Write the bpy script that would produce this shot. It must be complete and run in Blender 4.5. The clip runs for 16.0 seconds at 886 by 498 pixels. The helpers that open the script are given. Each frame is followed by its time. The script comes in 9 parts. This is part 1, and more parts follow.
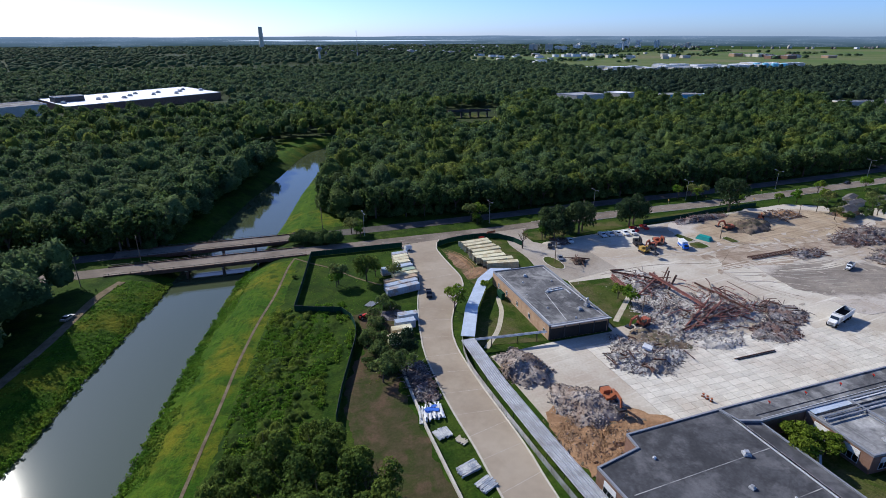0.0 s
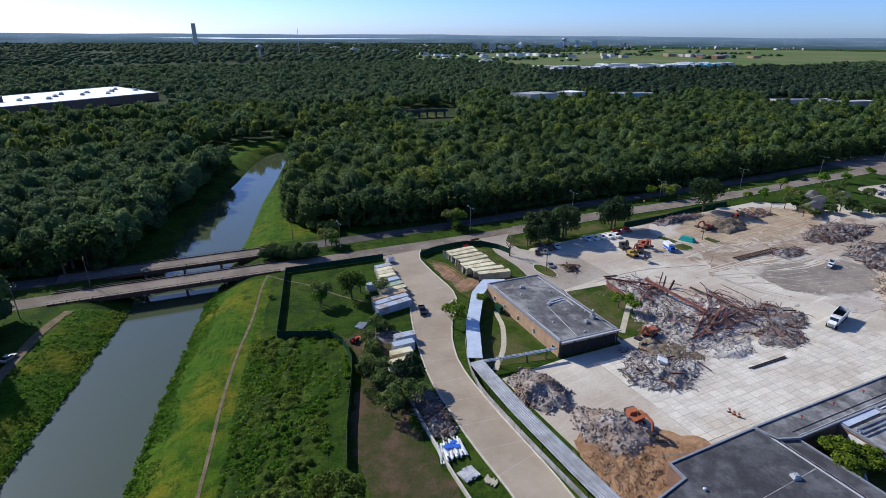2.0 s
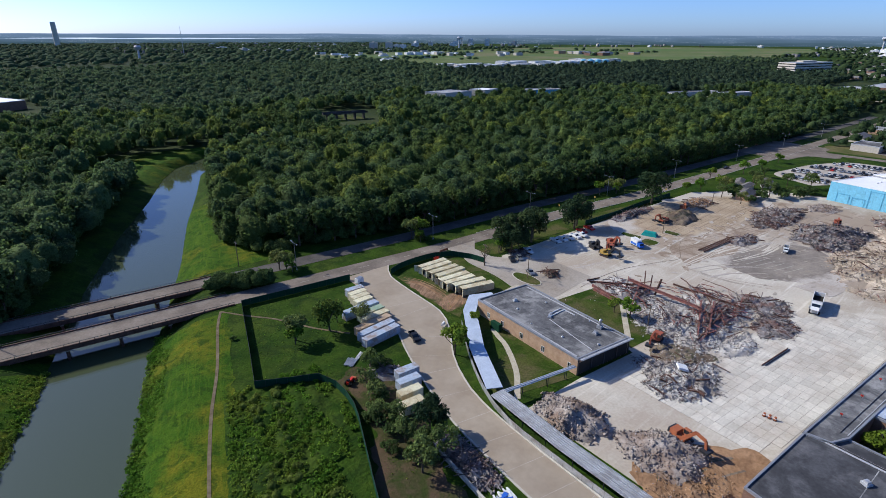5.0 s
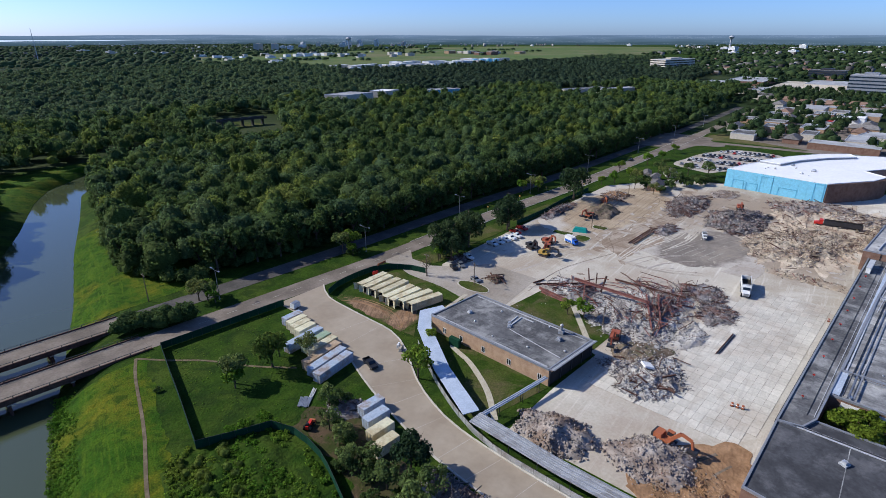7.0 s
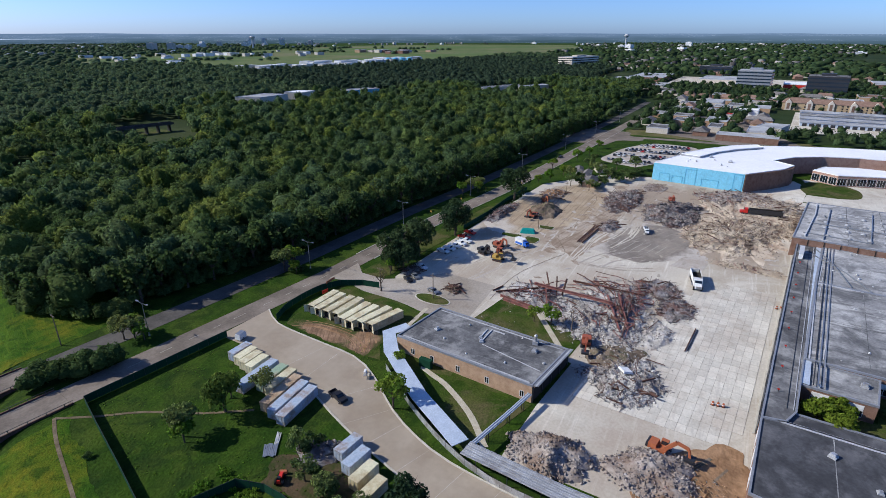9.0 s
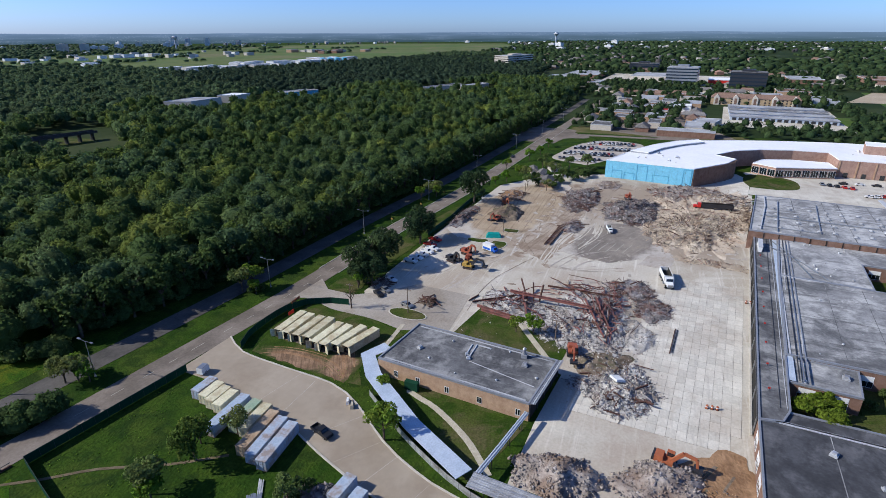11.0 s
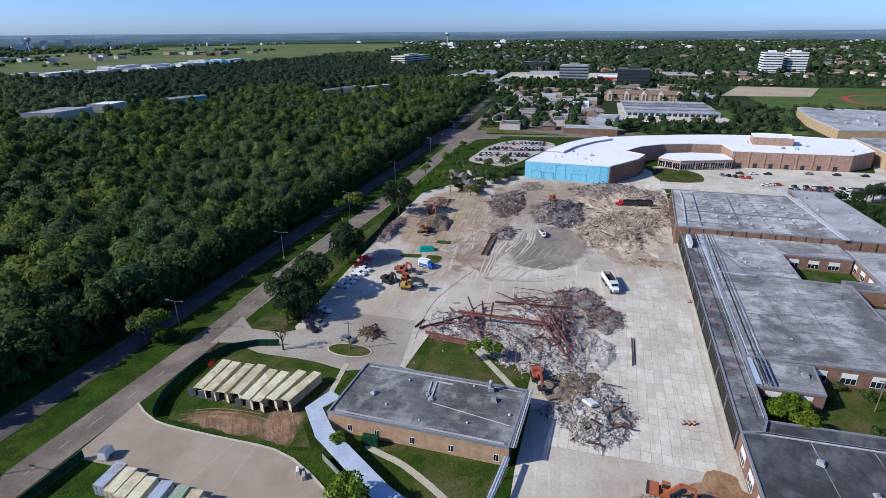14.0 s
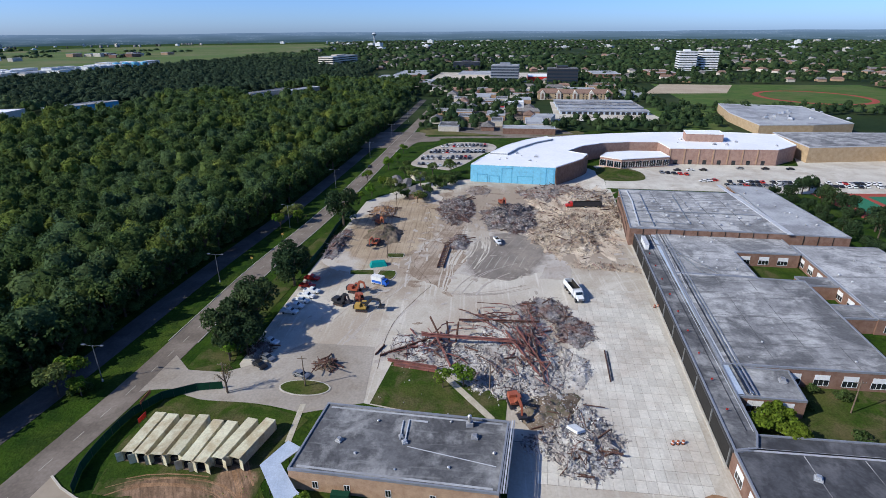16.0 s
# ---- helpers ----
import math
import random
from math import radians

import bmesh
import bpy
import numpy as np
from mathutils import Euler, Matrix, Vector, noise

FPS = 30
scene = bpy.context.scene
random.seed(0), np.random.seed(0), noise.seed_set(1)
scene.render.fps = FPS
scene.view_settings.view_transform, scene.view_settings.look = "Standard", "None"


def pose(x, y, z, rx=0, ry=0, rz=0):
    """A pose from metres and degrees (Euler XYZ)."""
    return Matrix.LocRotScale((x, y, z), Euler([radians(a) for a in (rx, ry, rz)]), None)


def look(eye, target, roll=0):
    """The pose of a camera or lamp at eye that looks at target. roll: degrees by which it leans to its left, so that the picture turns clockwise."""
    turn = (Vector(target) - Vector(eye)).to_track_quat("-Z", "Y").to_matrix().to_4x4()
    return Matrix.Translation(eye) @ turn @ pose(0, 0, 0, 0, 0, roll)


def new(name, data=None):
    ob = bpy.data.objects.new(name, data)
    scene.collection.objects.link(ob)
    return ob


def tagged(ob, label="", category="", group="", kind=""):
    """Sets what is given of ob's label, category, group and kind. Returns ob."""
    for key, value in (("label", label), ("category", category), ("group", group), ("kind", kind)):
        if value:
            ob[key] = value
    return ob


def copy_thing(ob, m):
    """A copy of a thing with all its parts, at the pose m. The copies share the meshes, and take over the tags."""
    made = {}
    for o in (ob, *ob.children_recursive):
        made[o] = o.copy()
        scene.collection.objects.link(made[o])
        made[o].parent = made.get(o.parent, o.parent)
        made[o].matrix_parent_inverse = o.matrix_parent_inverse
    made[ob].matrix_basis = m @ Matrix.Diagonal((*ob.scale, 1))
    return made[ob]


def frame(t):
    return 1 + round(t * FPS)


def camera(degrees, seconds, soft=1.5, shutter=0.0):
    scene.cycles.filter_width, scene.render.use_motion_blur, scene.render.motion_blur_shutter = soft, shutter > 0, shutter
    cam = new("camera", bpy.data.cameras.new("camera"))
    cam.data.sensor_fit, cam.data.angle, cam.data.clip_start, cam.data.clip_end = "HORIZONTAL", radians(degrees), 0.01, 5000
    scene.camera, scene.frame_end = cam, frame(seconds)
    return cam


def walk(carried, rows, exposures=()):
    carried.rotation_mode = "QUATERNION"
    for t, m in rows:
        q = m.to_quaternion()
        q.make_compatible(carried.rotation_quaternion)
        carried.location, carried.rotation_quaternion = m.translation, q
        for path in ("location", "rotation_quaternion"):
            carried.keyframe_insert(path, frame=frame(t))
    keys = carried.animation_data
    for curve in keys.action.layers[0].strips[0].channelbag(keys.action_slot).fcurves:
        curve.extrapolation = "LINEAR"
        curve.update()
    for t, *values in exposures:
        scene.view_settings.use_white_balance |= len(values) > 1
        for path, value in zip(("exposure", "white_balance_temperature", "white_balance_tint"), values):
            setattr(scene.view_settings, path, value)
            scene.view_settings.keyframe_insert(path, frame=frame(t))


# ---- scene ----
cam = camera(79.6, 16.0, soft=0.5)
# seconds, place in metres, turn in degrees
PATH = [
    (0.0, 0.001, 0.003, 82.738, 68.085, 0.085, -20.792),
    (0.5, -2.183, 4.392, 82.724, 68.037, -0.157, -22.505),
    (1.0, -4.363, 8.791, 82.675, 67.991, -0.234, -24.012),
    (1.5, -6.525, 13.208, 82.569, 67.968, -0.340, -25.329),
    (2.0, -8.646, 17.681, 82.399, 67.986, -0.369, -26.718),
    (2.5, -10.748, 22.192, 82.183, 67.937, -0.424, -28.161),
    (3.0, -12.851, 26.738, 81.951, 67.955, -0.390, -29.721),
    (3.5, -14.960, 31.305, 81.735, 67.921, -0.331, -31.699),
    (4.0, -17.071, 35.875, 81.527, 67.919, -0.265, -33.532),
    (6.5, -23.076, 58.147, 80.738, 68.012, -0.089, -45.501),
    (7.0, -22.983, 62.137, 80.735, 68.018, 0.013, -48.810),
    (7.5, -22.824, 66.122, 80.747, 67.989, 0.099, -52.255),
    (8.0, -22.555, 70.091, 80.777, 67.955, 0.158, -54.808),
    (8.5, -22.168, 74.022, 80.835, 67.923, 0.132, -56.463),
    (9.0, -21.719, 77.930, 80.903, 67.880, 0.019, -58.039),
    (11.5, -17.632, 93.457, 81.617, 67.761, 0.278, -66.603),
    (12.0, -15.938, 96.156, 81.655, 67.770, 0.305, -68.391),
    (12.5, -14.120, 98.841, 81.677, 67.743, 0.313, -70.062),
    (13.0, -12.074, 101.474, 81.697, 67.737, 0.317, -71.533),
    (13.5, -9.790, 104.004, 81.715, 67.727, 0.345, -73.695),
    (14.0, -7.313, 106.448, 81.751, 67.719, 0.358, -75.757),
    (14.5, -4.648, 108.813, 81.786, 67.697, 0.370, -77.786),
    (15.0, -1.812, 111.094, 81.781, 67.676, 0.378, -79.882),
    (15.5, 1.150, 113.323, 81.733, 67.666, 0.409, -81.585),
    (16.0, 4.162, 115.538, 81.650, 67.690, 0.360, -83.158),
]
walk(cam, [(t, pose(x, y, z, rx, ry, rz)) for t, x, y, z, rx, ry, rz in PATH], [(0.0, 0.34, 5680, 13), (8.0, 0.26, 5640, 13), (16.0, 0.24, 5600, 12)])

# ---- sky and sun ----
SUN_EL, SUN_AZ = 35.0, -28.0          # degrees; azimuth clockwise from +y
world = bpy.data.worlds.new("sky")
scene.world = world
world.use_nodes = True
wt = world.node_tree
wt.nodes.clear()
sky = wt.nodes.new("ShaderNodeTexSky")
sky.sky_type = "NISHITA"
sky.sun_disc = False
sky.sun_elevation, sky.sun_rotation = radians(SUN_EL), radians(SUN_AZ)
sky.air_density, sky.dust_density, sky.ozone_density, sky.altitude = 0.75, 1.3, 7.0, 900.0
bg = wt.nodes.new("ShaderNodeBackground")
bg.inputs["Strength"].default_value = 0.12
out = wt.nodes.new("ShaderNodeOutputWorld")
tint = wt.nodes.new("ShaderNodeMix")
tint.data_type, tint.blend_type = "RGBA", "MULTIPLY"
tint.inputs[0].default_value, tint.inputs[7].default_value = 1.0, (0.955, 0.97, 1.055, 1)
wt.links.new(sky.outputs[0], tint.inputs[6])
wt.links.new(tint.outputs[2], bg.inputs[0])
wt.links.new(bg.outputs[0], out.inputs[0])
sun = new("sun", bpy.data.lights.new("sun", "SUN"))
sun.data.energy, sun.data.angle, sun.data.color = 4.75, radians(0.5), (1.0, 0.9, 0.71)
SUN_DIR = Vector((math.sin(radians(SUN_AZ)) * math.cos(radians(SUN_EL)), math.cos(radians(SUN_AZ)) * math.cos(radians(SUN_EL)), math.sin(radians(SUN_EL))))
sun.matrix_world = look(SUN_DIR * 300, (0, 0, 0))

# ---- materials ----
def surface(name, a, b, scale=0.3, rough=0.9, metal=0.0, fine=6.0, bump=0.0, third=None, third_scale=0.03, island=0.0, obj=0.0, detail=6.0, grain=0.14, fourth=None, fourth_scale=0.02):
    """Two-scale mottled material: colours a and b mixed by noise, a third colour in large stains, grain and relief on top."""
    m = bpy.data.materials.new(name)
    m.use_nodes = True
    nt = m.node_tree
    N, K = nt.nodes, nt.links
    bs = N["Principled BSDF"]
    geo = N.new("ShaderNodeNewGeometry")
    n1 = N.new("ShaderNodeTexNoise")
    n1.inputs["Scale"].default_value, n1.inputs["Detail"].default_value, n1.inputs["Roughness"].default_value = scale, detail, 0.65
    K.new(geo.outputs["Position"], n1.inputs["Vector"])
    ramp = N.new("ShaderNodeMapRange")
    ramp.inputs[1].default_value, ramp.inputs[2].default_value = 0.36, 0.64
    K.new(n1.outputs["Fac"], ramp.inputs[0])
    mix = N.new("ShaderNodeMix")
    mix.data_type = "RGBA"
    mix.inputs[6].default_value, mix.inputs[7].default_value = (*a, 1), (*b, 1)
    K.new(ramp.outputs[0], mix.inputs[0])
    col = mix.outputs[2]
    if third:
        n3 = N.new("ShaderNodeTexNoise")
        n3.inputs["Scale"].default_value, n3.inputs["Detail"].default_value, n3.inputs["Roughness"].default_value = third_scale, 8.0, 0.66
        K.new(geo.outputs["Position"], n3.inputs["Vector"])
        r3 = N.new("ShaderNodeMapRange")
        r3.inputs[1].default_value, r3.inputs[2].default_value, r3.inputs[4].default_value = 0.47, 0.61, 0.85
        K.new(n3.outputs["Fac"], r3.inputs[0])
        m3 = N.new("ShaderNodeMix")
        m3.data_type = "RGBA"
        m3.inputs[7].default_value = (*third, 1)
        K.new(r3.outputs[0], m3.inputs[0])
        K.new(col, m3.inputs[6])
        col = m3.outputs[2]
    if fourth:
        n4 = N.new("ShaderNodeTexNoise")
        n4.inputs["Scale"].default_value, n4.inputs["Detail"].default_value, n4.inputs["Roughness"].default_value, n4.inputs["Distortion"].default_value = fourth_scale, 9.0, 0.66, 0.6
        K.new(geo.outputs["Position"], n4.inputs["Vector"])
        r4 = N.new("ShaderNodeMapRange")
        r4.inputs[1].default_value, r4.inputs[2].default_value, r4.inputs[4].default_value = 0.49, 0.6, 0.75
        K.new(n4.outputs["Fac"], r4.inputs[0])
        m4 = N.new("ShaderNodeMix")
        m4.data_type = "RGBA"
        m4.inputs[7].default_value = (*fourth, 1)
        K.new(r4.outputs[0], m4.inputs[0])
        K.new(col, m4.inputs[6])
        col = m4.outputs[2]
    n2 = N.new("ShaderNodeTexNoise")
    n2.inputs["Scale"].default_value, n2.inputs["Detail"].default_value = fine, 3.0
    K.new(geo.outputs["Position"], n2.inputs["Vector"])
    val = N.new("ShaderNodeMapRange")
    val.inputs[1].default_value, val.inputs[2].default_value, val.inputs[3].default_value, val.inputs[4].default_value = 0.25, 0.75, 1 - grain, 1 + grain
    K.new(n2.outputs["Fac"], val.inputs[0])
    fac = val.outputs[0]
    for amount, source in ((island, ("island",)), (obj, ("object",))):
        if amount:
            if source[0] == "island":
                rnd = geo.outputs["Random Per Island"]
            else:
                rnd = N.new("ShaderNodeObjectInfo").outputs["Random"]
            rr = N.new("ShaderNodeMapRange")
            rr.inputs[3].default_value, rr.inputs[4].default_value = 1 - amount, 1 + amount
            K.new(rnd, rr.inputs[0])
            mul = N.new("ShaderNodeMath")
            mul.operation = "MULTIPLY"
            K.new(fac, mul.inputs[0])
            K.new(rr.outputs[0], mul.inputs[1])
            fac = mul.outputs[0]
    sc = N.new("ShaderNodeVectorMath")
    sc.operation = "SCALE"
    K.new(col, sc.inputs[0])
    K.new(fac, sc.inputs["Scale"])
    K.new(sc.outputs[0], bs.inputs["Base Color"])
    bs.inputs["Roughness"].default_value, bs.inputs["Metallic"].default_value = rough, metal
    bs.inputs["Specular IOR Level"].default_value = 0.3 if rough < 0.85 else 0.06
    if bump:
        bp = N.new("ShaderNodeBump")
        bp.inputs["Strength"].default_value, bp.inputs["Distance"].default_value = 0.7, bump
        K.new(n2.outputs["Fac"], bp.inputs["Height"])
        K.new(bp.outputs[0], bs.inputs["Normal"])
    return m


def streaks(m, colour, angle, along_, across, lo=0.52, hi=0.66, amount=0.7):
    """Long stains or wheel marks in one direction laid over a material's colour."""
    nt = m.node_tree
    N, K = nt.nodes, nt.links
    sc = N["Principled BSDF"].inputs["Base Color"].links[0].from_node
    src = sc.inputs[0].links[0].from_socket
    geo, mp, nz, rg, mx = N.new("ShaderNodeNewGeometry"), N.new("ShaderNodeMapping"), N.new("ShaderNodeTexNoise"), N.new("ShaderNodeMapRange"), N.new("ShaderNodeMix")
    mp.vector_type = "TEXTURE"
    mp.inputs["Rotation"].default_value = (0, 0, radians(angle))
    mp.inputs["Scale"].default_value = (along_, across, 1)
    nz.inputs["Scale"].default_value, nz.inputs["Detail"].default_value, nz.inputs["Roughness"].default_value, nz.inputs["Distortion"].default_value = 1.0, 6.0, 0.6, 0.3
    rg.inputs[1].default_value, rg.inputs[2].default_value, rg.inputs[4].default_value = lo, hi, amount
    mx.data_type = "RGBA"
    mx.inputs[7].default_value = (*colour, 1)
    K.new(geo.outputs["Position"], mp.inputs[0])
    K.new(mp.outputs[0], nz.inputs["Vector"])
    K.new(nz.outputs["Fac"], rg.inputs[0])
    K.new(rg.outputs[0], mx.inputs[0])
    K.new(src, mx.inputs[6])
    K.new(mx.outputs[2], sc.inputs[0])
    return m


def dusted(m, colour, places, inner=False, soft=0.25, wild=1.1, scale=0.12, amount=0.92):
    """Dirt or dust with ragged edges over a material: inside ellipses (x, y, half-lengths, turn), or outside them."""
    nt = m.node_tree
    N, K = nt.nodes, nt.links
    sc = N["Principled BSDF"].inputs["Base Color"].links[0].from_node
    src = sc.inputs[0].links[0].from_socket
    geo = N.new("ShaderNodeNewGeometry")
    best = None
    for x, y, a, b, turn in places:
        mp, ln, flat = N.new("ShaderNodeMapping"), N.new("ShaderNodeVectorMath"), N.new("ShaderNodeVectorMath")
        flat.operation = "MULTIPLY"
        flat.inputs[1].default_value = (1, 1, 0)
        mp.vector_type = "TEXTURE"
        mp.inputs["Location"].default_value, mp.inputs["Rotation"].default_value, mp.inputs["Scale"].default_value = (x, y, 0), (0, 0, radians(turn)), (a, b, 1)
        ln.operation = "LENGTH"
        K.new(geo.outputs["Position"], flat.inputs[0])
        K.new(flat.outputs[0], mp.inputs[0])
        K.new(mp.outputs[0], ln.inputs[0])
        if best is None:
            best = ln.outputs["Value"]
        else:
            mn = N.new("ShaderNodeMath")
            mn.operation = "MINIMUM"
            K.new(best, mn.inputs[0])
            K.new(ln.outputs["Value"], mn.inputs[1])
            best = mn.outputs[0]
    nz = N.new("ShaderNodeTexNoise")
    nz.inputs["Scale"].default_value, nz.inputs["Detail"].default_value, nz.inputs["Roughness"].default_value = scale, 8.0, 0.62
    K.new(geo.outputs["Position"], nz.inputs["Vector"])
    ad = N.new("ShaderNodeMath")
    ad.operation = "MULTIPLY_ADD"
    ad.inputs[1].default_value = wild
    K.new(nz.outputs["Fac"], ad.inputs[0])
    K.new(best, ad.inputs[2])
    rg = N.new("ShaderNodeMapRange")
    mid = 1 + wild * 0.5
    rg.inputs[1].default_value, rg.inputs[2].default_value = (mid - soft, mid + soft) if not inner else (mid + soft, mid - soft)
    rg.inputs[4].default_value = amount
    K.new(ad.outputs[0], rg.inputs[0])
    mx = N.new("ShaderNodeMix")
    mx.data_type = "RGBA"
    mx.inputs[7].default_value = (*colour, 1)
    K.new(rg.outputs[0], mx.inputs[0])
    K.new(src, mx.inputs[6])
    K.new(mx.outputs[2], sc.inputs[0])
    return m


def paint(name, c, rough=0.5, metal=0.0, obj=0.0):
    return surface(name, [v * 0.88 for v in c], [min(1, v * 1.06) for v in c], scale=0.8, rough=rough, metal=metal, fine=9.0, obj=obj)


GRASS = surface("grass", (0.015, 0.038, 0.004), (0.034, 0.066, 0.006), 0.14, 0.95, fine=1.6, bump=0.35, third=(0.05, 0.075, 0.01), third_scale=0.06, grain=0.32, fourth=(0.013, 0.03, 0.005), fourth_scale=0.12)
BANK = surface("bank_grass", (0.024, 0.066, 0.004), (0.05, 0.096, 0.006), 0.14, 0.95, fine=2.6, bump=0.3, third=(0.12, 0.116, 0.008), third_scale=0.05, grain=0.35, fourth=(0.018, 0.046, 0.004), fourth_scale=0.3)
streaks(BANK, (0.075, 0.12, 0.007), 75, 10, 1.0, 0.52, 0.66, 0.5)
LAWN = surface("mown_lawn", (0.022, 0.045, 0.006), (0.042, 0.07, 0.009), 0.2, 0.95, fine=2.2, bump=0.2, third=(0.075, 0.08, 0.022), third_scale=0.06, fourth=(0.1, 0.085, 0.04), fourth_scale=0.11, grain=0.3)
SCRUB = surface("scrub_soil", (0.038, 0.044, 0.015), (0.068, 0.056, 0.03), 0.3, 0.97, fine=1.8, bump=0.2, third=(0.1, 0.066, 0.043), third_scale=0.12, fourth=(0.03, 0.048, 0.01), fourth_scale=0.16)
FIELDG = surface("playing_grass", (0.05, 0.092, 0.02), (0.078, 0.12, 0.028), 0.05, 0.95, fine=0.8, third=(0.1, 0.115, 0.04), third_scale=0.02)
LAND = surface("plain_land", (0.014, 0.027, 0.009), (0.026, 0.042, 0.014), 0.02, 0.95, fine=0.3, bump=0.3, third=(0.045, 0.058, 0.022), third_scale=0.006)
SAND = surface("tan_sand", (0.33, 0.27, 0.19), (0.42, 0.35, 0.26), 0.02, 0.95, fine=0.5)
DRYG = surface("dry_grass", (0.09, 0.085, 0.035), (0.15, 0.13, 0.06), 0.2, 0.95, fine=2.0, third=(0.06, 0.075, 0.02), third_scale=0.05)
FIELD = surface("airfield_grass", (0.085, 0.12, 0.04), (0.125, 0.145, 0.055), 0.008, 0.95, fine=0.05, third=(0.16, 0.15, 0.08), third_scale=0.0022, fourth=(0.075, 0.13, 0.035), fourth_scale=0.0012)
SHRED = surface("shredded_timber", (0.2, 0.122, 0.068), (0.34, 0.235, 0.15), 0.4, 0.95, fine=2.5, third=(0.3, 0.17, 0.08), third_scale=0.3, island=0.4)
DIRT = surface("sandy_dirt", (0.31, 0.242, 0.16), (0.42, 0.342, 0.24), 0.12, 0.95, fine=2.0, bump=0.12, third=(0.29, 0.215, 0.145), third_scale=0.05)
streaks(DIRT, (0.22, 0.165, 0.115), 4, 30, 0.9, 0.5, 0.62, 0.75)
dusted(DIRT, (0.47, 0.43, 0.37), [(228, 164, 46, 20, -3)], False, 0.12, 1.0, 0.1)
CLAY = surface("orange_clay", (0.234, 0.137, 0.0726), (0.335, 0.209, 0.119), 0.25, 0.95, fine=1.4, bump=0.3, third=(0.172, 0.101, 0.0561), third_scale=0.12)
RAMP = surface("worn_clay_ramp", (0.2, 0.125, 0.075), (0.31, 0.205, 0.13), 0.25, 0.95, fine=1.4, bump=0.25, third=(0.15, 0.095, 0.058), third_scale=0.15)
streaks(RAMP, (0.12, 0.08, 0.05), 35, 7, 0.5, 0.48, 0.6, 0.7)
dusted(RAMP, (0.042, 0.058, 0.014), [(75.5, 165.5, 8.5, 4.2, 15), (74, 178, 3.4, 9, 0)], False, 0.18, 1.0, 0.3)
TRACK = surface("trodden_earth", (0.105, 0.082, 0.05), (0.185, 0.148, 0.095), 0.4, 0.95, fine=2.5, bump=0.1)
CONC = surface("dusty_concrete", (0.45, 0.415, 0.345), (0.58, 0.545, 0.462), 0.12, 0.9, fine=1.6, bump=0.03, third=(0.4, 0.35, 0.285), third_scale=0.06, fourth=(0.37, 0.32, 0.25), fourth_scale=0.035, grain=0.1)
streaks(CONC, (0.64, 0.61, 0.535), 4, 24, 1.1, 0.54, 0.68, 0.6)
dusted(CONC, (0.29, 0.23, 0.168), [(222, 150, 66, 13, -6), (262, 112, 44, 36, 0), (212, 84, 24, 16, 0), (196, 176, 30, 10, 0)], True, 0.3, 1.2, 0.1, 0.85)
dusted(CONC, (0.35, 0.29, 0.225), [(132, 116, 30, 24, 10), (97, 100, 18, 14, 20), (118, 160, 26, 12, 0), (62, 104, 11, 16, 0), (69, 86, 13, 14, 0)], True, 0.35, 1.2, 0.14, 0.55)
PANEL = surface("slab_concrete", (0.5, 0.47, 0.4), (0.64, 0.61, 0.53), 0.14, 0.9, fine=1.8, bump=0.02, third=(0.43, 0.385, 0.32), third_scale=0.07, obj=0.09, island=0.09, fourth=(0.4, 0.35, 0.285), fourth_scale=0.05, grain=0.1)
streaks(PANEL, (0.4, 0.37, 0.32), 2, 14, 0.9, 0.54, 0.68, 0.5)
JOINT = surface("slab_joint", (0.2, 0.18, 0.155), (0.4, 0.37, 0.32), 0.2, 0.95)
DRIVE = surface("drive_concrete", (0.3, 0.251, 0.191), (0.352, 0.3, 0.232), 0.06, 0.9, fine=0.6, third=(0.27, 0.221, 0.165), third_scale=0.05, grain=0.05, detail=3.0)
KERB = surface("kerb_concrete", (0.4, 0.37, 0.31), (0.5, 0.47, 0.4), 0.5, 0.9)
ROAD = surface("worn_road", (0.165, 0.138, 0.113), (0.225, 0.192, 0.16), 0.1, 0.9, fine=1.5, third=(0.13, 0.11, 0.09), third_scale=0.06)
# darker copy of ROAD with the wood's shade in its colour
ROADD = surface("shade_darkened_road", (0.06, 0.056, 0.052), (0.095, 0.09, 0.083), 0.1, 0.9, fine=1.5, third=(0.12, 0.11, 0.1), third_scale=0.04)
ASPH = surface("grey_asphalt", (0.165, 0.143, 0.122), (0.22, 0.194, 0.166), 0.12, 0.9, fine=1.6, third=(0.28, 0.245, 0.2), third_scale=0.07)
streaks(ASPH, (0.33, 0.29, 0.245), -20, 22, 0.8, 0.55, 0.68, 0.6)
dusted(ASPH, (0.45, 0.41, 0.355), [(199, 114, 26, 15, -12)], False, 0.1, 0.9, 0.12)
APRON = surface("grimy_concrete", (0.299, 0.264, 0.22), (0.396, 0.361, 0.308), 0.12, 0.9, fine=1.5, third=(0.238, 0.202, 0.158), third_scale=0.06)
STAIN = surface("stained_concrete", (0.37, 0.33, 0.285), (0.48, 0.44, 0.39), 0.2, 0.9, fine=1.5, third=(0.32, 0.275, 0.22), third_scale=0.1)
DIRTD = surface("churned_dirt", (0.24, 0.185, 0.135), (0.33, 0.265, 0.2), 0.2, 0.95, fine=2.0, bump=0.15, third=(0.4, 0.34, 0.27), third_scale=0.1)
streaks(DIRTD, (0.17, 0.125, 0.09), -8, 20, 0.8, 0.5, 0.62, 0.6)
LINE = paint("road_paint", (0.36, 0.34, 0.28), 0.8)
WALKC = surface("path_concrete", (0.36, 0.32, 0.24), (0.46, 0.42, 0.33), 0.5, 0.9, fine=3.0)
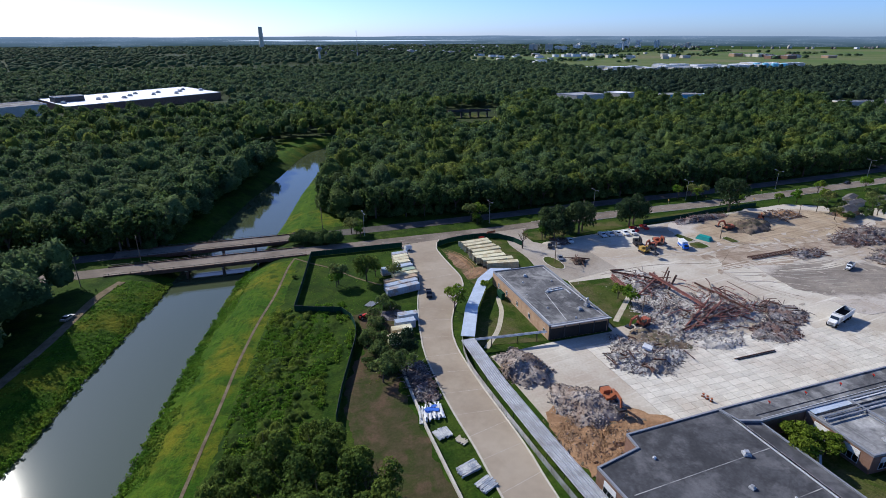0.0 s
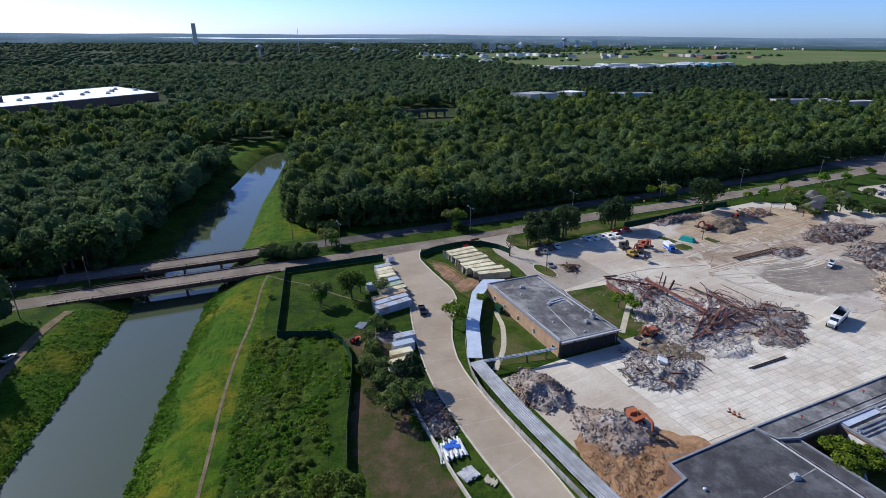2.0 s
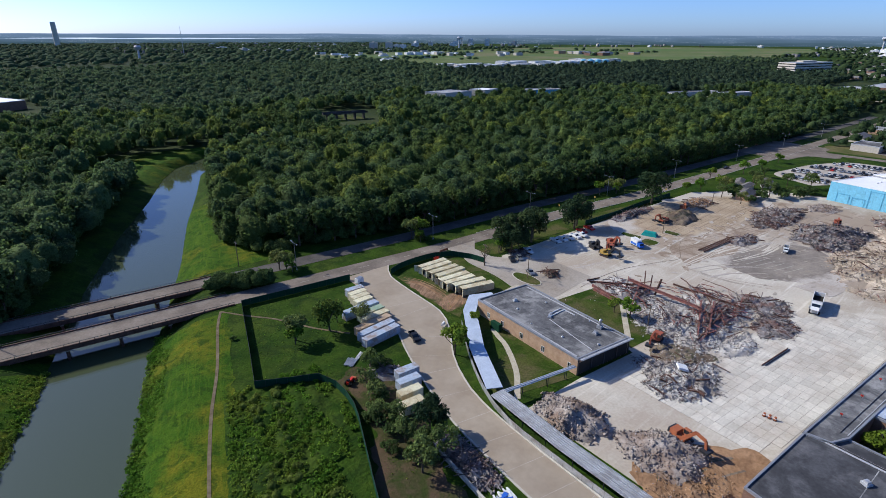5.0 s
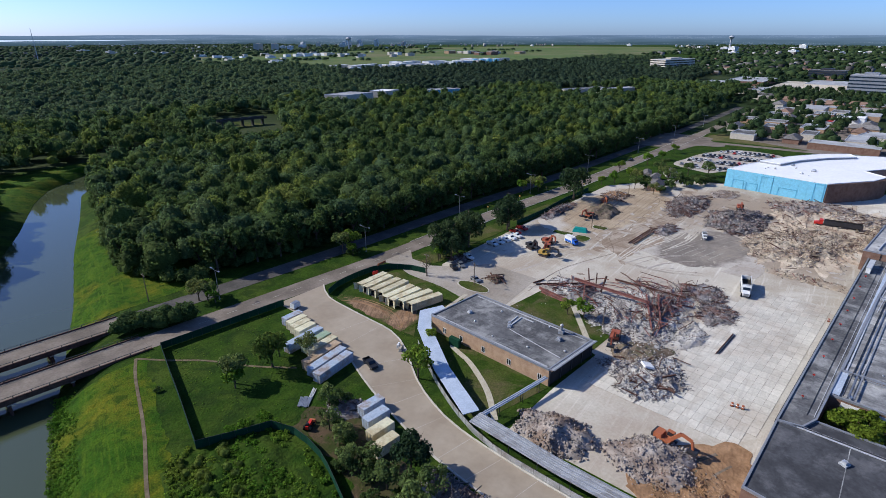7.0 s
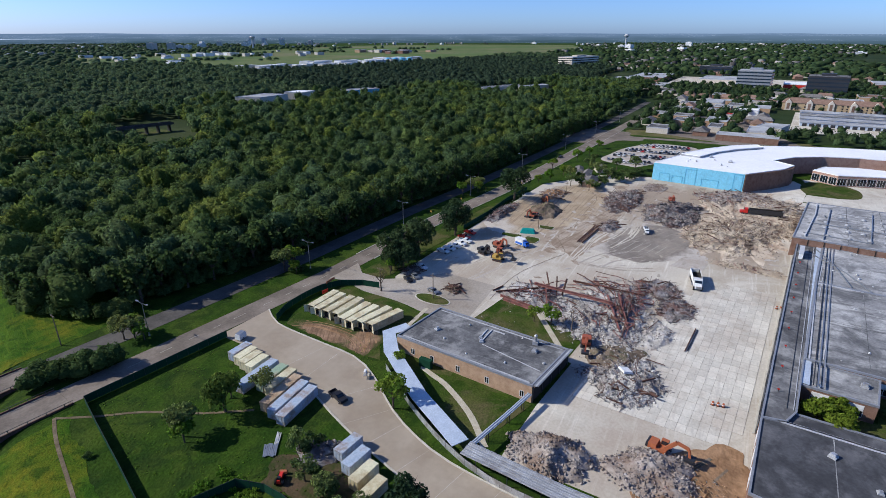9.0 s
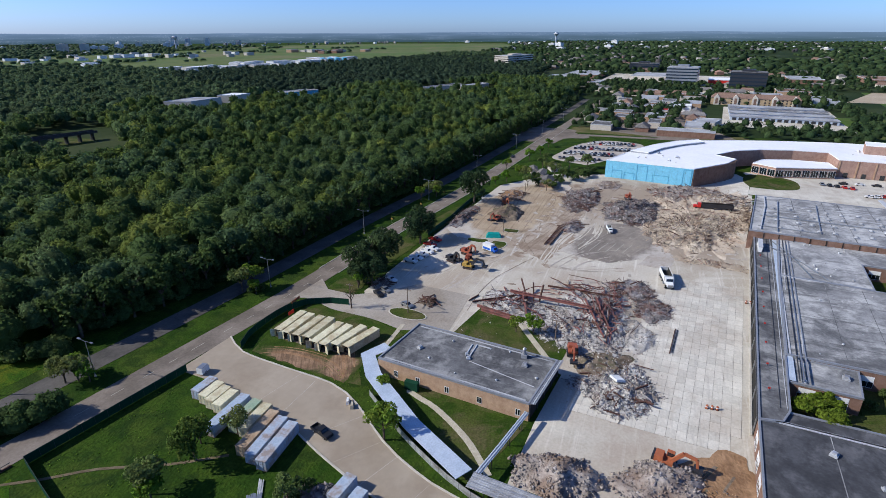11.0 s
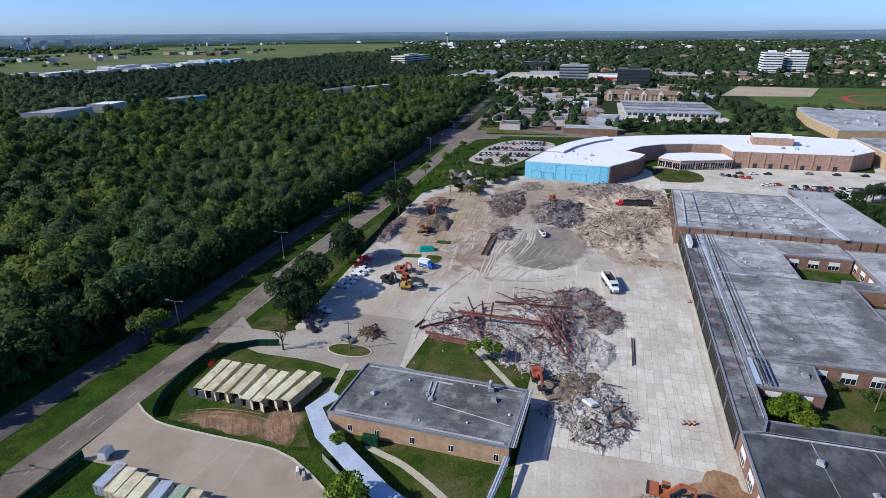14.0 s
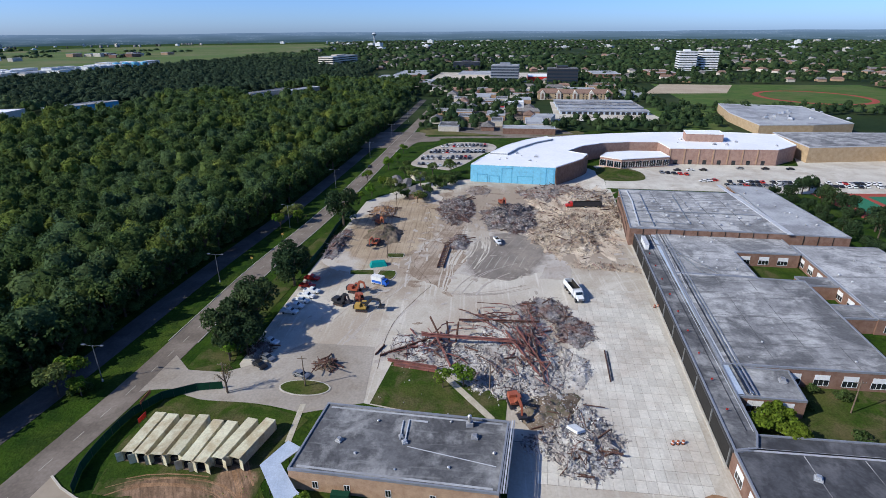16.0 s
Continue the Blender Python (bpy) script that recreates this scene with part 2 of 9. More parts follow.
ROOF = surface("weathered_roof", (0.17, 0.17, 0.172), (0.3, 0.3, 0.298), 0.16, 0.85, fine=1.5, third=(0.46, 0.458, 0.445), third_scale=0.09, fourth=(0.085, 0.086, 0.09), fourth_scale=0.07, grain=0.16)
streaks(ROOF, (0.1, 0.1, 0.103), 92, 9, 1.6, 0.54, 0.64, 0.6)
ROOFX = surface("black_bitumen_roof", (0.05, 0.051, 0.056), (0.085, 0.087, 0.094), 0.25, 0.85, fine=1.5, third=(0.13, 0.13, 0.137), third_scale=0.13, grain=0.14, fourth=(0.042, 0.043, 0.047), fourth_scale=0.12)
ROOFG = surface("bleached_roof", (0.24, 0.242, 0.245), (0.36, 0.36, 0.358), 0.16, 0.85, fine=1.5, third=(0.5, 0.498, 0.488), third_scale=0.1, fourth=(0.13, 0.131, 0.135), fourth_scale=0.08, grain=0.16)
streaks(ROOFG, (0.13, 0.13, 0.133), 92, 12, 1.8, 0.54, 0.64, 0.6)
ROOFD = surface("dark_bitumen_roof", (0.085, 0.085, 0.088), (0.15, 0.15, 0.153), 0.2, 0.85, fine=1.5, third=(0.3, 0.298, 0.29), third_scale=0.12, grain=0.16, fourth=(0.06, 0.06, 0.063), fourth_scale=0.1)
streaks(ROOFD, (0.24, 0.24, 0.235), 90, 8, 1.2, 0.57, 0.67, 0.5)
ROOFL = surface("pale_roof", (0.312, 0.32, 0.328), (0.41, 0.418, 0.426), 0.1, 0.8, fine=1.2, third=(0.213, 0.213, 0.221), third_scale=0.06)
ROOFW = surface("white_membrane_roof", (0.74, 0.745, 0.75), (0.82, 0.82, 0.82), 0.05, 0.6, fine=0.6, grain=0.05)
FARROOF = surface("far_roofs", (0.1, 0.095, 0.09), (0.22, 0.21, 0.2), 0.01, 0.9, fine=0.1, island=0.8)
COPING = paint("metal_coping", (0.3, 0.31, 0.33), 0.5, 0.4)
STRIPE = paint("pale_flashing", (0.45, 0.46, 0.48), 0.6)
BRICK = surface("tan_brick", (0.34, 0.22, 0.14), (0.45, 0.31, 0.2), 0.6, 0.9, fine=7.0, bump=0.01)
BRICKR = surface("brown_brick", (0.17, 0.1, 0.07), (0.24, 0.15, 0.11), 0.5, 0.9, fine=7.0, bump=0.01)
BRICKY = surface("buff_brick", (0.36, 0.26, 0.15), (0.45, 0.34, 0.21), 0.4, 0.9, fine=6.0)
SCHOOLB = surface("reddish_brown_brick", (0.3, 0.19, 0.145), (0.4, 0.265, 0.205), 0.5, 0.9, fine=6.0, bump=0.01)
EARTH = surface("dark_earth", (0.11, 0.082, 0.058), (0.175, 0.135, 0.1), 0.4, 0.95, fine=1.5, bump=0.2, third=(0.22, 0.175, 0.13), third_scale=0.15, fourth=(0.07, 0.075, 0.04), fourth_scale=0.2)
BLUE = paint("blue_sheathing", (0.21, 0.53, 0.7), 0.7)
BLUED = paint("blue_sheathing_seam", (0.13, 0.4, 0.57), 0.7)
WALKROOF = surface("pale_blue_metal_roof", (0.4, 0.46, 0.54), (0.5, 0.56, 0.64), 0.3, 0.45, metal=0.15, fine=3.0)
GALV = surface("galvanised_sheet", (0.42, 0.43, 0.44), (0.62, 0.63, 0.64), 0.5, 0.42, metal=0.55, fine=4.0, third=(0.3, 0.28, 0.26), third_scale=0.3)
STEEL = paint("dark_steel", (0.06, 0.06, 0.065), 0.5, 0.6)
CHROME = paint("grey_metal", (0.35, 0.36, 0.37), 0.4, 0.7)
RUST = surface("red_primer_steel", (0.17, 0.062, 0.05), (0.26, 0.115, 0.092), 0.6, 0.7, fine=5.0, third=(0.12, 0.06, 0.05), third_scale=0.4)
RUSTD = surface("rusty_steel", (0.07, 0.035, 0.025), (0.13, 0.07, 0.05), 0.8, 0.8, fine=5.0)
RUBBLE = surface("broken_concrete", (0.3, 0.285, 0.26), (0.52, 0.5, 0.465), 0.3, 0.95, fine=2.5, bump=0.05, third=(0.24, 0.205, 0.175), third_scale=0.15, island=0.45)
RUBBLEB = surface("brick_rubble", (0.2, 0.17, 0.148), (0.36, 0.32, 0.285), 0.3, 0.95, fine=2.5, bump=0.05, third=(0.17, 0.12, 0.09), third_scale=0.12, island=0.35)
RUBBLET = surface("tan_rubble", (0.3, 0.245, 0.18), (0.5, 0.435, 0.34), 0.3, 0.95, fine=2.5, bump=0.05, third=(0.2, 0.14, 0.1), third_scale=0.15, island=0.45)
SCRAP = surface("mixed_scrap", (0.1, 0.09, 0.085), (0.3, 0.28, 0.27), 0.5, 0.8, fine=2.5, third=(0.12, 0.06, 0.045), third_scale=0.2, island=0.5)
DEBRIS = surface("white_scrap", (0.324, 0.331, 0.338), (0.504, 0.504, 0.504), 0.6, 0.7, fine=3.0, third=(0.144, 0.18, 0.238), third_scale=0.5, island=0.4)
BOXW = surface("cream_container", (0.51, 0.47, 0.31), (0.608, 0.58, 0.404), 0.3, 0.6, fine=2.5, third=(0.392, 0.32, 0.189), third_scale=0.25, obj=0.1)
BOXG = surface("green_container", (0.24, 0.32, 0.22), (0.32, 0.4, 0.28), 0.3, 0.6, fine=2.5, third=(0.3, 0.24, 0.16), third_scale=0.3)
BOXB = surface("blue_grey_container", (0.3, 0.36, 0.44), (0.42, 0.48, 0.56), 0.3, 0.55, fine=2.5, third=(0.24, 0.18, 0.14), third_scale=0.3)
BOXT = surface("tan_container", (0.38, 0.28, 0.18), (0.48, 0.37, 0.25), 0.3, 0.6, fine=2.5, third=(0.25, 0.17, 0.1), third_scale=0.3)
# near-black; on the torn walls it stands in for shade inside
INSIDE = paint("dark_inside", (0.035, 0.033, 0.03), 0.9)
WOOD = surface("weathered_wood", (0.14, 0.1, 0.07), (0.22, 0.17, 0.12), 0.8, 0.9, fine=6.0)
FENCE = paint("green_screen_mesh", (0.012, 0.05, 0.028), 0.85)
WHITE = paint("white_paint", (0.72, 0.72, 0.7), 0.4, obj=0.06)
BLACK = paint("black_paint", (0.02, 0.02, 0.022), 0.3)
TYRE = paint("tyre_rubber", (0.02, 0.02, 0.02), 0.9)
RED = paint("red_paint", (0.5, 0.03, 0.02), 0.4)
ORANGE = paint("orange_paint", (0.33, 0.105, 0.045), 0.65)
DORANGE = paint("faded_orange_paint", (0.3, 0.085, 0.045), 0.55)
YELLOW = paint("yellow_paint", (0.42, 0.27, 0.06), 0.6)
TEAL = paint("teal_tarpaulin", (0.01, 0.24, 0.22), 0.6)
BLUET = paint("blue_tarpaulin", (0.03, 0.12, 0.5), 0.6)
BEIGE = paint("beige_render", (0.55, 0.5, 0.42), 0.9, obj=0.12)
SHINGLE = surface("grey_shingles", (0.13, 0.12, 0.115), (0.2, 0.19, 0.18), 0.5, 0.9, fine=3.0, obj=0.25)
SHINGLEB = surface("brown_shingles", (0.17, 0.11, 0.085), (0.24, 0.16, 0.12), 0.5, 0.9, fine=3.0, obj=0.25)
BARK = surface("bark", (0.07, 0.055, 0.04), (0.12, 0.095, 0.07), 1.2, 0.95, fine=6.0)
COURTR = paint("red_court", (0.3, 0.07, 0.05), 0.85)
COURTG = paint("green_court", (0.04, 0.16, 0.09), 0.85)


def glass(name, c):
    m = bpy.data.materials.new(name)
    m.use_nodes = True
    b = m.node_tree.nodes["Principled BSDF"]
    b.inputs["Base Color"].default_value, b.inputs["Roughness"].default_value, b.inputs["Specular IOR Level"].default_value = (*c, 1), 0.06, 0.8
    return m


GLASS = glass("dark_glass", (0.015, 0.02, 0.025))
GLASSB = glass("blue_glass", (0.02, 0.035, 0.055))


def leaves(name, a, b, c, trans=0.25, bump=0.1):
    """Foliage: leaf to leaf variation by island, tree to tree variation by a broad noise, some light through the leaf."""
    m = surface(name, a, b, scale=0.09, rough=0.9, fine=1.4, bump=bump, third=c, third_scale=0.05, island=0.35, detail=2.0, grain=0.35)
    nt = m.node_tree
    bs = nt.nodes["Principled BSDF"]
    bs.inputs["Specular IOR Level"].default_value = 0.1
    src = bs.inputs["Base Color"].links[0].from_socket
    tr = nt.nodes.new("ShaderNodeBsdfTranslucent")
    mx = nt.nodes.new("ShaderNodeMixShader")
    mx.inputs[0].default_value = trans
    nt.links.new(src, tr.inputs[0])
    nt.links.new(bs.outputs[0], mx.inputs[1])
    nt.links.new(tr.outputs[0], mx.inputs[2])
    nt.links.new(mx.outputs[0], nt.nodes["Material Output"].inputs[0])
    return m


LEAF = leaves("leaves", (0.05, 0.087, 0.029), (0.08, 0.126, 0.036), (0.115, 0.158, 0.043), 0.5, 0.25)
LEAFY = leaves("yellowish_leaves", (0.1, 0.142, 0.03), (0.14, 0.185, 0.036), (0.18, 0.21, 0.046), 0.5, 0.25)
# darker leaves: a cloud's shadow over the woods is put into this colour
LEAFC = leaves("cloud_shade_leaves", (0.03, 0.052, 0.03), (0.042, 0.068, 0.037), (0.056, 0.082, 0.042), 0.35, 0.25)
# cooler, paler leaves for far woods; some distance haze is in this colour
LEAFF = leaves("hazy_far_leaves", (0.056, 0.092, 0.047), (0.083, 0.125, 0.056), (0.112, 0.152, 0.062), 0.45, 0.25)
LEAFB = leaves("bright_leaves", (0.08, 0.135, 0.011), (0.13, 0.185, 0.018), (0.16, 0.195, 0.022), 0.4)
LEAFD = leaves("dark_leaves", (0.061, 0.102, 0.046), (0.093, 0.144, 0.056), (0.122, 0.173, 0.061), 0.48, 0.25)
WEED = leaves("weeds", (0.0736, 0.168, 0.0158), (0.129, 0.235, 0.0224), (0.184, 0.235, 0.0317), 0.45)
LEAFM = leaves("levee_leaves", (0.066, 0.11, 0.022), (0.098, 0.146, 0.028), (0.15, 0.19, 0.034), 0.48)
LEAFO = leaves("oak_leaves", (0.0247, 0.0483, 0.0216), (0.0437, 0.0735, 0.0276), (0.0665, 0.0966, 0.0336), 0.35, 0.3)
DRYLEAF = leaves("dry_leaves", (0.1, 0.075, 0.035), (0.16, 0.12, 0.06), (0.09, 0.1, 0.03), 0.2)

LEAFG = leaves("greyish_leaves", (0.084, 0.125, 0.0378), (0.143, 0.194, 0.0551), (0.202, 0.211, 0.063), 0.38)

WATER = bpy.data.materials.new("river_water")
WATER.use_nodes = True
_b = WATER.node_tree.nodes["Principled BSDF"]
_b.inputs["Base Color"].default_value, _b.inputs["Roughness"].default_value = (0.056, 0.07, 0.036, 1), 0.06
_n = WATER.node_tree.nodes.new("ShaderNodeTexNoise")
_n.inputs["Scale"].default_value, _n.inputs["Detail"].default_value = 0.5, 4.0
_g = WATER.node_tree.nodes.new("ShaderNodeNewGeometry")
_u = WATER.node_tree.nodes.new("ShaderNodeBump")
_u.inputs["Strength"].default_value, _u.inputs["Distance"].default_value = 0.02, 0.1
WATER.node_tree.links.new(_g.outputs["Position"], _n.inputs["Vector"])
WATER.node_tree.links.new(_n.outputs["Fac"], _u.inputs["Height"])
WATER.node_tree.links.new(_u.outputs[0], _b.inputs["Normal"])

# ---- mesh tools ----
class Shape:
    """Gathers points and faces; every call adds one closed form."""

    def __init__(self):
        self.v, self.f = [], []

    def add(self, pts, faces, m=None):
        k = len(self.v)
        self.v += [tuple(m @ Vector(p)) for p in pts] if m is not None else [tuple(p) for p in pts]
        self.f += [tuple(i + k for i in f) for f in faces]
        return self

    def box(self, x0, y0, z0, x1, y1, z1, m=None, taper=0.0):
        t = taper
        pts = [(x0, y0, z0), (x1, y0, z0), (x1, y1, z0), (x0, y1, z0), (x0 + t, y0 + t, z1), (x1 - t, y0 + t, z1), (x1 - t, y1 - t, z1), (x0 + t, y1 - t, z1)]
        return self.add(pts, [(3, 2, 1, 0), (4, 5, 6, 7), (0, 1, 5, 4), (1, 2, 6, 5), (2, 3, 7, 6), (3, 0, 4, 7)], m)

    def prism(self, pts, z0, z1):
        n = len(pts)
        area = sum(pts[i][0] * pts[(i + 1) % n][1] - pts[(i + 1) % n][0] * pts[i][1] for i in range(n))
        if area < 0:
            pts = pts[::-1]
        lo, hi = [(x, y, z0) for x, y in pts], [(x, y, z1) for x, y in pts]
        return self.add(lo + hi, [tuple(range(n - 1, -1, -1)), tuple(range(n, 2 * n))] + [(i, (i + 1) % n, n + (i + 1) % n, n + i) for i in range(n)])

    def tube(self, a, b, r0, r1=None, n=8):
        a, b = Vector(a), Vector(b)
        r1 = r0 if r1 is None else r1
        q = (b - a).to_track_quat("Z", "Y")
        ring = [(math.cos(2 * math.pi * i / n), math.sin(2 * math.pi * i / n)) for i in range(n)]
        pts = [a + q @ Vector((c * r0, s * r0, 0)) for c, s in ring] + [b + q @ Vector((c * r1, s * r1, 0)) for c, s in ring]
        return self.add(pts, [(i, (i + 1) % n, n + (i + 1) % n, n + i) for i in range(n)] + [tuple(range(n - 1, -1, -1)), tuple(range(n, 2 * n))])

    def bar(self, a, b, w, h):
        """A straight bar of rectangular section from a to b."""
        a, b = Vector(a), Vector(b)
        q = (b - a).to_track_quat("X", "Z").to_matrix().to_4x4()
        return self.box(0, -w / 2, -h / 2, (b - a).length, w / 2, h / 2, Matrix.Translation(a) @ q)

    def ibeam(self, a, b, w, h):
        a, b = Vector(a), Vector(b)
        m = Matrix.Translation(a) @ (b - a).to_track_quat("X", "Z").to_matrix().to_4x4()
        n = (b - a).length
        self.box(0, -w / 2, h / 2 - 0.06, n, w / 2, h / 2, m)
        self.box(0, -w / 2, -h / 2, n, w / 2, -h / 2 + 0.06, m)
        return self.box(0, -0.03, -h / 2 + 0.06, n, 0.03, h / 2 - 0.06, m)

    def strip(self, line, w, z0, z1, close=False):
        """A ribbon of width w along a line of (x, y)."""
        n = len(line)
        left, right = [], []
        for i in range(n):
            a = Vector(line[max(i - 1, 0)])
            b = Vector(line[min(i + 1, n - 1)])
            d = (b - a).normalized()
            s = Vector((-d.y, d.x)) * w / 2
            p = Vector(line[i])
            left.append(p + s)
            right.append(p - s)
        pts = []
        for p, q in zip(left, right):
            pts += [(p.x, p.y, z0), (q.x, q.y, z0), (q.x, q.y, z1), (p.x, p.y, z1)]
        fs = [(0, 3, 2, 1), (4 * n - 4, 4 * n - 3, 4 * n - 2, 4 * n - 1)]
        for i in range(n - 1):
            k = 4 * i
            fs += [(k + 3, k + 2, k + 6, k + 7), (k + 1, k, k + 4, k + 5), (k + 2, k + 1, k + 5, k + 6), (k, k + 3, k + 7, k + 4)]
        self.add(pts, fs)
        return self

    def mesh(self, name, material):
        me = bpy.data.meshes.new(name)
        me.from_pydata(self.v, [], self.f)
        me.materials.append(material)
        me.update()
        return me


def part(name, shape, material, parent, label=""):
    """One mesh object under a thing or a part."""
    ob = new(name, shape.mesh(name, material) if isinstance(shape, Shape) else shape)
    ob.parent = parent
    return tagged(ob, label=label)


def thing(name, x, y, z=0.0, rz=0.0, label="", category="", group="", kind=""):
    ob = new(name)
    ob.empty_display_size = 0.5
    ob.matrix_basis = pose(x, y, z, 0, 0, rz)
    return tagged(ob, label, category, group, kind)


def structure(name, shape, material, label="", category="", kind="structure"):
    return tagged(new(name, shape.mesh(name, material) if isinstance(shape, Shape) else shape), label, category, "", kind)


def smooth_line(pts, step=3.0):
    """A Catmull-Rom line through pts."""
    P = [Vector(p) for p in pts]
    P = [2 * P[0] - P[1]] + P + [2 * P[-1] - P[-2]]
    res = []
    for i in range(1, len(P) - 2):
        n = max(1, int((P[i + 1] - P[i]).length / step))
        for k in range(n):
            t = k / n
            res.append(tuple(0.5 * (2 * P[i] + (P[i + 1] - P[i - 1]) * t + (2 * P[i - 1] - 5 * P[i] + 4 * P[i + 1] - P[i + 2]) * t * t + (3 * P[i] - P[i - 1] - 3 * P[i + 1] + P[i + 2]) * t ** 3)))
    return res + [tuple(P[-2])]


def inside(x, y, poly):
    c, n = False, len(poly)
    for i in range(n):
        (x0, y0), (x1, y1) = poly[i], poly[i - 1]
        if (y0 > y) != (y1 > y) and x < (x1 - x0) * (y - y0) / (y1 - y0) + x0:
            c = not c
    return c


def mesh_arrays(name, verts, faces, material, smooth=False):
    """A mesh from arrays of points and of triangles or quads, all alike."""
    me = bpy.data.meshes.new(name)
    verts, faces = np.asarray(verts, dtype=np.float32), np.asarray(faces, dtype=np.int32)
    n, k = faces.shape
    me.vertices.add(len(verts))
    me.vertices.foreach_set("co", verts.ravel())
    me.loops.add(n * k)
    me.loops.foreach_set("vertex_index", faces.ravel())
    me.polygons.add(n)
    me.polygons.foreach_set("loop_start", np.arange(0, n * k, k, dtype=np.int32))
    me.materials.append(material)
    me.update(calc_edges=True)
    if smooth:
        me.polygons.foreach_set("use_smooth", np.ones(n, dtype=bool))
    return me

# ---- the ground, one sheet with the river's bed cut into it ----
RIVER_Y = [-400, 0, 100, 147, 197, 260, 312, 362, 410, 436, 462, 480]
RIVER_X = [-172, -73, -47, -35.5, -21, -1.5, 15, 34, 50, 66, 100, 150]
RIVER_W = [14, 14, 14, 13.5, 13, 15.5, 14, 12, 11, 14, 20, 22]
WATER_Z, BED_Z = -4.6, -6.5


def river(x, y):
    """Metres from the waterline; negative in the water."""
    return abs(x - np.interp(y, RIVER_Y, RIVER_X)) - np.interp(y, RIVER_Y, RIVER_W)


def land(x, y):
    d = river(x, y)
    t = np.clip(d / 15.0, 0, 1)
    z = np.where(d < 0, BED_Z + (WATER_Z - 0.1 - BED_Z) * np.exp(np.minimum(d, 0) / 2.0), (WATER_Z - 0.1) * (1 - t) ** 1.5)
    return np.where(y > 480, 0.0, z)


def spread(*runs):
    vals = []
    for a, b, s in runs:
        vals += list(np.arange(a, b, s))
    return np.array(vals + [runs[-1][1]])


gx = spread((-4900, -1000, 300), (-1000, -220, 60), (-220, 130, 2.5), (130, 400, 30), (400, 1000, 100), (1000, 4900, 300))
gy = spread((-4900, -1000, 300), (-1000, -60, 60), (-60, 40, 8), (40, 480, 3), (480, 780, 12), (780, 1400, 60), (1400, 4900, 300))
X, Y = np.meshgrid(gx, gy)
Z = land(X, Y)
nx, ny = len(gx), len(gy)
idx = np.arange(nx * ny).reshape(ny, nx)
quads = np.stack([idx[:-1, :-1], idx[:-1, 1:], idx[1:, 1:], idx[1:, :-1]], -1).reshape(-1, 4)
structure("ground", mesh_arrays("ground", np.stack([X, Y, Z], -1).reshape(-1, 3), quads, GRASS, True), None, "flat grassy land cut by a river channel", "ground")

wl = [(np.interp(y, RIVER_Y, RIVER_X), y) for y in list(range(-400, 481, 5))]
wv, wf = [], []
for i, (x, y) in enumerate(wl):
    w = np.interp(y, RIVER_Y, RIVER_W) + 1.5
    wv += [(x - w, y, WATER_Z), (x + w, y, WATER_Z)]
    if i:
        wf.append((2 * i - 2, 2 * i - 1, 2 * i + 1, 2 * i))
structure("water", mesh_arrays("water", wv, wf, WATER), None, "murky grey-green river water with sky sheen", "water")


def rough_edge(poly, amp=1.2, freq=0.35, seed=0):
    """The outline with an uneven edge."""
    line = smooth_line(list(poly) + [poly[0]], 1.2)[:-1]
    return [(x + amp * noise.noise((x * freq, y * freq, seed)) + 0.5 * amp * noise.noise((x * freq * 3, y * freq * 3, seed)), y + amp * noise.noise((x * freq, y * freq, seed + 9)) + 0.5 * amp * noise.noise((x * freq * 3, y * freq * 3, seed + 9))) for x, y in line]


def sheet(name, poly, z, material, label, category, h=0.25):
    return structure(name, Shape().prism(poly, z - h, z), material, label, category)


def bank_patch(name, side, d0, d1, y0, y1, lift, material, label):
    """A sheet that follows the bank between two distances from the waterline."""
    vs, fs, cols = [], [], 30
    ys = np.arange(y0, y1 + 0.1, 0.7)
    for j, y in enumerate(ys):
        for i in range(cols + 1):
            d = d0 + (d1 + 1.6 * noise.noise((y * 0.11, side, 3)) + 0.9 * noise.noise((y * 0.4, side, 8)) - d0) * i / cols
            x = np.interp(y, RIVER_Y, RIVER_X) + side * (np.interp(y, RIVER_Y, RIVER_W) + d)
            lump = (0.22 * (noise.noise((x * 0.5, y * 0.5, 2)) + 0.5) + 0.3 * noise.noise((x * 1.4, y * 1.4, 6))) * min(1.0, max(0.1, (15 - d) / 3)) 
            vs.append((x, y, float(land(x, y)) + lift + max(0.0, lump) * min(1, i / 3, (cols - i) / 3)))
            if i and j:
                k = j * (cols + 1) + i
                fs.append((k - cols - 2, k - cols - 1, k, k - 1))
    if side < 0:
        fs = [f[::-1] for f in fs]
    return structure(name, mesh_arrays(name, vs, fs, material, True), None, label, "grass")


bank_patch("bank_grass", 1, 0.5, 22.5, 40, 203, 0.05, BANK, "bright green tall grass on the levee slope")
bank_patch("bank_grass", -1, 0.5, 15, 60, 205, 0.05, BANK, "green grass on the shaded river bank")
bank_patch("bank_grass", 1, 15, 40, 236, 268, 0.05, BANK, "mown green grass beside the far bridge")
bank_patch("bank_grass", 1, 0.5, 16, 236, 330, 0.05, BANK, "bright green grass bank beyond the bridges")
bank_patch("bank_grass", -1, 0.5, 46, 392, 476, 0.05, BANK, "bright green grassy point at the river bend")

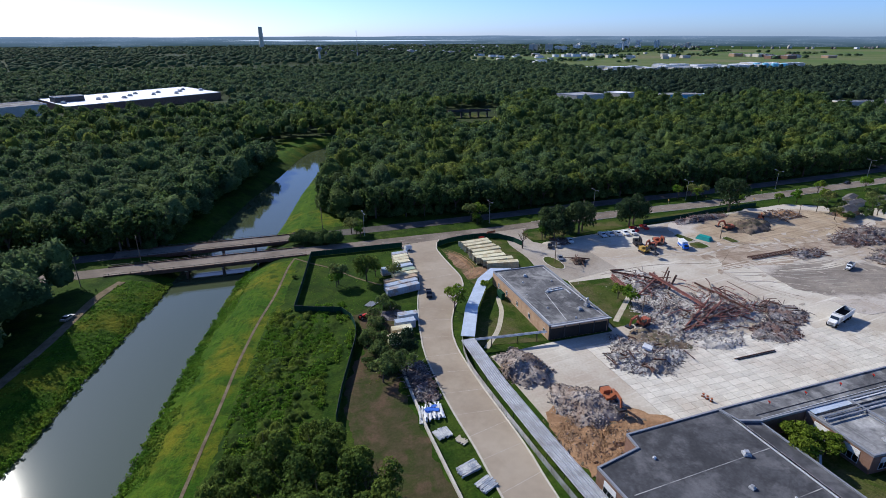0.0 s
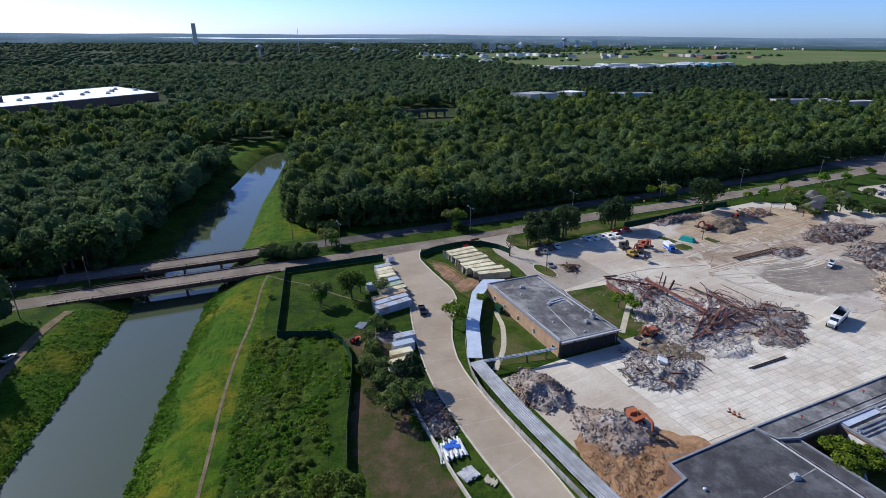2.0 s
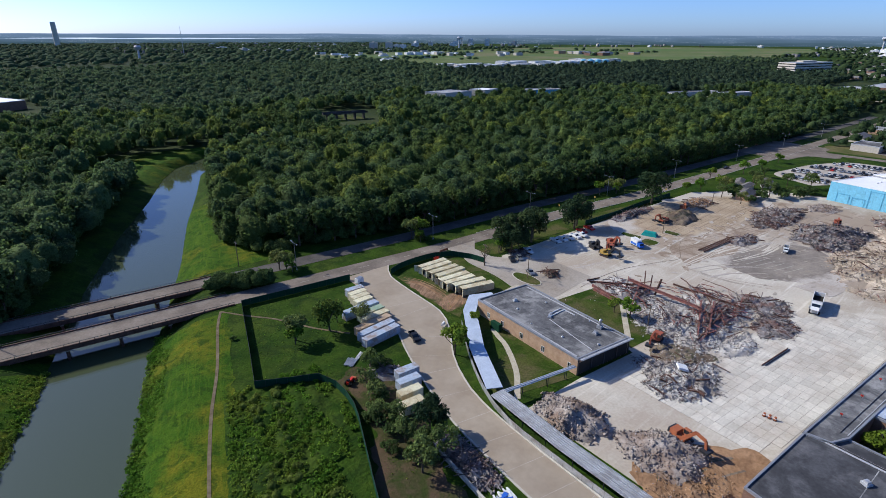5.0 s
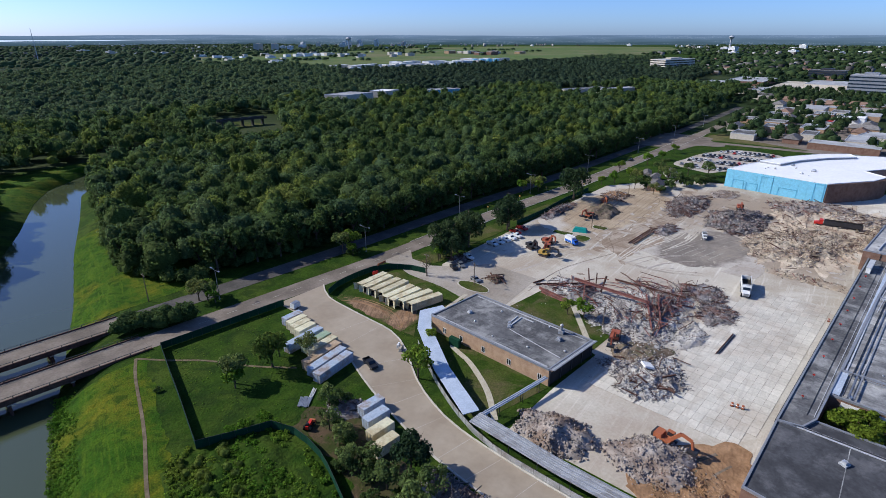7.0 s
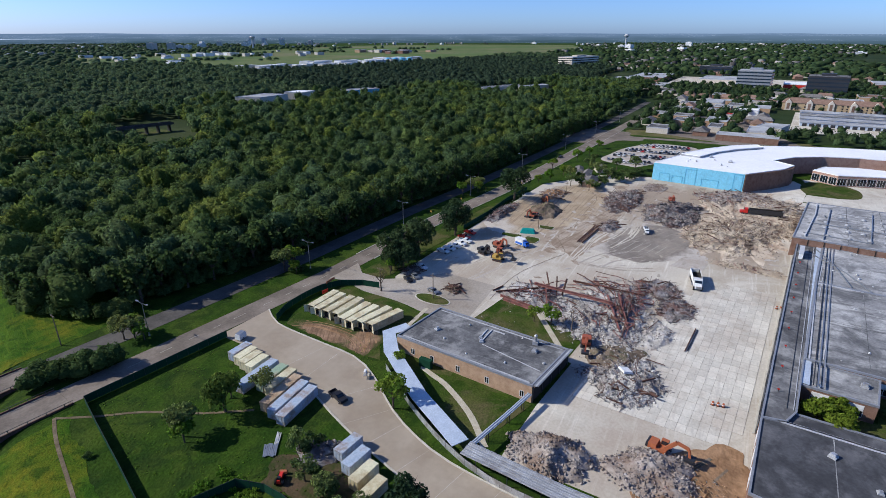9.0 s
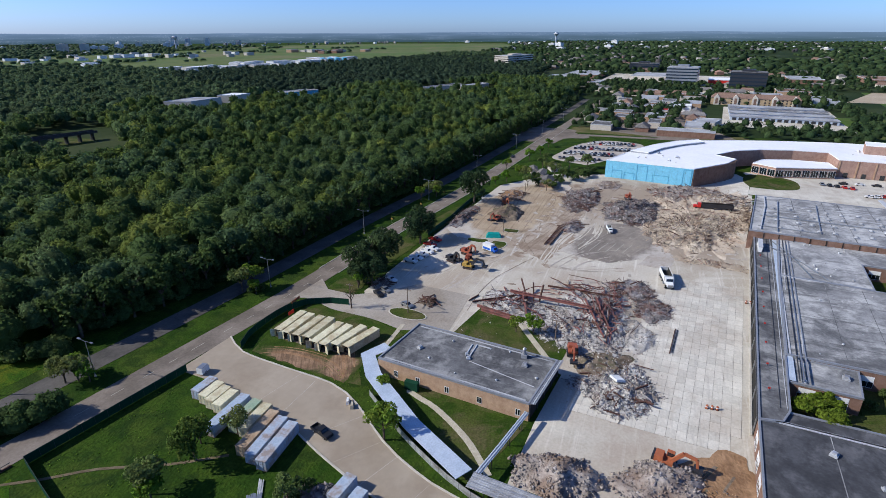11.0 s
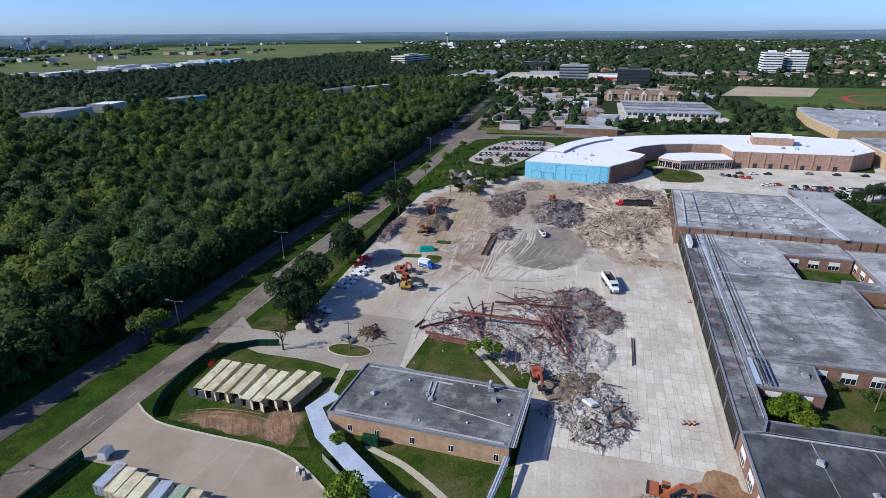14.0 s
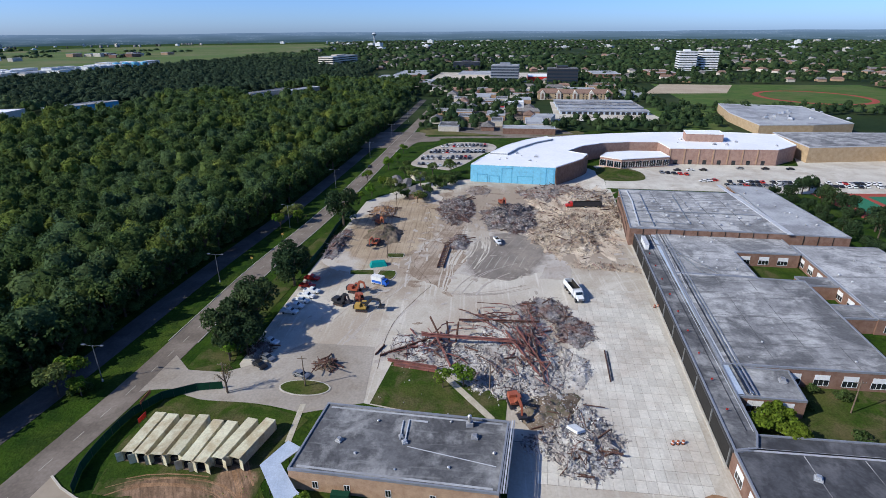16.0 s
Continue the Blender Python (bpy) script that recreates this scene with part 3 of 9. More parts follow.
# the weedy strip between levee path and fence
wv2, wf2, wc = [], [], 34
for j, y in enumerate(np.arange(88, 158, 0.8)):
    xa, xb = -11 + (y - 121) * 0.27 + 2.0, min(8 + 0.24 * (y - 100) + (6 if y > 125 else 0), 22)
    for i in range(wc + 1):
        x = xa + (xb - xa) * i / wc
        edge_ = min(1, i / 4, (wc - i) / 4, j / 4)
        lump = 0.9 * (noise.noise(((x - 0.27 * y) * 0.3, y * 0.12, 5)) + 0.35) + 0.5 * noise.noise((x * 0.8, y * 0.8, 3))
        wv2.append((x, y, 0.04 + max(0.0, lump) * edge_))
        if i and j:
            k = j * (wc + 1) + i
            wf2.append((k - wc - 2, k - wc - 1, k, k - 1))
structure("weed_bed", mesh_arrays("weed_bed", wv2, wf2, GRASS, True), None, "lumpy bed of tall green weeds", "weeds")

# the far plain
sheet("town_ground", [(486, 196), (486, -1500), (4000, -3600), (4700, 300), (1500, 660), (900, 262), (490, 240)], 0.02, LAND, "leafy ground between the far houses", "ground")
sheet("woodland_floor", [(486, 238), (900, 258), (1500, 660), (820, 1180), (900, 3300), (-1900, 4300), (-1900, 600), (-420, 600), (-420, 480), (486, 480)], 0.03, LAND, "dark leafy floor of the far woods", "ground")
TOWN = [(440, 196), (486, 238), (700, 243), (900, 262), (1200, 360), (1600, 640), (3000, 600), (4500, 400), (4500, -4500), (-200, -4500), (-200, 30), (400, 196)]
AIRFIELD = [(790, 1800), (840, 1300), (880, 1060), (1250, 990), (1650, 960), (2300, 1000), (3100, 1090), (3900, 1440), (3650, 2250), (2900, 2650), (2000, 2380), (1300, 2260), (900, 2150)]
sheet("airfield", AIRFIELD, 0.12, FIELD, "pale green open airfield far off", "field")
# glowing backdrop ring; distance haze and pale far roofs are in its colour
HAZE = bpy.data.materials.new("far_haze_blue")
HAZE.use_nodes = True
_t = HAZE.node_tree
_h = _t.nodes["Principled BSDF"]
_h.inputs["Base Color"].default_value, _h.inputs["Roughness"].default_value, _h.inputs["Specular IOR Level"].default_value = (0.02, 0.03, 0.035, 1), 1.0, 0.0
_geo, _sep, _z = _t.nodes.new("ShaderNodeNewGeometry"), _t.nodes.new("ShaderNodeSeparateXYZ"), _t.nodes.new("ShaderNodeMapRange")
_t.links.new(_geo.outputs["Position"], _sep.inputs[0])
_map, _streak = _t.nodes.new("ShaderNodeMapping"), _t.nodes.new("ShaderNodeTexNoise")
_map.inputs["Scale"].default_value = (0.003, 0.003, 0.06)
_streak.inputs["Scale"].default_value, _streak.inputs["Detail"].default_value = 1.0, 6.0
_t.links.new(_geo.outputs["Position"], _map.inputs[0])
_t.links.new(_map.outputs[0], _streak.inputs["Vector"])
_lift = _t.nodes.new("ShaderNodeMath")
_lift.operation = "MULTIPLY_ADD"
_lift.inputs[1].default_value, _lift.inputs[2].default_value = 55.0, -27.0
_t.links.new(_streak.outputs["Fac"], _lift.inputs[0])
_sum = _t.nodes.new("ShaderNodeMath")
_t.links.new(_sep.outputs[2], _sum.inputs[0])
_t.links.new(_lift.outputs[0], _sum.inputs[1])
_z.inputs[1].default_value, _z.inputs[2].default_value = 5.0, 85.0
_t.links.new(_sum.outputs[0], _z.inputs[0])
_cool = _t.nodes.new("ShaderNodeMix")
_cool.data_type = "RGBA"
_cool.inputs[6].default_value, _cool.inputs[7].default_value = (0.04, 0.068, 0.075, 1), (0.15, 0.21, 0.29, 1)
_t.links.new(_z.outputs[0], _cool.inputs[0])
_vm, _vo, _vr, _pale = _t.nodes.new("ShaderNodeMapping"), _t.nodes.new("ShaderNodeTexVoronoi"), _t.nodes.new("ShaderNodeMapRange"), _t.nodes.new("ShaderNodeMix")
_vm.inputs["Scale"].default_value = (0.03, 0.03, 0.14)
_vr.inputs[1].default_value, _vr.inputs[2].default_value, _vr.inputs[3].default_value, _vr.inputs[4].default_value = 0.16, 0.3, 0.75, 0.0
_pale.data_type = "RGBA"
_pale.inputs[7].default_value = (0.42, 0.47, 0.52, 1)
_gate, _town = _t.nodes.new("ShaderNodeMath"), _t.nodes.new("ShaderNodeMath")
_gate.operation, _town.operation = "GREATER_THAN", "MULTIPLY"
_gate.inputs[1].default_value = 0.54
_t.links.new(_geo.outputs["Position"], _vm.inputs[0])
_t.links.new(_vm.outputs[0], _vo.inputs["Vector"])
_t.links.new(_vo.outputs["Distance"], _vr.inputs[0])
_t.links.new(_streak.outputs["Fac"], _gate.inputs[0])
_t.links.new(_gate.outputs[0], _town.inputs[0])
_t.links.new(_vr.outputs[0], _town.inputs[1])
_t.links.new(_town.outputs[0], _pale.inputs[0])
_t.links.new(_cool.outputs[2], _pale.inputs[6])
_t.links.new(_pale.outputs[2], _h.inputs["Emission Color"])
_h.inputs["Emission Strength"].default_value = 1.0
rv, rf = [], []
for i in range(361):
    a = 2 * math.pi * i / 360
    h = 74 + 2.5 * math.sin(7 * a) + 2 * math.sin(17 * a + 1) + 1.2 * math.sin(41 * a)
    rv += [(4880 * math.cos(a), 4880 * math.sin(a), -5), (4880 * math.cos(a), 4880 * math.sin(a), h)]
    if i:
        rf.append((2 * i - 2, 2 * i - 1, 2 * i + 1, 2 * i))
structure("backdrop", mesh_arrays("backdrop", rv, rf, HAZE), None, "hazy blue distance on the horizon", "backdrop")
# glowing strip before the ring; the lake's glint is its painted colour
LAKE = bpy.data.materials.new("far_lake_glint")
LAKE.use_nodes = True
_b = LAKE.node_tree.nodes["Principled BSDF"]
_b.inputs["Base Color"].default_value, _b.inputs["Emission Color"].default_value, _b.inputs["Emission Strength"].default_value = (0.2, 0.25, 0.3, 1), (0.62, 0.68, 0.74, 1), 1.0
rv, rf = [], []
for i in range(81):
    a = radians(90.5 - 25 * i / 80)
    w = 4.5 * min(1, i / 12, (80 - i) / 30) * (0.75 + 0.5 * noise.noise((i * 0.13, 2, 5)))
    z = 41 + 3 * noise.noise((i * 0.05, 7, 1))
    rv += [(4866 * math.cos(a), 4866 * math.sin(a), z - w), (4866 * math.cos(a), 4866 * math.sin(a), z + w)]
    if i:
        rf.append((2 * i - 2, 2 * i - 1, 2 * i + 1, 2 * i))
structure("backdrop_lake", mesh_arrays("backdrop_lake", rv, rf, LAKE), None, "pale glint of a distant lake under the horizon", "water")

# ---- roads ----
ROAD1 = smooth_line([(-900, 236), (-200, 224), (-60, 216), (-15, 212.7), (65, 207.5), (110, 205.2), (175, 205), (250, 201), (400, 200.5), (620, 203), (1000, 214), (1500, 235)], 8)
ROAD2 = smooth_line([(-900, 254), (-200, 241), (-60, 233), (-15, 230.2), (60, 226), (110, 224), (175, 223), (250, 220), (400, 219.5), (620, 222), (1000, 236), (1500, 260)], 8)


def road_strip(name, line, w, z, material, label, x0, x1, cat="road"):
    xs, ys = [p[0] for p in line], [p[1] for p in line]
    pts = [(x0, float(np.interp(x0, xs, ys)))] + [p for p in line if x0 + 1 < p[0] < x1 - 1] + [(x1, float(np.interp(x1, xs, ys)))]
    return structure(name, Shape().strip(pts, w, z - 0.2, z), material, label, cat)


road_strip("road", ROAD1, 8.4, 0.07, ROAD, "worn grey-brown two-lane concrete road", -900, -54.05)
road_strip("road", ROAD1, 8.4, 0.07, ROAD, "worn grey-brown two-lane concrete road", 19.05, 700)
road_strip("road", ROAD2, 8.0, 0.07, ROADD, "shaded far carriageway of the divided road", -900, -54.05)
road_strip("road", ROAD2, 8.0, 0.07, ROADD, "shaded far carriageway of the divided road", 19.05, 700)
dash = Shape()
for i in range(0, len(ROAD1) - 1):
    x, y = ROAD1[i]
    if 25 < x < 420:
        dash.strip([ROAD1[i], tuple(np.array(ROAD1[i]) + 0.4 * (np.array(ROAD1[i + 1]) - np.array(ROAD1[i])))], 0.16, 0.05, 0.085)
structure("lane_marking", dash, LINE, "faded white dashed lane markings", "road marking")
edge = Shape()
for off in (-4.45, 4.45):
    edge.strip([(x, y + off) for x, y in ROAD1 if 118 < x < 480], 0.2, -0.05, 0.2)
structure("kerb", edge, KERB, "pale concrete kerbs along the road", "kerb")

# the curved drive
DL = smooth_line([(57, 203), (57, 190), (56, 179), (54, 167), (48.5, 152), (44.5, 139), (42, 129), (40, 119), (38.5, 98), (38.5, 82), (38, 69), (37, 30), (36, -60)], 4)
DR = smooth_line([(75, 203), (70.5, 194), (69.5, 178), (69, 163), (65, 153), (57, 141), (52.5, 131), (50, 121), (49, 104), (49, 80), (48, 65), (47, 30), (46, -60)], 4)
sheet("drive", DL + DR[::-1], 0.09, DRIVE, "sandy pale concrete curved drive", "driveway")
joints = Shape()
for i in range(3, 22):
    a_, b_ = DL[min(len(DL) - 1, i * 2)], min(DR, key=lambda p: (p[0] - DL[min(len(DL) - 1, i * 2)][0]) ** 2 + (p[1] - DL[min(len(DL) - 1, i * 2)][1]) ** 2)
    joints.strip([a_, b_], 0.1, 0.05, 0.096)
structure("drive_joint", joints, STAIN, "faint joints between the drive's slabs", "joint")
structure("kerb", Shape().strip(DR, 0.4, -0.05, 0.26), KERB, "pale concrete kerb beside the drive", "kerb")
structure("kerb", Shape().strip(DL[8:], 0.4, -0.05, 0.26), KERB, "pale concrete kerb beside the drive", "kerb")
sheet("entrance_road", smooth_line([(102, 203), (104, 196), (101, 187), (101, 172), (99, 160)], 3) + [(104, 147), (128, 150), (128, 170), (118, 178), (112, 186), (112, 196), (118, 203)], 0.085, APRON, "grimy concrete entrance road", "driveway")

# ---- the demolition site's floor ----
sheet("concrete_yard", [(57, 113), (76, 113.2), (97, 112), (104, 147), (99, 161), (104, 175), (116, 184), (180, 186), (262, 187), (300, 165), (312, 137), (304, 86), (298, 58), (218, 62), (90, 68.6), (82, 66), (58, 64)], 0.05, CONC, "dusty pale concrete yard of a demolition site", "yard")
sheet("dirt_patch", rough_edge([(176, 176), (184, 184), (220, 186), (258, 186), (284, 168), (276, 150), (236, 146), (214, 141), (196, 150), (182, 158)], 2.5, 0.12, 1), 0.08, DIRT, "sandy brown graded dirt", "dirt")
sheet("dirt_patch", rough_edge([(164, 135), (172, 144), (180, 150), (200, 148), (222, 143), (246, 140), (262, 130), (250, 122), (225, 127), (205, 130), (190, 129), (174, 133)], 2.5, 0.15, 2), 0.095, DIRTD, "brown churned earth between the scrap heaps", "dirt")
sheet("asphalt_patch", rough_edge([(180, 133), (196, 131), (214, 127), (223, 117), (219, 104), (210, 98), (197, 95), (184, 99), (177, 107), (175, 120)], 5.0, 0.07, 3), 0.11, ASPH, "worn grey asphalt remnant with faded bay lines", "asphalt")
sheet("pale_patch", rough_edge([(177.5, 103), (179, 92), (193.4, 91.2), (192.5, 98), (184, 101)], 0.8, 0.2, 9), 0.115, STAIN, "grey square of cleaner concrete", "concrete")
for poly_ in ([(177.2, 171.5), (178.4, 162.4), (174.6, 161.4), (174.0, 170.8)], [(178.6, 160.4), (178.3, 154.2), (170.8, 154.6), (172.2, 160.2)], [(194.5, 161.1), (195.0, 154.2), (191.1, 154.0), (191.0, 160.4)]):
    isl_ = smooth_line(poly_ + poly_[:1], 2)[:-1]
    structure("traffic_island", Shape().prism(isl_, 0, 0.2), KERB, "kerbed planted island in the old car park", "kerb")
    cx_, cy_ = sum(p[0] for p in isl_) / len(isl_), sum(p[1] for p in isl_) / len(isl_)
    sheet("island_grass", [(cx_ + 0.88 * (x - cx_), cy_ + 0.92 * (y - cy_)) for x, y in isl_], 0.23, LAWN, "patchy grass on a planted island", "grass", 0.1)
bays = Shape()
for i in range(7):
    y = 128 - 3.1 * i
    bays.strip([(183 + i * 0.6, y), (194 + i * 0.6, y - 2.5)], 0.22, 0.1, 0.125)
structure("bay_marking", bays, LINE, "faded slanted parking bay lines", "road marking")


def tracks(name, line, count, spread, w, z, material, label, seed):
    """A bundle of thin uneven tyre tracks along a line."""
    g = random.Random(seed)
    sh = Shape()
    mid = smooth_line(line, 3)
    for k in range(count):
        off, ph = g.gauss(0, spread), g.uniform(0, 9)
        i0 = g.randrange(0, max(1, len(mid) // 2))
        i1 = g.randrange(min(len(mid) - 1, i0 + 4), len(mid))
        pts = []
        for i in range(i0, i1 + 1):
            a_, b_ = mid[max(0, i - 1)], mid[min(len(mid) - 1, i + 1)]
            d_ = math.hypot(b_[0] - a_[0], b_[1] - a_[1]) or 1.0
            o_ = off + 1.3 * noise.noise((i * 0.16 + ph, k * 3.1, seed))
            pts.append((mid[i][0] - (b_[1] - a_[1]) / d_ * o_, mid[i][1] + (b_[0] - a_[0]) / d_ * o_))
        if len(pts) > 2:
            sh.strip(pts, w * g.uniform(0.5, 1.3), 0.03, z + 0.0005 * k)
    return structure(name, sh, material, label, "track")


PALE_T = [(165, 134), (186, 135), (200, 133.5), (216, 131), (240, 130), (263, 128), (290, 124)]
tracks("wheel_track", PALE_T, 26, 1.5, 0.7, 0.1, CONC, "pale dusty wheel tracks over churned earth", 1)
tracks("wheel_track", [(184, 128), (200, 124), (214, 124), (232, 126), (250, 128)], 12, 1.8, 0.6, 0.114, CONC, "pale dusty wheel tracks over asphalt", 2)
tracks("wheel_track", [(160, 143), (185, 146), (205, 149), (228, 152), (255, 156), (275, 160)], 9, 5.5, 0.6, 0.097, DIRT, "dark tyre marks in graded dirt", 3)
tracks("wheel_track", [(164, 134), (163, 125), (165, 115), (170, 106)], 7, 1.2, 0.5, 0.056, APRON, "dark curved tyre marks on concrete", 4)
tracks("wheel_track", [(160, 128), (172, 124), (182, 117), (190, 106)], 6, 3.0, 0.35, 0.115, STAIN, "pale tyre marks over worn asphalt", 5)
tracks("wheel_track", [(112, 166), (130, 160), (150, 156), (170, 150), (186, 147)], 7, 5.0, 0.5, 0.055, STAIN, "faint grey tyre marks on concrete", 7)
tracks("wheel_track", [(72, 162), (76, 164), (80, 167), (86, 171)], 9, 1.6, 0.2, 0.079, CLAY, "reddish wheel ruts in the grass", 11)
tracks("wheel_track", [(73, 190), (76, 184), (77, 176), (76, 168), (72, 162)], 10, 1.3, 0.2, 0.085, CLAY, "reddish wheel ruts in the grass", 12)
tracks("wheel_track", [(55, 72), (62, 78), (70, 82), (80, 78)], 10, 2.4, 0.4, 0.141, EARTH, "dark furrows scraped in the clay", 13)
structure("earth_line", Shape().strip(smooth_line([(118, 147), (132, 148), (145, 147), (162, 142), (169, 140), (178, 145), (186, 149), (204, 148), (228, 150), (246, 151), (258, 156), (266, 166), (262, 174)], 2), 0.15, 0.0, 0.101), EARTH, "thin dark line of spilled earth across the yard", "dirt")
sheet("clay_pit", rough_edge([(57, 66), (58, 80), (60, 88), (72, 86), (81, 79), (84, 71), (70, 67)], 1.4, 0.3, 4), 0.14, CLAY, "raw orange clay scraped by machines", "dirt")
sheet("lawn", [(98.5, 113.6), (112.5, 113), (113, 122), (124, 143.5), (104, 145.5)], 0.1, LAWN, "mown green lawn beside the brick hall", "lawn")
structure("path", Shape().strip([(101.5, 116.5), (121.5, 133)], 1.7, 0.0, 0.14), WALKC, "pale concrete garden path", "path")
sheet("lawn", [(53.6, 119.5), (58.5, 131), (70.5, 151), (78.8, 154), (75.6, 114.3)], 0.06, LAWN, "green lawn between hall and covered walk", "lawn")
structure("path", Shape().strip(smooth_line([(57.5, 117), (60, 119.5), (65.5, 125.5), (71.3, 135), (73.4, 141), (74.5, 144), (77.4, 145.5)], 2), 1.5, 0.0, 0.11), WALKC, "pale concrete path to the hall door", "path")
sheet("lawn", [(72, 192), (84, 195.5), (100, 195), (103, 186), (100, 168), (97, 158), (81, 163.5), (71.5, 156), (70.5, 164), (71, 178)], 0.05, LAWN, "grass plot round the storage containers", "lawn")
structure("path", Shape().strip([(89.5, 159.9), (102, 161.2)], 1.3, 0.0, 0.1), WALKC, "short concrete walk from the covered walk", "path")
sheet("clay_ramp", rough_edge([(71, 160.8), (80, 160.6), (85, 164), (82, 169), (79, 176), (77.5, 184), (75, 190), (72.2, 188), (71.3, 176)], 1.0, 0.4, 5), 0.075, RAMP, "bare reddish earth worn by wheels", "dirt")
sheet("scrub_ground", rough_edge([(26, 150), (33, 152), (37, 142), (35, 125), (30, 112), (29.5, 90), (29, 66), (16, 66), (14, 100), (18, 116), (26, 134)], 1.5, 0.2, 6), 0.05, SCRUB, "bare brown scrubby soil under trees", "dirt")
LEVEE_PATH = [(-25, 72), (-20, 90), (-16.4, 104), (-12.5, 119), (-8.5, 135), (-2.5, 155), (4, 173), (10.5, 195), (14, 204)]
structure("dirt_path", Shape().strip(smooth_line(LEVEE_PATH, 3), 0.75, -0.35, 0.13), TRACK, "narrow trodden earth path along the levee", "path")
structure("dirt_path", Shape().strip(smooth_line([(14, 204), (20, 196), (26, 189), (33, 177), (40, 168)], 3), 0.7, -0.1, 0.07), TRACK, "faint trodden path through grass", "path")
structure("dirt_path", Shape().strip(smooth_line([(-47, 204), (-53, 192), (-60, 165), (-68, 140), (-80, 110)], 3), 3.0, -0.3, 0.12), TRACK, "shaded dirt track on the far bank", "path")
isl = [(108 + 3.1 * math.cos(a), 163 + 6.6 * math.sin(a)) for a in np.linspace(0, 2 * math.pi, 24, endpoint=False)]
structure("traffic_island", Shape().prism(isl, 0, 0.22), KERB, "kerbed traffic island", "kerb")
sheet("island_grass", [(108 + 0.9 * (x - 108), 163 + 0.93 * (y - 163)) for x, y in isl], 0.25, LAWN, "tufted grass on the traffic island", "grass", 0.1)
sheet("tree_bed", smooth_line([(113, 197), (140, 197.5), (172, 196), (215, 193), (214, 187), (170, 187.5), (128, 188), (117, 186), (112, 190), (113, 197)], 3)[:-1], 0.1, LAWN, "grass verge with a row of trees", "lawn")

# school grounds to the east
sheet("vacant_lot", rough_edge([(452, 192), (486, 188), (492, 150), (484, 60), (462, 62), (456, 120)], 2, 0.1, 8), 0.045, DRYG, "dry tan grass of a vacant lot", "grass")
sheet("school_yard", [(300, 60), (332, 56), (352, 60), (362, 40), (364, -70), (392, -80), (396, -300), (300, -300), (298, -20)], 0.07, PANEL, "pale concrete school car park", "car park")
sheet("school_apron", [(298, 60), (332, 57), (345, 64), (340, 70), (326, 75), (304, 90), (298, 88)], 0.09, PANEL, "pale concrete apron below the school", "car park")
sheet("school_lawn", smooth_line([(316, 58), (330, 61), (346, 58), (350, 46), (340, 34), (322, 34), (316, 44), (316, 58)], 2)[:-1], 0.13, LAWN, "small green lawn by the school entrance", "lawn")
sheet("car_park", smooth_line([(332, 152), (343, 177), (366, 177), (394, 173), (420, 160), (424, 142), (418, 127), (400, 124), (378, 134), (350, 143), (332, 152)], 4)[:-1], 0.07, STAIN, "pale concrete car park full of cars", "car park")
sheet("playing_field", [(660, -95), (930, -110), (930, -420), (640, -420)], 0.08, FIELDG, "green playing fields", "field")
sheet("ball_diamond", [(790, -70), (935, -125), (920, -230), (800, -180)], 0.12, SAND, "tan sandy ball field", "field")
trk = []
for a in np.linspace(0, 2 * math.pi, 40):
    trk.append((760 + 75 * math.cos(a), -270 + 62 * math.sin(a)))
structure("running_track", Shape().strip(trk, 8, 0.0, 0.16), COURTR, "reddish running track", "track")
sheet("school_lawn", [(480, -40), (640, -30), (650, -130), (600, -95), (500, -80)], 0.08, FIELDG, "open green school lawn", "lawn")
sheet("tennis_court", [(232, -52), (300, -46), (304, -110), (232, -110)], 0.1, COURTR, "red and green tennis courts", "court")
for k in range(3):
    sheet("court_surface", [(238, -58 - 17 * k), (296, -55 - 17 * k), (297, -69 - 17 * k), (238, -70 - 17 * k)], 0.13, COURTG, "green playing surface of a tennis court", "court")
sheet("cross_road", smooth_line([(430, 205), (440, 160), (446, 110), (462, 20), (480, -60)], 6) + smooth_line([(488, -60), (470, 20), (454, 110), (448, 160), (440, 205)], 6), 0.08, ROAD, "side road behind the school", "road")

def dust(name, places, material, label, z, seed):
    g = random.Random(seed)
    sh = Shape()
    for k, (x, y, r) in enumerate(places):
        pts, ph, q = [], g.uniform(0, 9), g.uniform(0, 3.1)
        for i in range(18):
            a_ = 2 * math.pi * i / 18
            rr = r * (0.75 + 0.6 * noise.noise((math.cos(a_) * 1.6 + ph, math.sin(a_) * 1.6, seed)))
            u, v = rr * 1.6 * math.cos(a_), rr * 0.7 * math.sin(a_)
            pts.append((x + u * math.cos(q) - v * math.sin(q), y + u * math.sin(q) + v * math.cos(q)))
        sh.prism(pts, 0.0, z + 0.0004 * k)
    return structure(name, sh, material, label, "dirt")


gd = random.Random(8)
dust("dust_patch", [(gd.gauss(205, 24), gd.gauss(146, 7), gd.uniform(0.5, 2.2)) for _ in range(60)], DIRTD, "patches of churned brown earth", 0.097, 1)
dust("dust_patch", [(gd.gauss(215, 26), gd.gauss(140, 12), gd.uniform(0.5, 2.0)) for _ in range(50)], STAIN, "patches of pale concrete dust", 0.122, 2)
dust("dust_patch", [(gd.uniform(226, 298), gd.uniform(92, 150), gd.uniform(1.2, 4.5)) for _ in range(60)], DIRTD, "churned brown earth between the heaps", 0.06, 7)
dust("dust_patch", [(gd.uniform(196, 296), gd.uniform(64, 104), gd.uniform(0.8, 3.0)) for _ in range(50)], STAIN, "dusty stains round the heaps", 0.088, 8)
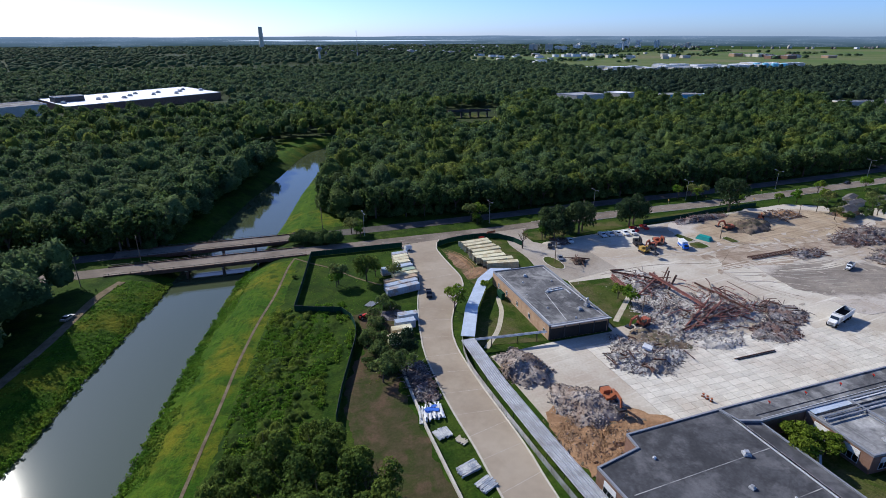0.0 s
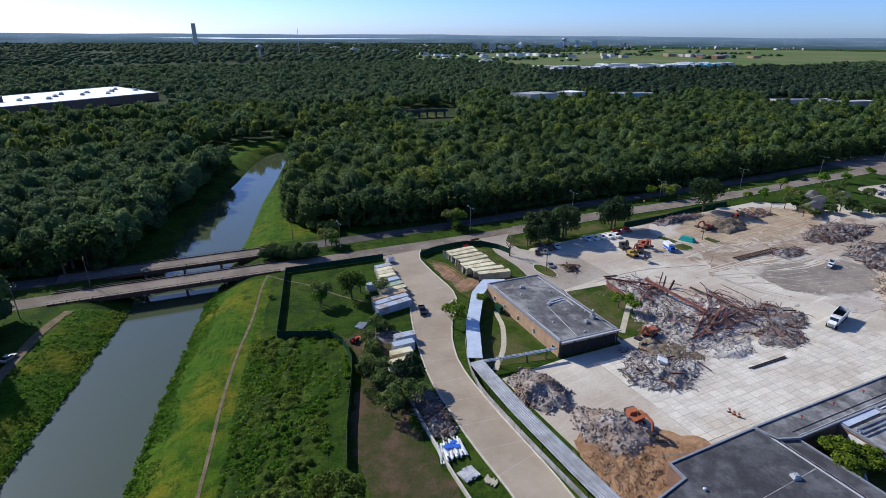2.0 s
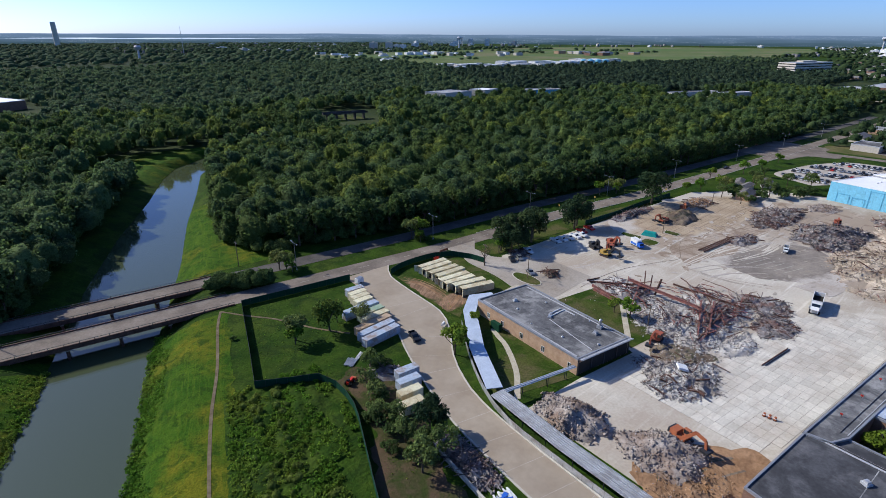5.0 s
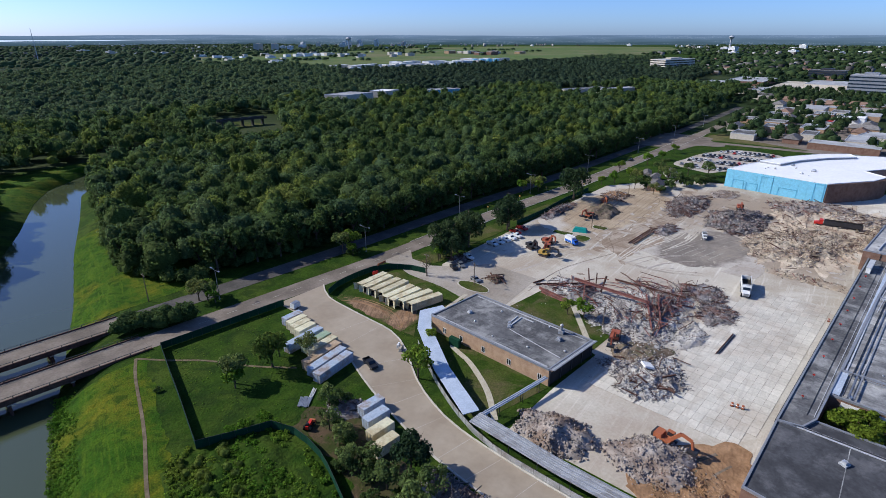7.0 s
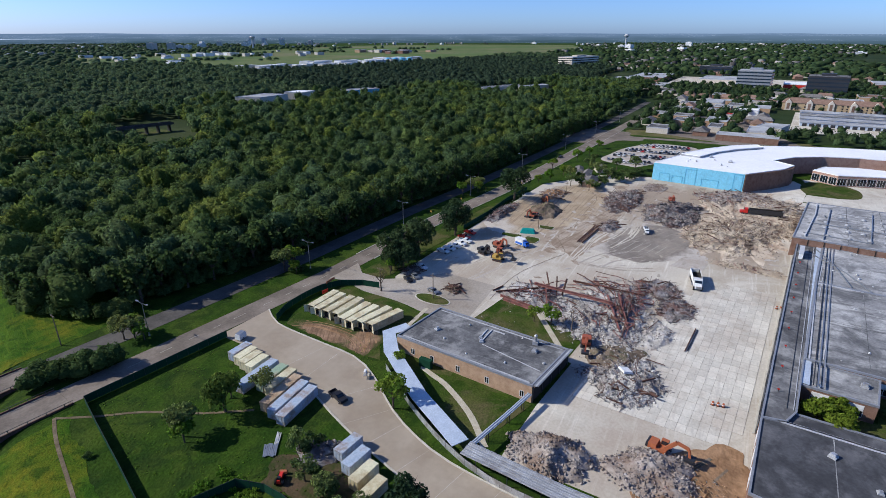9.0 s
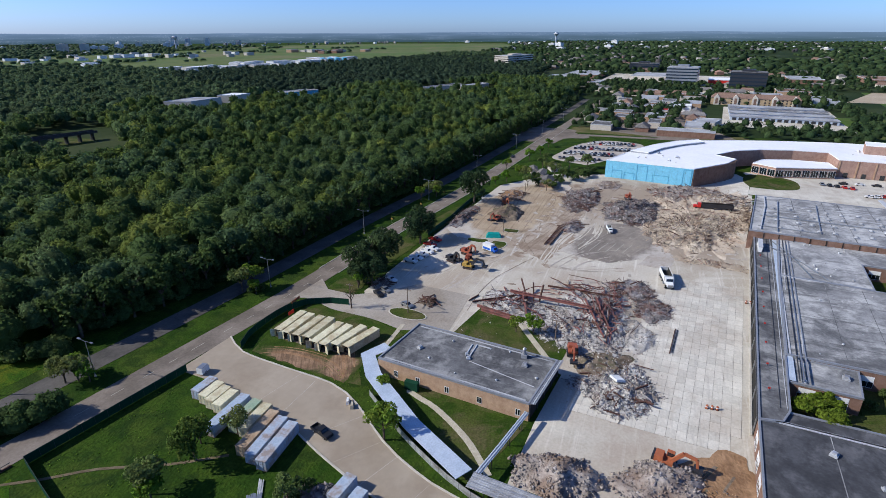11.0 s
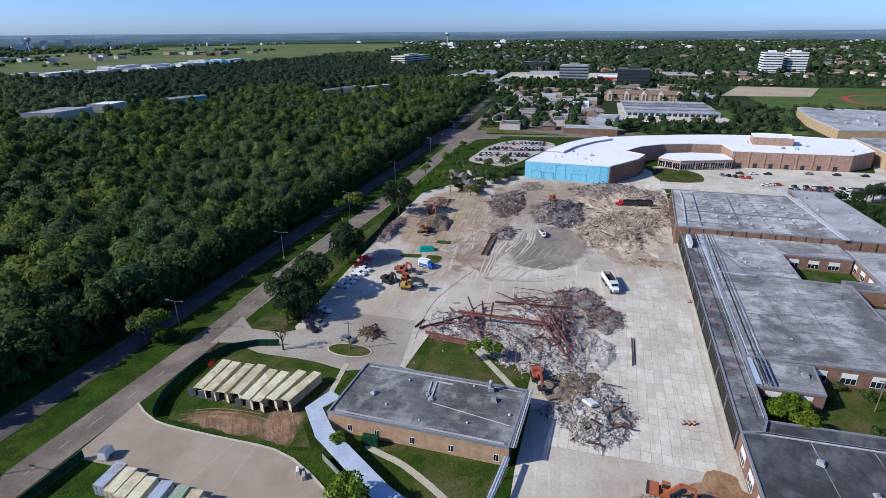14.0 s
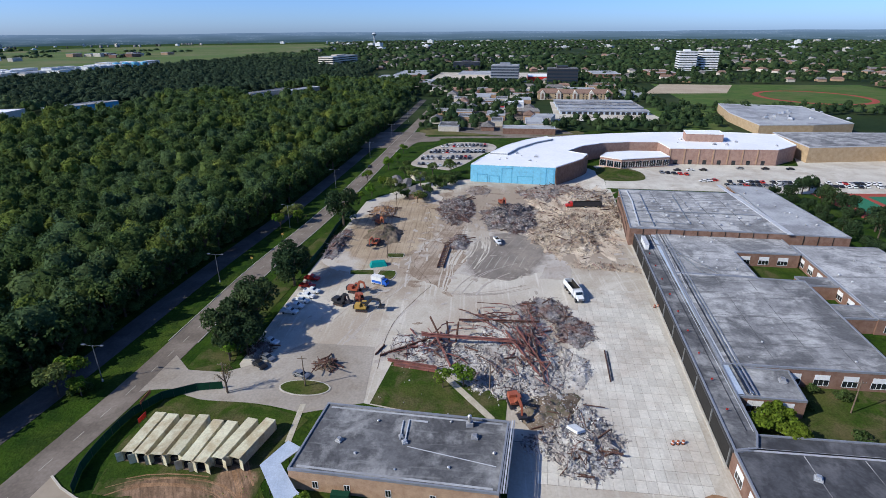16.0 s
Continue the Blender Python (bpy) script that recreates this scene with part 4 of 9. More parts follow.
dust("dust_patch", [(gd.uniform(165, 225), gd.uniform(92, 136), gd.uniform(0.3, 1.3)) for _ in range(46)], APRON, "patches of grey dust on asphalt", 0.143, 3)
dust("dust_patch", [(gd.gauss(138, 12), gd.gauss(106, 6), gd.uniform(0.4, 1.4)) for _ in range(36)], STAIN, "patches of grey dust round the rubble", 0.115, 4)
dust("dust_patch", [(gd.uniform(112, 180), gd.uniform(142, 180), gd.uniform(0.4, 1.6)) for _ in range(40)], STAIN, "stains on the concrete yard", 0.07, 6)
sheet("meadow", rough_edge([(222, 528), (250, 528), (258, 548), (250, 568), (228, 572), (216, 552)], 3, 0.1, 11), 0.07, LAWN, "small open meadow in the woods", "grass")
structure("pond", Shape().prism([(199, 482), (206, 480), (212, 490), (210, 497), (202, 494)], -0.1, 0.06), WATER, "glimpse of river water between trees", "water")
sheet("junction", smooth_line([(396, 190), (398, 232), (418, 238), (426, 262), (440, 262), (444, 236), (462, 232), (464, 190), (448, 184), (436, 170), (426, 172), (420, 186), (396, 190)], 4)[:-1], 0.085, ROAD, "broad worn road junction", "road")

# ---- buildings ----
def along(a, b, t):
    return (a[0] + (b[0] - a[0]) * t, a[1] + (b[1] - a[1]) * t)


def block(name, poly, h, wall, roof, label, category="building", parapet=0.35, z=0.0, coping=COPING, group=""):
    """A flat-roofed building: walls, a roof sunk behind a parapet, a coping round it."""
    t = thing(name, poly[0][0], poly[0][1], 0, 0, label, category, group)
    ox, oy = poly[0]
    P = [(x - ox, y - oy) for x, y in poly]
    cx, cy = sum(p[0] for p in P) / len(P), sum(p[1] for p in P) / len(P)
    part("wall", Shape().prism(P, -0.3, h - 0.02), wall, t)
    part("roof", Shape().prism(inset(P, 0.3), h - 0.3, h + 0.06), roof, t)
    ring, inn, outp = Shape(), inset(P, 0.34), inset(P, -0.06)
    n = len(P)
    up = 1 if sum(P[i][0] * P[(i + 1) % n][1] - P[(i + 1) % n][0] * P[i][1] for i in range(n)) > 0 else -1
    vs = [(x, y, zz) for line, zz in ((outp, h - 0.18), (outp, h + parapet), (inn, h + parapet), (inn, h - 0.18)) for x, y in line]
    fs = []
    for i in range(n):
        j = (i + 1) % n
        for k in range(4):
            q = (k * n + i, k * n + j, (k + 1) % 4 * n + j, (k + 1) % 4 * n + i)
            fs.append(q if up > 0 else q[::-1])
    ring.add(vs, fs)
    part("coping", ring, coping, t)
    return t


def inset(P, d):
    """The polygon with every edge moved inwards by d."""
    n = len(P)
    area = sum(P[i][0] * P[(i + 1) % n][1] - P[(i + 1) % n][0] * P[i][1] for i in range(n))
    s = 1 if area > 0 else -1
    res = []
    for i in range(n):
        a, b, c = Vector(P[i - 1]), Vector(P[i]), Vector(P[(i + 1) % n])
        d1, d2 = (b - a).normalized(), (c - b).normalized()
        n1, n2 = Vector((-d1.y, d1.x)) * s, Vector((-d2.y, d2.x)) * s
        k = 1 + n1.dot(n2)
        m = (n1 + n2) / max(k, 0.3)
        res.append(tuple(b + m * d))
    return res


def window_in(t, a, b, u, w, z0, z1, frame_mat=WHITE, pane_mat=GLASS, mull=1, depth=0.06):
    """A framed window in the wall from a to b (local places), u metres along it."""
    a, b = Vector(a), Vector(b)
    d = (b - a).normalized()
    m = Matrix.Translation((a.x + d.x * u, a.y + d.y * u, 0)) @ Matrix.Rotation(math.atan2(d.y, d.x), 4, "Z")
    win = part("window", Shape().box(-w / 2, -depth * 0.3, z0, w / 2, 0.05, z1, m), pane_mat, t)
    fr = Shape()
    for x in [-w / 2 - 0.08] + [-w / 2 + w * k / (mull + 1) - 0.04 for k in range(1, mull + 1)] + [w / 2]:
        fr.box(x, -depth, z0 - 0.08, x + 0.08, 0.04, z1 + 0.08, m)
    for z in (z0 - 0.08, z1):
        fr.box(-w / 2 - 0.08, -depth - 0.01, z, w / 2 + 0.08, 0.04, z + 0.08, m)
    part("frame", fr, frame_mat, win)
    return win


def vent(x, y, z, kind=0, name="roof_vent", s=1.0):
    t = thing(name, x, y, z, (x * 53) % 90, ("squat galvanised roof vent", "boxy rooftop fan unit", "tall white exhaust stack")[kind], "roof vent")
    if kind == 0:
        part("base", Shape().box(-0.35 * s, -0.35 * s, 0, 0.35 * s, 0.35 * s, 0.35 * s), GALV, t)
        part("cap", Shape().tube((0, 0, 0.35 * s), (0, 0, 0.6 * s), 0.45 * s, 0.25 * s, 10), GALV, t)
    elif kind == 1:
        part("base", Shape().box(-0.8 * s, -0.8 * s, 0, 0.8 * s, 0.8 * s, 0.45 * s), ROOFL, t)
        part("housing", Shape().box(-0.6 * s, -0.6 * s, 0.45 * s, 0.6 * s, 0.6 * s, 1.0 * s, None, 0.12), GALV, t)
    else:
        part("base", Shape().box(-0.7, -0.7, 0, 0.7, 0.7, 0.9), ROOFL, t)
        part("pipe", Shape().tube((0, 0, 0.9), (0, 0, 2.5), 0.42, 0.36, 12), GALV, t)
        part("cap", Shape().tube((0, 0, 2.5), (0, 0, 2.85), 0.5, 0.2, 12), GALV, t)
    return t


# the brick hall
HALL = [(76.2, 114.6), (95.6, 112.9), (97.2, 153.0), (77.6, 154.6)]
hall = block("brick_hall", HALL, 4.7, BRICK, ROOFD, "single-storey tan brick hall with a stained flat roof")
ox, oy = HALL[0]
loc = [(x - ox, y - oy) for x, y in HALL]
for u in (3.2, 9.5, 17.5, 26.0, 35.5):
    window_in(hall, loc[3], loc[0], u + 2.0, 1.0, 0.9, 2.5, WHITE, GLASS, 1)
door = part("side_awning", Shape().box(-0.15, 27.5, 0, -1.4, 31.0, 2.4), FENCE, hall, "dark green awning over the side door")
# the cut-open south face: a black sheet on the wall for the shade inside
cut = Shape()
m_ = Matrix.Rotation(math.atan2(loc[1][1], loc[1][0]), 4, "Z")
cut.box(0.5, -0.08, 0.1, 19.0, 0.02, 3.6, m_)
part("open_front", cut, INSIDE, hall, "black sheet for the shade inside, where the wall was torn away")
for k in range(5):
    part("column", Shape().box(0.1 + 4.8 * k, -0.25, 0, 0.4 + 4.8 * k, 0.05, 4.4, m_), STEEL, hall)
for k in range(3):
    part("edge_pipe", Shape().bar((0.2, -0.35 - 0.45 * k, 4.85 + 0.1 * k), (19.6, -2.0 - 0.45 * k, 4.85 + 0.1 * k), 0.28, 0.2), (COPING, STRIPE, COPING)[k], hall, "stripped metal roof edge")


def on_hall(u, v):
    return along(along(HALL[0], HALL[1], u), along(HALL[3], HALL[2], u), v)


for u, v, kind, s in ((0.45, 0.83, 1, 0.8), (0.52, 0.5, 1, 0.7), (0.6, 0.53, 1, 0.6), (0.7, 0.16, 1, 0.9), (0.3, 0.72, 0, 0.7), (0.25, 0.25, 0, 0.7), (0.5, 0.05, 0, 0.8), (0.8, 0.68, 0, 0.7), (0.15, 0.5, 0, 0.5), (0.9, 0.3, 0, 0.6)):
    vent(*on_hall(u, v), 4.76, kind, s=s)
vent(*on_hall(0.88, 0.2), 4.76, 2, "exhaust_stack")


def seam(name, pts, z, w, material, label, h=0.1, category="roof trim"):
    return structure(name, Shape().strip(pts, w, z - 0.02, z + h), material, label, category)


seam("roof_curb", [on_hall(0.5, 0.5), on_hall(0.86, 0.52), on_hall(0.86, 0.42)], 4.78, 0.3, STRIPE, "pale raised roof curb", 0.25)
seam("roof_curb", [on_hall(0.56, 0.53), on_hall(0.84, 0.55)], 4.78, 0.25, STRIPE, "pale raised roof curb", 0.25)
seam("roof_seam", [on_hall(0.47, 0.48), on_hall(0.33, 0.03)], 4.77, 0.12, STRIPE, "pale roof seam")
seam("roof_seam", [on_hall(0.05, 0.03), on_hall(0.06, 0.97)], 4.77, 0.5, ROOFL, "paler worn roof margin", 0.005)
seam("roof_seam", [on_hall(0.95, 0.03), on_hall(0.95, 0.97)], 4.77, 0.5, ROOFL, "paler worn roof margin", 0.005)

# the covered walk
def walk_roof(name, line, w, z, material, label, ribs=0, posts=6.0, rail=True):
    t = thing(name, line[0][0], line[0][1], 0, 0, label, "covered walkway")
    L = [(x - line[0][0], y - line[0][1]) for x, y in line]
    part("roof", Shape().strip(L, w, z, z + 0.16), material, t)
    for i in range(len(L) - 1):
        a, b = Vector(L[i]), Vector(L[i + 1])
        d = (b - a).normalized()
        s = Vector((-d.y, d.x))
        n = max(1, int((b - a).length / posts))
        for k in range(n):
            p = a + (b - a) * ((k + 0.5) / n)
            for e in (-1, 1):
                q = p + s * e * (w / 2 - 0.25)
                part("post", Shape().tube((q.x, q.y, 0), (q.x, q.y, z), 0.09, n=6), STEEL, t)
        for j in range(ribs):
            o = s * (w * ((j + 0.5) / ribs - 0.5))
            part("rib", Shape().bar((a.x + o.x, a.y + o.y, z + 0.22), (b.x + o.x, b.y + o.y, z + 0.22), 0.14, 0.12), (COPING, ROOFL)[j % 2], t)
    return t


walk_roof("covered_walk", [(86, 156.6), (80.2, 159.4), (73.2, 153.4), (61.5, 136.5), (53.2, 120.5)], 4.0, 2.9, WALKROOF, "covered walk with a pale blue metal roof", 0)
walk_roof("covered_walk", [(52.6, 119), (51.8, 98), (52.2, 76), (53, 58), (54.5, 30)], 4.0, 2.9, GALV, "covered walk with a ribbed galvanised roof", 7)
walk_roof("footbridge_roof", [(54.5, 118.2), (64, 116.6), (75.6, 114.8)], 1.1, 2.9, WALKROOF, "narrow metal canopy to the hall", 2, 5.0)

# the school wing to the south
WING = [
    ("school_wing", [(56.2, 64), (67, 65.6), (67.5, 69.6), (91.8, 68.9), (92.8, 64.2), (92.8, 8), (58, 8)], 4.8, ROOFX, "dark flat-roofed school wing"),
    ("school_wing", [(92.8, 64.2), (97.5, 63.6), (97.5, 8), (92.8, 8)], 4.5, ROOFX, "narrow dark-roofed corridor wing"),
    ("school_wing", [(91.8, 68.9), (218, 62.8), (217.6, 54.5), (178, 57.5), (97.4, 62.4), (92.8, 64.2)], 4.9, ROOFD, "long strip roof along the torn edge"),
    ("school_wing", [(110, 61.6), (109.6, 47), (121.6, 45.6), (122, 60.9)], 4.6, ROOF, "small brick wing with a stained roof"),
    ("school_wing", [(122, 60.9), (121.8, 20), (173.5, 17.5), (176, 57.6)], 5.2, ROOF, "broad stained flat-roofed classroom block"),
    ("school_wing", [(176, 57.6), (174.8, 31.5), (197, 30.5), (196.5, 8), (213, 7.5), (213.6, 54.7)], 5.2, ROOFG, "stained flat-roofed classroom block by a courtyard"),
    ("gymnasium", [(213.6, 65), (212.2, 5), (268, 3), (270, 59.5)], 7.6, ROOFG, "brown brick gymnasium with a stained flat roof"),
    ("gymnasium", [(212.2, 5), (211, -16.5), (282, -14), (284, 3)], 7.3, ROOFL, "brown brick hall with a pale flat roof"),
    ("school_wing", [(150, 8.8), (206.5, 6.8), (207, -24), (149, -22)], 5.0, ROOFG, "pale stained flat-roofed classroom block"),
    ("corridor_link", [(171.6, 18.6), (178.2, 18.4), (178, 7.9), (171.4, 8.1)], 4.6, ROOF, "low flat-roofed link between classroom blocks"),
    ("corridor_link", [(150.2, 19.0), (158.6, 18.7), (158.4, 8.6), (150.4, 8.8)], 4.6, ROOF, "low flat-roofed link between classroom blocks"),
    ("school_wing", [(98, 2), (128, 0.8), (127, -40), (97, -40)], 5.0, ROOF, "stained flat-roofed classroom block"),
]
for nm, poly, h, roof, lab in WING:
    b = block(nm, poly, h, BRICKR, roof, lab)
    ox, oy = poly[0]
    P = [(x - ox, y - oy) for x, y in poly]
    area = sum(P[i][0] * P[(i + 1) % len(P)][1] - P[(i + 1) % len(P)][0] * P[i][1] for i in range(len(P)))
    if area < 0:
        P = P[::-1]
    for i in range(len(P)):
        a, c = P[i], P[(i + 1) % len(P)]
        n = math.hypot(c[0] - a[0], c[1] - a[1])
        if n > 9 and nm == "school_wing" and not (lab.startswith("long")):
            for k in range(int(n / 6.5)):
                w_ = window_in(b, a, c, 4 + 6.5 * k, 3.4, 0.9, 2.5, WHITE, GLASS, 2)
                d = Vector((c[0] - a[0], c[1] - a[1])).normalized()
                part("spandrel", Shape().box(-1.7, -0.07, 2.6, 1.7, 0.04, 3.9, Matrix.Translation((a[0] + d.x * (4 + 6.5 * k), a[1] + d.y * (4 + 6.5 * k), 0)) @ Matrix.Rotation(math.atan2(d.y, d.x), 4, "Z")), WHITE, w_)
        if nm == "gymnasium":
            for k in range(1, int(n / 5.2)):
                d = ((c[0] - a[0]) / n, (c[1] - a[1]) / n)
                part("pilaster", Shape().box(-0.12, -0.16, 0, 0.12, 0.05, h - 0.2, Matrix.Translation((a[0] + d[0] * 5.2 * k, a[1] + d[1] * 5.2 * k, 0)) @ Matrix.Rotation(math.atan2(d[1], d[0]), 4, "Z")), INSIDE, b)
# torn north face: a black sheet for the shade inside, with columns
torn = thing("torn_wall", 92, 68.9, 0, -2.77, "torn edge of the strip roof with steel columns, its shaded inside a black sheet", "wall")
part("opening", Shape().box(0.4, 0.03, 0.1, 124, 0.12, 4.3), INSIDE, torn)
part("fascia", Shape().box(0, 0.0, 4.3, 126, 0.22, 4.95), STEEL, torn)
part("sill", Shape().box(0, 0.3, 0, 126, 0.75, 0.35), KERB, torn, "pale broken concrete sill")
for k in range(11):
    part("column", Shape().box(1 + 12.2 * k, 0.12, 0, 1.3 + 12.2 * k, 0.34, 4.4), CHROME, torn)
# pipes and curbs along the strip
for off, w, mat, hh in ((9.3, 0.3, CHROME, 0.22), (8.4, 0.22, STEEL, 0.2), (7.0, 1.7, WALKROOF, 0.06), (10.3, 0.3, COPING, 0.2), (5.4, 0.12, STRIPE, 0.08), (4.1, 0.1, STEEL, 0.08)):
    pl = []
    for k in range(20):
        x = 98 + 6.2 * k if off < 6.5 else 110.5 + 5.55 * k
        pl.append((x, 68.7 - 0.0483 * (x - 92) - off - (0.01 * (x - 98) if off > 7 else 0)))
    seam("roof_pipe", pl, 5.0 if off < 8 else 5.3, w, mat, "pipework running along the strip roof" if off > 8 else "pale seam along the strip roof", hh, "pipe")
seam("roof_curb", [(92.6, 66), (92.6, 30), (92.6, 8)], 4.85, 0.7, STRIPE, "pale curb between two roofs", 0.3)
seam("roof_curb", [(122.2, 60), (176, 57.4)], 5.25, 0.35, STRIPE, "pale curb between two roofs", 0.2)
seam("roof_curb", [(175.4, 57), (174.6, 31.5)], 5.25, 0.3, STRIPE, "pale curb between two roofs", 0.2)
for x in (150, 190, 200):
    seam("roof_seam", [(x - 26, 57), (x - 8, 55.5)], 5.25, 0.2, STRIPE, "pale roof seam")
g2 = random.Random(5)
for i_ in range(4):
    for j_ in range(8):
        dm = thing("skylight_dome", 221 + 9.5 * i_ + g2.uniform(-1, 1), 10 + 6.2 * j_ + g2.uniform(-1, 1), 7.66, 0, "white domed rooflight on the gymnasium", "rooflight", "domes on the gymnasium roof")
        part("curb", Shape().box(-0.85, -0.85, 0, 0.85, 0.85, 0.35), COPING, dm)
        part("dome", Shape().tube((0, 0, 0.35), (0, 0, 0.62), 0.78, 0.64, 12).tube((0, 0, 0.62), (0, 0, 0.82), 0.64, 0.25, 12), ROOFL, dm)
for y in (16, 27, 33, 45):
    seam("roof_seam", [(213.5, y + 2.2), (269, y)], 7.675, 0.3, ROOFD, "dark seam across the gymnasium roof", 0.012)
for x in (226, 240.5, 250, 262):
    seam("roof_seam", [(x, 8), (x + 1.2, 59)], 7.672, 0.22, ROOFD, "dark seam along the gymnasium roof", 0.012)
for x in (232, 244, 256):
    seam("roof_seam", [(x, 5), (x + 1.5, 62)], 7.67, 0.2, STRIPE, "pale seam across the gymnasium roof")
seam("roof_curb", [(211.2, 5.2), (250, 6.2), (283, 7.6)], 7.68, 2.0, STRIPE, "broad pale curb across the gymnasium roof", 0.35)
seam("roof_pipe", [(236, 60), (234, 9)], 7.7, 0.35, CHROME, "pipe run on the gymnasium roof", 0.4, "pipe")
seam("roof_pipe", [(216.5, 61), (250, 57), (268, 56)], 7.7, 0.4, STRIPE, "pale duct on the gymnasium roof", 0.5, "pipe")
seam("roof_pipe", [(216, 55), (262, 51)], 7.7, 0.3, CHROME, "pipe run on the gymnasium roof", 0.4, "pipe")
seam("roof_curb", [(207, 6.3), (178, 7.2), (159, 8.2)], 5.05, 0.9, STRIPE, "pale curb along the classroom roof", 0.2)
seam("roof_pipe", [(203, 58), (190, 49), (176, 43)], 5.3, 0.25, CHROME, "pipe run on the classroom roof", 0.3, "pipe")
seam("roof_pipe", [(210, 57), (196, 52), (177, 48)], 5.3, 0.25, CHROME, "pipe run on the classroom roof", 0.3, "pipe")
seam("roof_pipe", [(221, 61.5), (219.5, 40), (262, 36)], 7.7, 0.3, CHROME, "pipe run on the gymnasium roof", 0.35, "pipe")
for y in (27, 36, 46):
    seam("roof_seam", [(123, y + 1.5), (173, y - 0.8)], 5.27, 0.14, ROOFD, "dark seam across the classroom roof", 0.01)
for x in (132, 147, 162):
    seam("roof_seam", [(x, 20), (x + 1, 58.5)], 5.27, 0.14, ROOFD, "dark seam across the classroom roof", 0.012)
for y in (15, 30, 45, 56):
    seam("roof_seam", [(58.5, y), (92, y)], 4.87, 0.16, ROOF, "paler seam across the wing roof", 0.012)
for _ in range(7):
    vent(g2.uniform(124, 172), g2.uniform(22, 55), 5.26, 0, s=g2.uniform(0.4, 0.7))
for _ in range(12):
    vent(g2.uniform(178, 212), g2.uniform(33, 54), 5.26, 0, s=g2.uniform(0.5, 1.0))
for _ in range(15):
    vent(g2.uniform(60, 91), g2.uniform(12, 63), 4.86, g2.choice([0, 0, 0, 1]), s=g2.uniform(0.5, 0.9))
for _ in range(12):
    vent(g2.uniform(142, 195), g2.uniform(-20, 4), 5.06, 0, s=g2.uniform(0.6, 1.1))
for _ in range(9):
    vent(g2.uniform(216, 278), g2.uniform(-12, 2), 7.36, 0, s=g2.uniform(0.9, 1.4))
vent(117, 49, 4.66, 1, "roof_fan", 1.0)
vent(111.5, 58, 4.66, 0)
upstand = thing("roof_housing", 197, 62.6, 5.0, -2.8, "white sheet-metal housing on the strip roof", "roof housing")
part("casing", Shape().box(0, -1.3, 0, 9.2, 0, 2.0), WHITE, upstand)
part("cap", Shape().box(-0.12, -1.42, 2.0, 9.32, 0.12, 2.12), STRIPE, upstand)
court_rail = thing("court_wall", 95.6, 47.4, 0, 36, "low white wall across the school court", "wall")
part("wall", Shape().box(0, -0.15, 0, 11.5, 0.15, 2.9), WHITE, court_rail)
part("coping", Shape().box(-0.1, -0.22, 2.9, 11.6, 0.22, 3.02), STRIPE, court_rail)
sheet("courtyard_lawn", [(174, 31), (197, 30), (197, 8), (174, 9)], 0.06, LAWN, "green courtyard lawn", "lawn")
sheet("courtyard_lawn", [(97.6, 62), (110, 61), (110, 46), (122, 45), (122, 19), (140, 18), (140, 2), (98, 2)], 0.06, LAWN, "green lawn in the school court", "lawn")

# the new school with its white curved roof


school = block("new_school", [(307, 136), (333, 128), (356, 118), (378, 105), (394, 88), (405, 66), (414, 40), (422, 8), (427, -45), (420, -78), (380, -74), (364, -56), (363, 11), (384, 13), (383, 32), (377, 51), (366, 66), (349, 77), (340, 66), (326, 71), (303, 88)], 10.2, SCHOOLB, ROOFW, "large curved brick school with white roof and blue unfinished end", "school", 0.25, 0, ROOFW)
bl = thing("blue_wall", 307.0, 136.2, 0, 0, "unfinished end wall in pale blue sheathing boards", "wall")
d_ = Vector((-4.0, -48.0))
m_b = Matrix.Rotation(math.atan2(d_.y, d_.x), 4, "Z")
for k in range(12):
    for j in range(3):
        part("panel", Shape().box(0.02 + 4.02 * k, -0.34 - 0.02 * ((k + j) % 2), 0.1 + 3.3 * j, 4.0 + 4.02 * k, -0.08, 3.37 + 3.3 * j, m_b), BLUE, bl)
for k, (u0, u1, z1) in enumerate(((4, 10, 5), (11, 17, 4.2), (18, 24, 9), (27, 36, 4.6), (43, 47.6, 9.6))):
    fr = Shape()
    for a, b2, z0, zz in ((u0, u0 + 0.35, 0.2, z1), (u1 - 0.35, u1, 0.2, z1), (u0, u1, z1 - 0.35, z1)):
        fr.box(a, -0.48, z0, b2, -0.3, zz, m_b)
    part("frame", fr, BLUED, bl)
part("end_wall", Shape().strip([(-4.1, -48.2), (8, -58), (19, -65.4), (26, -69), (33.2, -70.3)], 0.5, -0.2, 9.95), BRICKR, school, "dark brown curved brick end wall")
up = block("roof_house", [(388, -6), (402, -8), (401, -32), (387, -30)], 15.5, SCHOOLB, ROOFW, "brick plant room above the white roof", "building", 0.3, 0, ROOFW)
step = block("upper_roof", [(335, 126), (360, 115), (380, 102), (392, 88), (384, 84), (370, 97), (352, 108), (333, 115)], 11.4, ROOFL, ROOFW, "raised white roof step on the school", "roof", 0.2, 0, ROOFW)
can = block("entrance_wing", [(353, 56), (366, 50), (372, 34), (372, 14), (356, 12), (350, 30), (345, 44)], 6.2, SCHOOLB, ROOFW, "low brick entrance wing with a white roof", "building", 0.25, 0, ROOFW)
